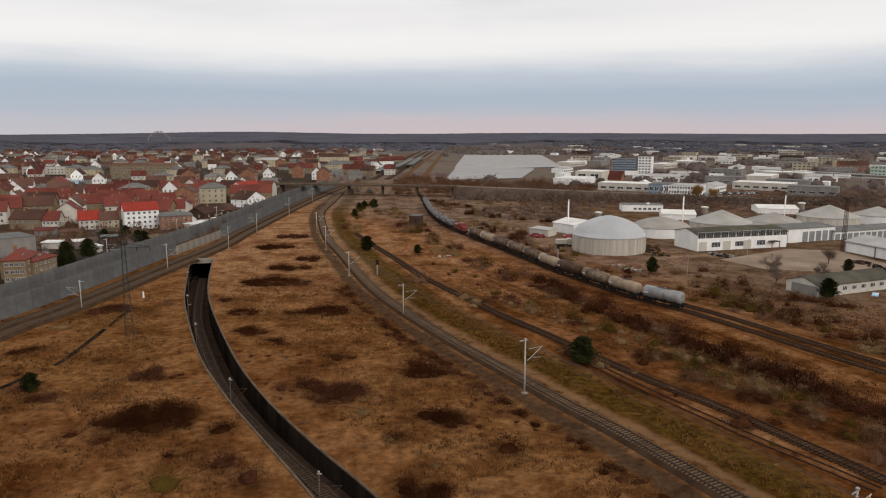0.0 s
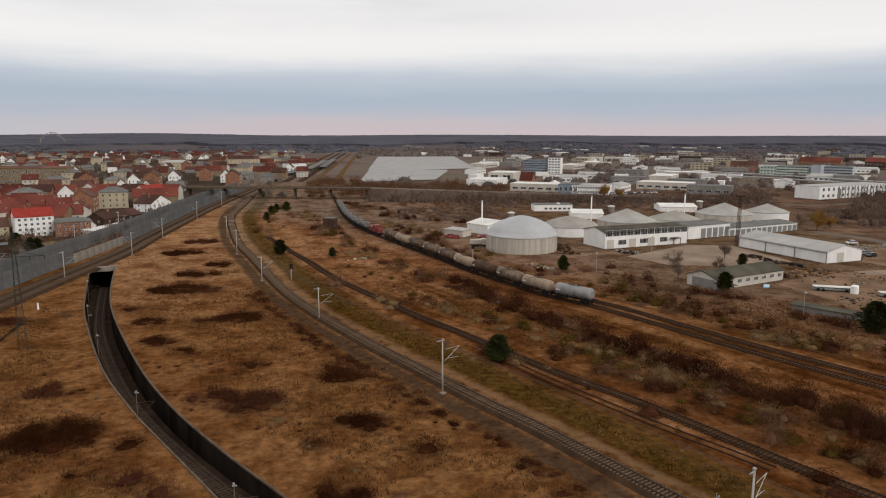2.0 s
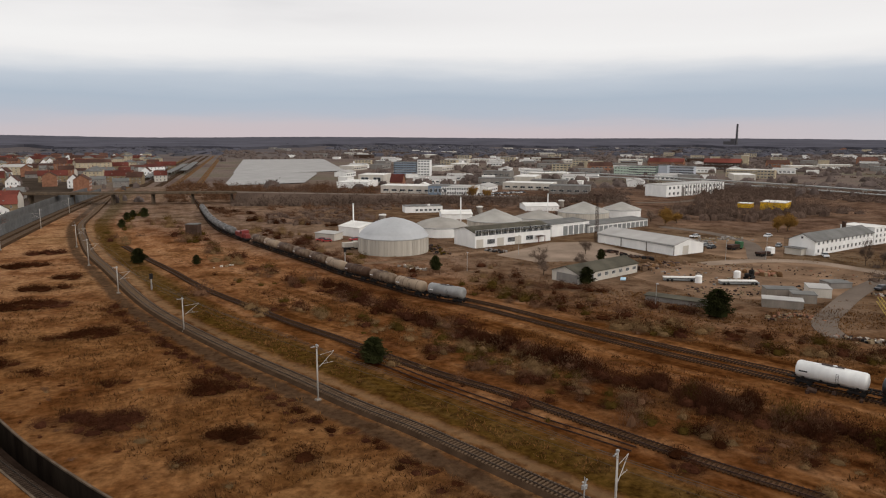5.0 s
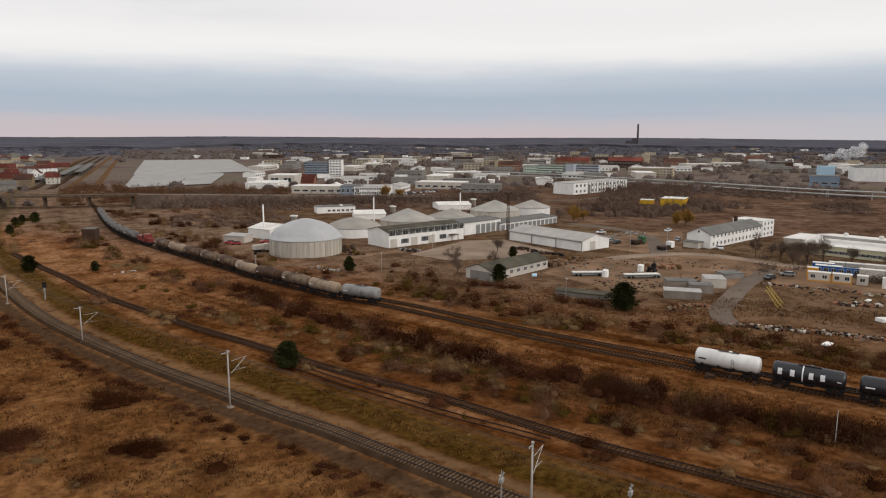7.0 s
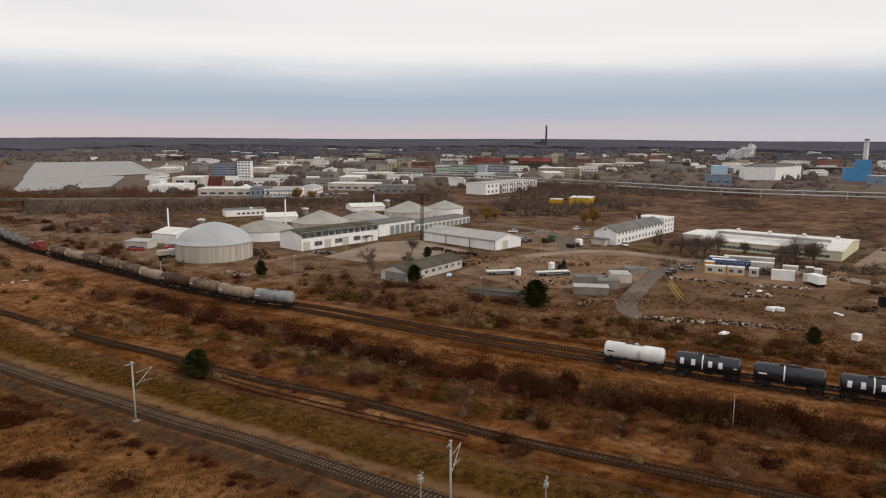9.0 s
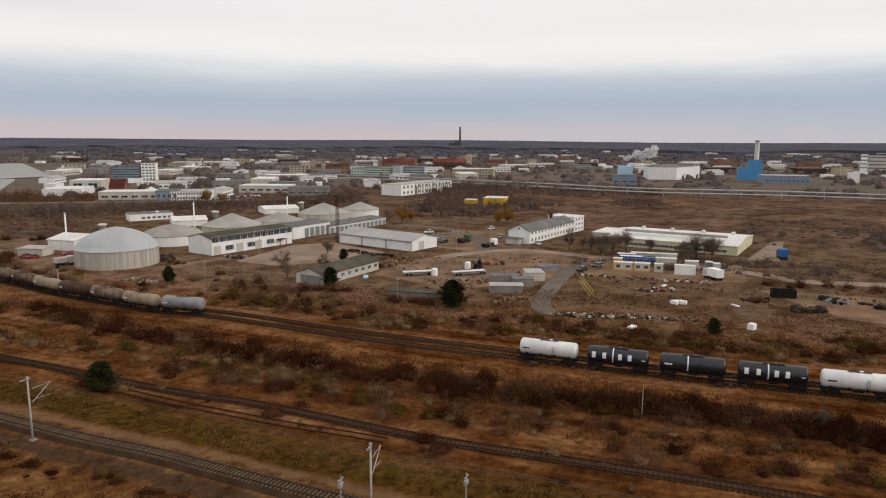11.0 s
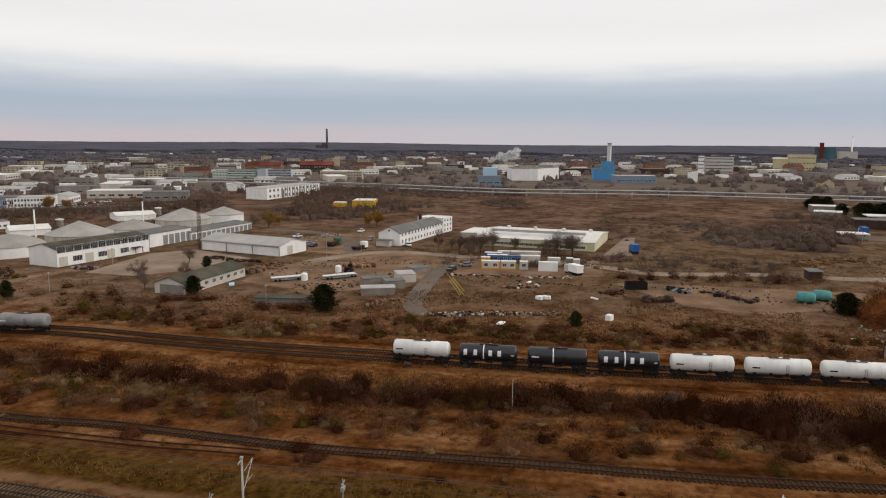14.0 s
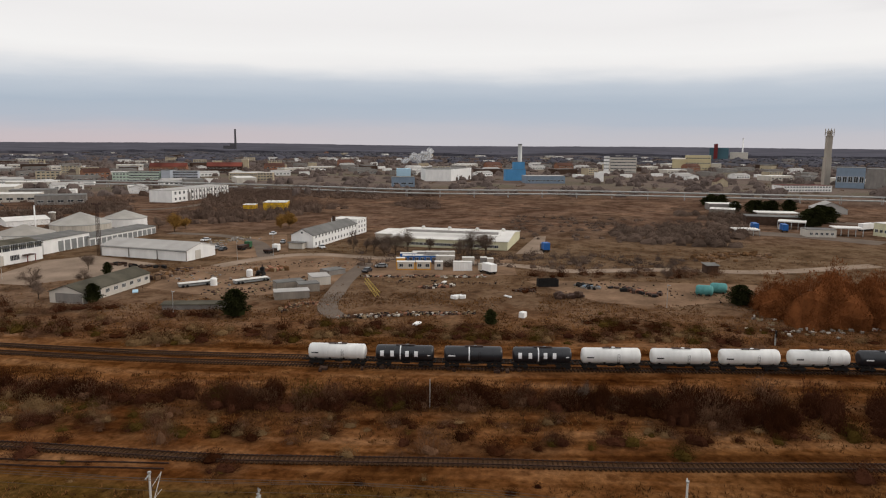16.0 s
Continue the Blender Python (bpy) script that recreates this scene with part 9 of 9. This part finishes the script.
rubble([(74.41, 248.43), (73.66, 235.17), (74.16, 230.04)], 40, 1.6, (0.6, 1.8), [UNDER, DARKBRICK, GREENTWIG], "dark scrap beside the digester", 9)
rubble([(55.03, 212.17), (57.91, 205.51), (59.98, 203.09)], 50, 0.8, (0.4, 1.4), [OFFWHITE, SAND, CONCRETE], "strewn pale planks in the grass", 10)
rubble([(133.11, 218.94), (135.68, 207.35), (140.34, 198.02)], 50, 0.8, (0.6, 2.0), [UNDER, RUST, DARKBRICK], "scrapped vehicles and parts along the shed", 11)
rubble([(117.98, 123.14), (127.89, 124.56), (129.42, 120.35)], 60, 1.2, (0.3, 1.0), [BRICK, SAND, RUST], "broken bricks beside the road", 12)
rubble([(88.56, 86.79), (94.83, 78.63), (103.6, 64.45), (110.59, 52.93)], 16, 0.5, (0.5, 1.4), [DARKBRICK, RUST], "rotten sleepers beside the goods track", 13)
rubble([(3.09, 231.57), (-4.5, 225.09)], 14, 0.8, (0.4, 1.0), [SAND, OFFWHITE], "cut brushwood in the grass", 14)

rubble([(132.1, 184.67), (148.18, 181.06), (163.52, 173.02), (173.98, 160.35), (171.22, 148.52)], 200, 4.0, (0.2, 0.8), [SAND, YARD, CONCRETE, RUST, DARKBRICK, BRICK, YARD], "scattered building debris over the yard", 20)
rubble([(121.3, 155.47), (131.28, 147.57), (144.74, 145.81), (156.53, 146.18)], 170, 2.6, (0.2, 0.9), [SAND, RUST, DARKBRICK, RUST, UNDER], "scrap timber and stones around the bays", 21)
rubble([(181.47, 87.57), (192.98, 70.94), (196.89, 55.32), (192.25, 38.68), (207.14, 29.67)], 130, 3.0, (0.2, 0.9), [RUST, SAND, UNDER, DARKBRICK, YARD], "scattered scrap on the tan gravel", 22)
rubble([(159.14, 127.21), (168.79, 113.29), (178.17, 95.26)], 80, 1.6, (0.2, 0.8), [RUST, SAND, UNDER, YARD, DARKBRICK], "scattered pallets and stones below the containers", 23)
rubble([(125.6, 183.44), (133.74, 188.63), (142.36, 189.11)], 60, 1.5, (0.8, 2.6), [OLD_BALLAST, YARD, RUST], "low spoil heap at the yard edge", 24)
rubble([(155.12, 167.94), (159.43, 163.41)], 60, 1.2, (0.8, 2.4), [BRICK, OLD_BALLAST, SAND], "reddish spoil heap in the yard", 25)
rubble([(170.43, 72.86), (174.68, 67.91)], 12, 0.3, (1.2, 3.5), [RUST, DARKBRICK], "stack of rusty girders in the scrap yard", 15)
rubble([(172.45, 85.29), (176.41, 82.24)], 60, 1.1, (0.5, 1.4), [HEATH, DARKBRICK, BARK], "dark heap of cut branches in the scrap yard", 16)
rubble([(188.62, 74.34), (189.86, 72.55)], 5, 0.3, (1.2, 2.2), [UNDER], "black crates on the pale gravel", 17)
rubble([(178.87, 25.24), (167.17, 15.25), (184.42, -1.6)], 60, 2.0, (0.3, 1.2), [OFFWHITE, CONCRETE, SAND], "pale builders' rubble dumped by the thicket", 18)
rubble([(257.21, 54.55), (278.39, 46.82), (281.52, 35.42)], 90, 2.5, (0.6, 2.6), [OLD_BALLAST, YARD, OLD_BALLAST], "spoil heaps behind the scrap yard road", 19)
building("gate_hut", "small dark timber hut on the scrap yard road", "hut", (231.68, 46.95), (233.81, 43.89), 4, 2.6, 0.3, "shed", DARKBRICK, GREYROOF)
# -- cable duct path across the meadow
road("duct_path", "old sunken cable duct across the meadow", [(-72.1, 106.85), (-70.65, 113.8), (-69.36, 120.38), (-70.69, 133.22), (-73.03, 151.83), (-74.29, 159.54)], 1.0, DARKCONCRETE, 0.08)
# -- steam over the cooling cell
steam = bpy.data.materials.new("steam")
steam.use_nodes = True
sn, sl = steam.node_tree.nodes, steam.node_tree.links
sn.remove(sn["Principled BSDF"])
lit, thru, clear = sn.new("ShaderNodeBsdfDiffuse"), sn.new("ShaderNodeBsdfTranslucent"), sn.new("ShaderNodeBsdfTransparent")
lit.inputs["Color"].default_value = thru.inputs["Color"].default_value = (0.96, 0.96, 0.96, 1)
drift, veil = sn.new("ShaderNodeMixShader"), sn.new("ShaderNodeMixShader")
drift.inputs[0].default_value = 0.25
sl.new(lit.outputs[0], drift.inputs[1])
sl.new(thru.outputs[0], drift.inputs[2])
sl.new(clear.outputs[0], veil.inputs[1])
sl.new(drift.outputs[0], veil.inputs[2])
sl.new(veil.outputs[0], sn["Material Output"].inputs[0])
tc = sn.new("ShaderNodeTexCoord")
nz = sn.new("ShaderNodeTexNoise")
nz.inputs["Scale"].default_value = 0.35
mr = sn.new("ShaderNodeMapRange")
mr.inputs["From Min"].default_value, mr.inputs["From Max"].default_value, mr.inputs["To Max"].default_value = 0.30, 0.66, 0.42
sl.new(tc.outputs["Object"], nz.inputs[0])
sl.new(nz.outputs[0], mr.inputs[0])
sl.new(mr.outputs[0], veil.inputs[0])
sx, sy = 658.14, 478.26
st = thing("steam_plume", "thin white steam drifting from the cooling cell", "steam", m=pose(sx, sy, 0))
pl = random.Random(2)
side = Vector((math.cos(radians(-57)), math.sin(radians(-57)), 0))
for k in range(48):
    u = k / 48
    c = side * (u * 34 - 2 + pl.uniform(-2, 2)) + Vector((0, 0, 20 + 9 * u ** 0.6 + pl.gauss(0, 1.2 + 1.6 * u)))
    r_ = pl.uniform(1.2, 2.6) + 1.6 * u
    part("puff", Shape().lathe([(r_ * math.cos(e) * pl.uniform(0.9, 1.1), 0.75 * r_ * math.sin(e)) for e in [radians(-80 + 20 * i) for i in range(9)]], 12), steam, st, smooth=True, at=Matrix.Translation(c))
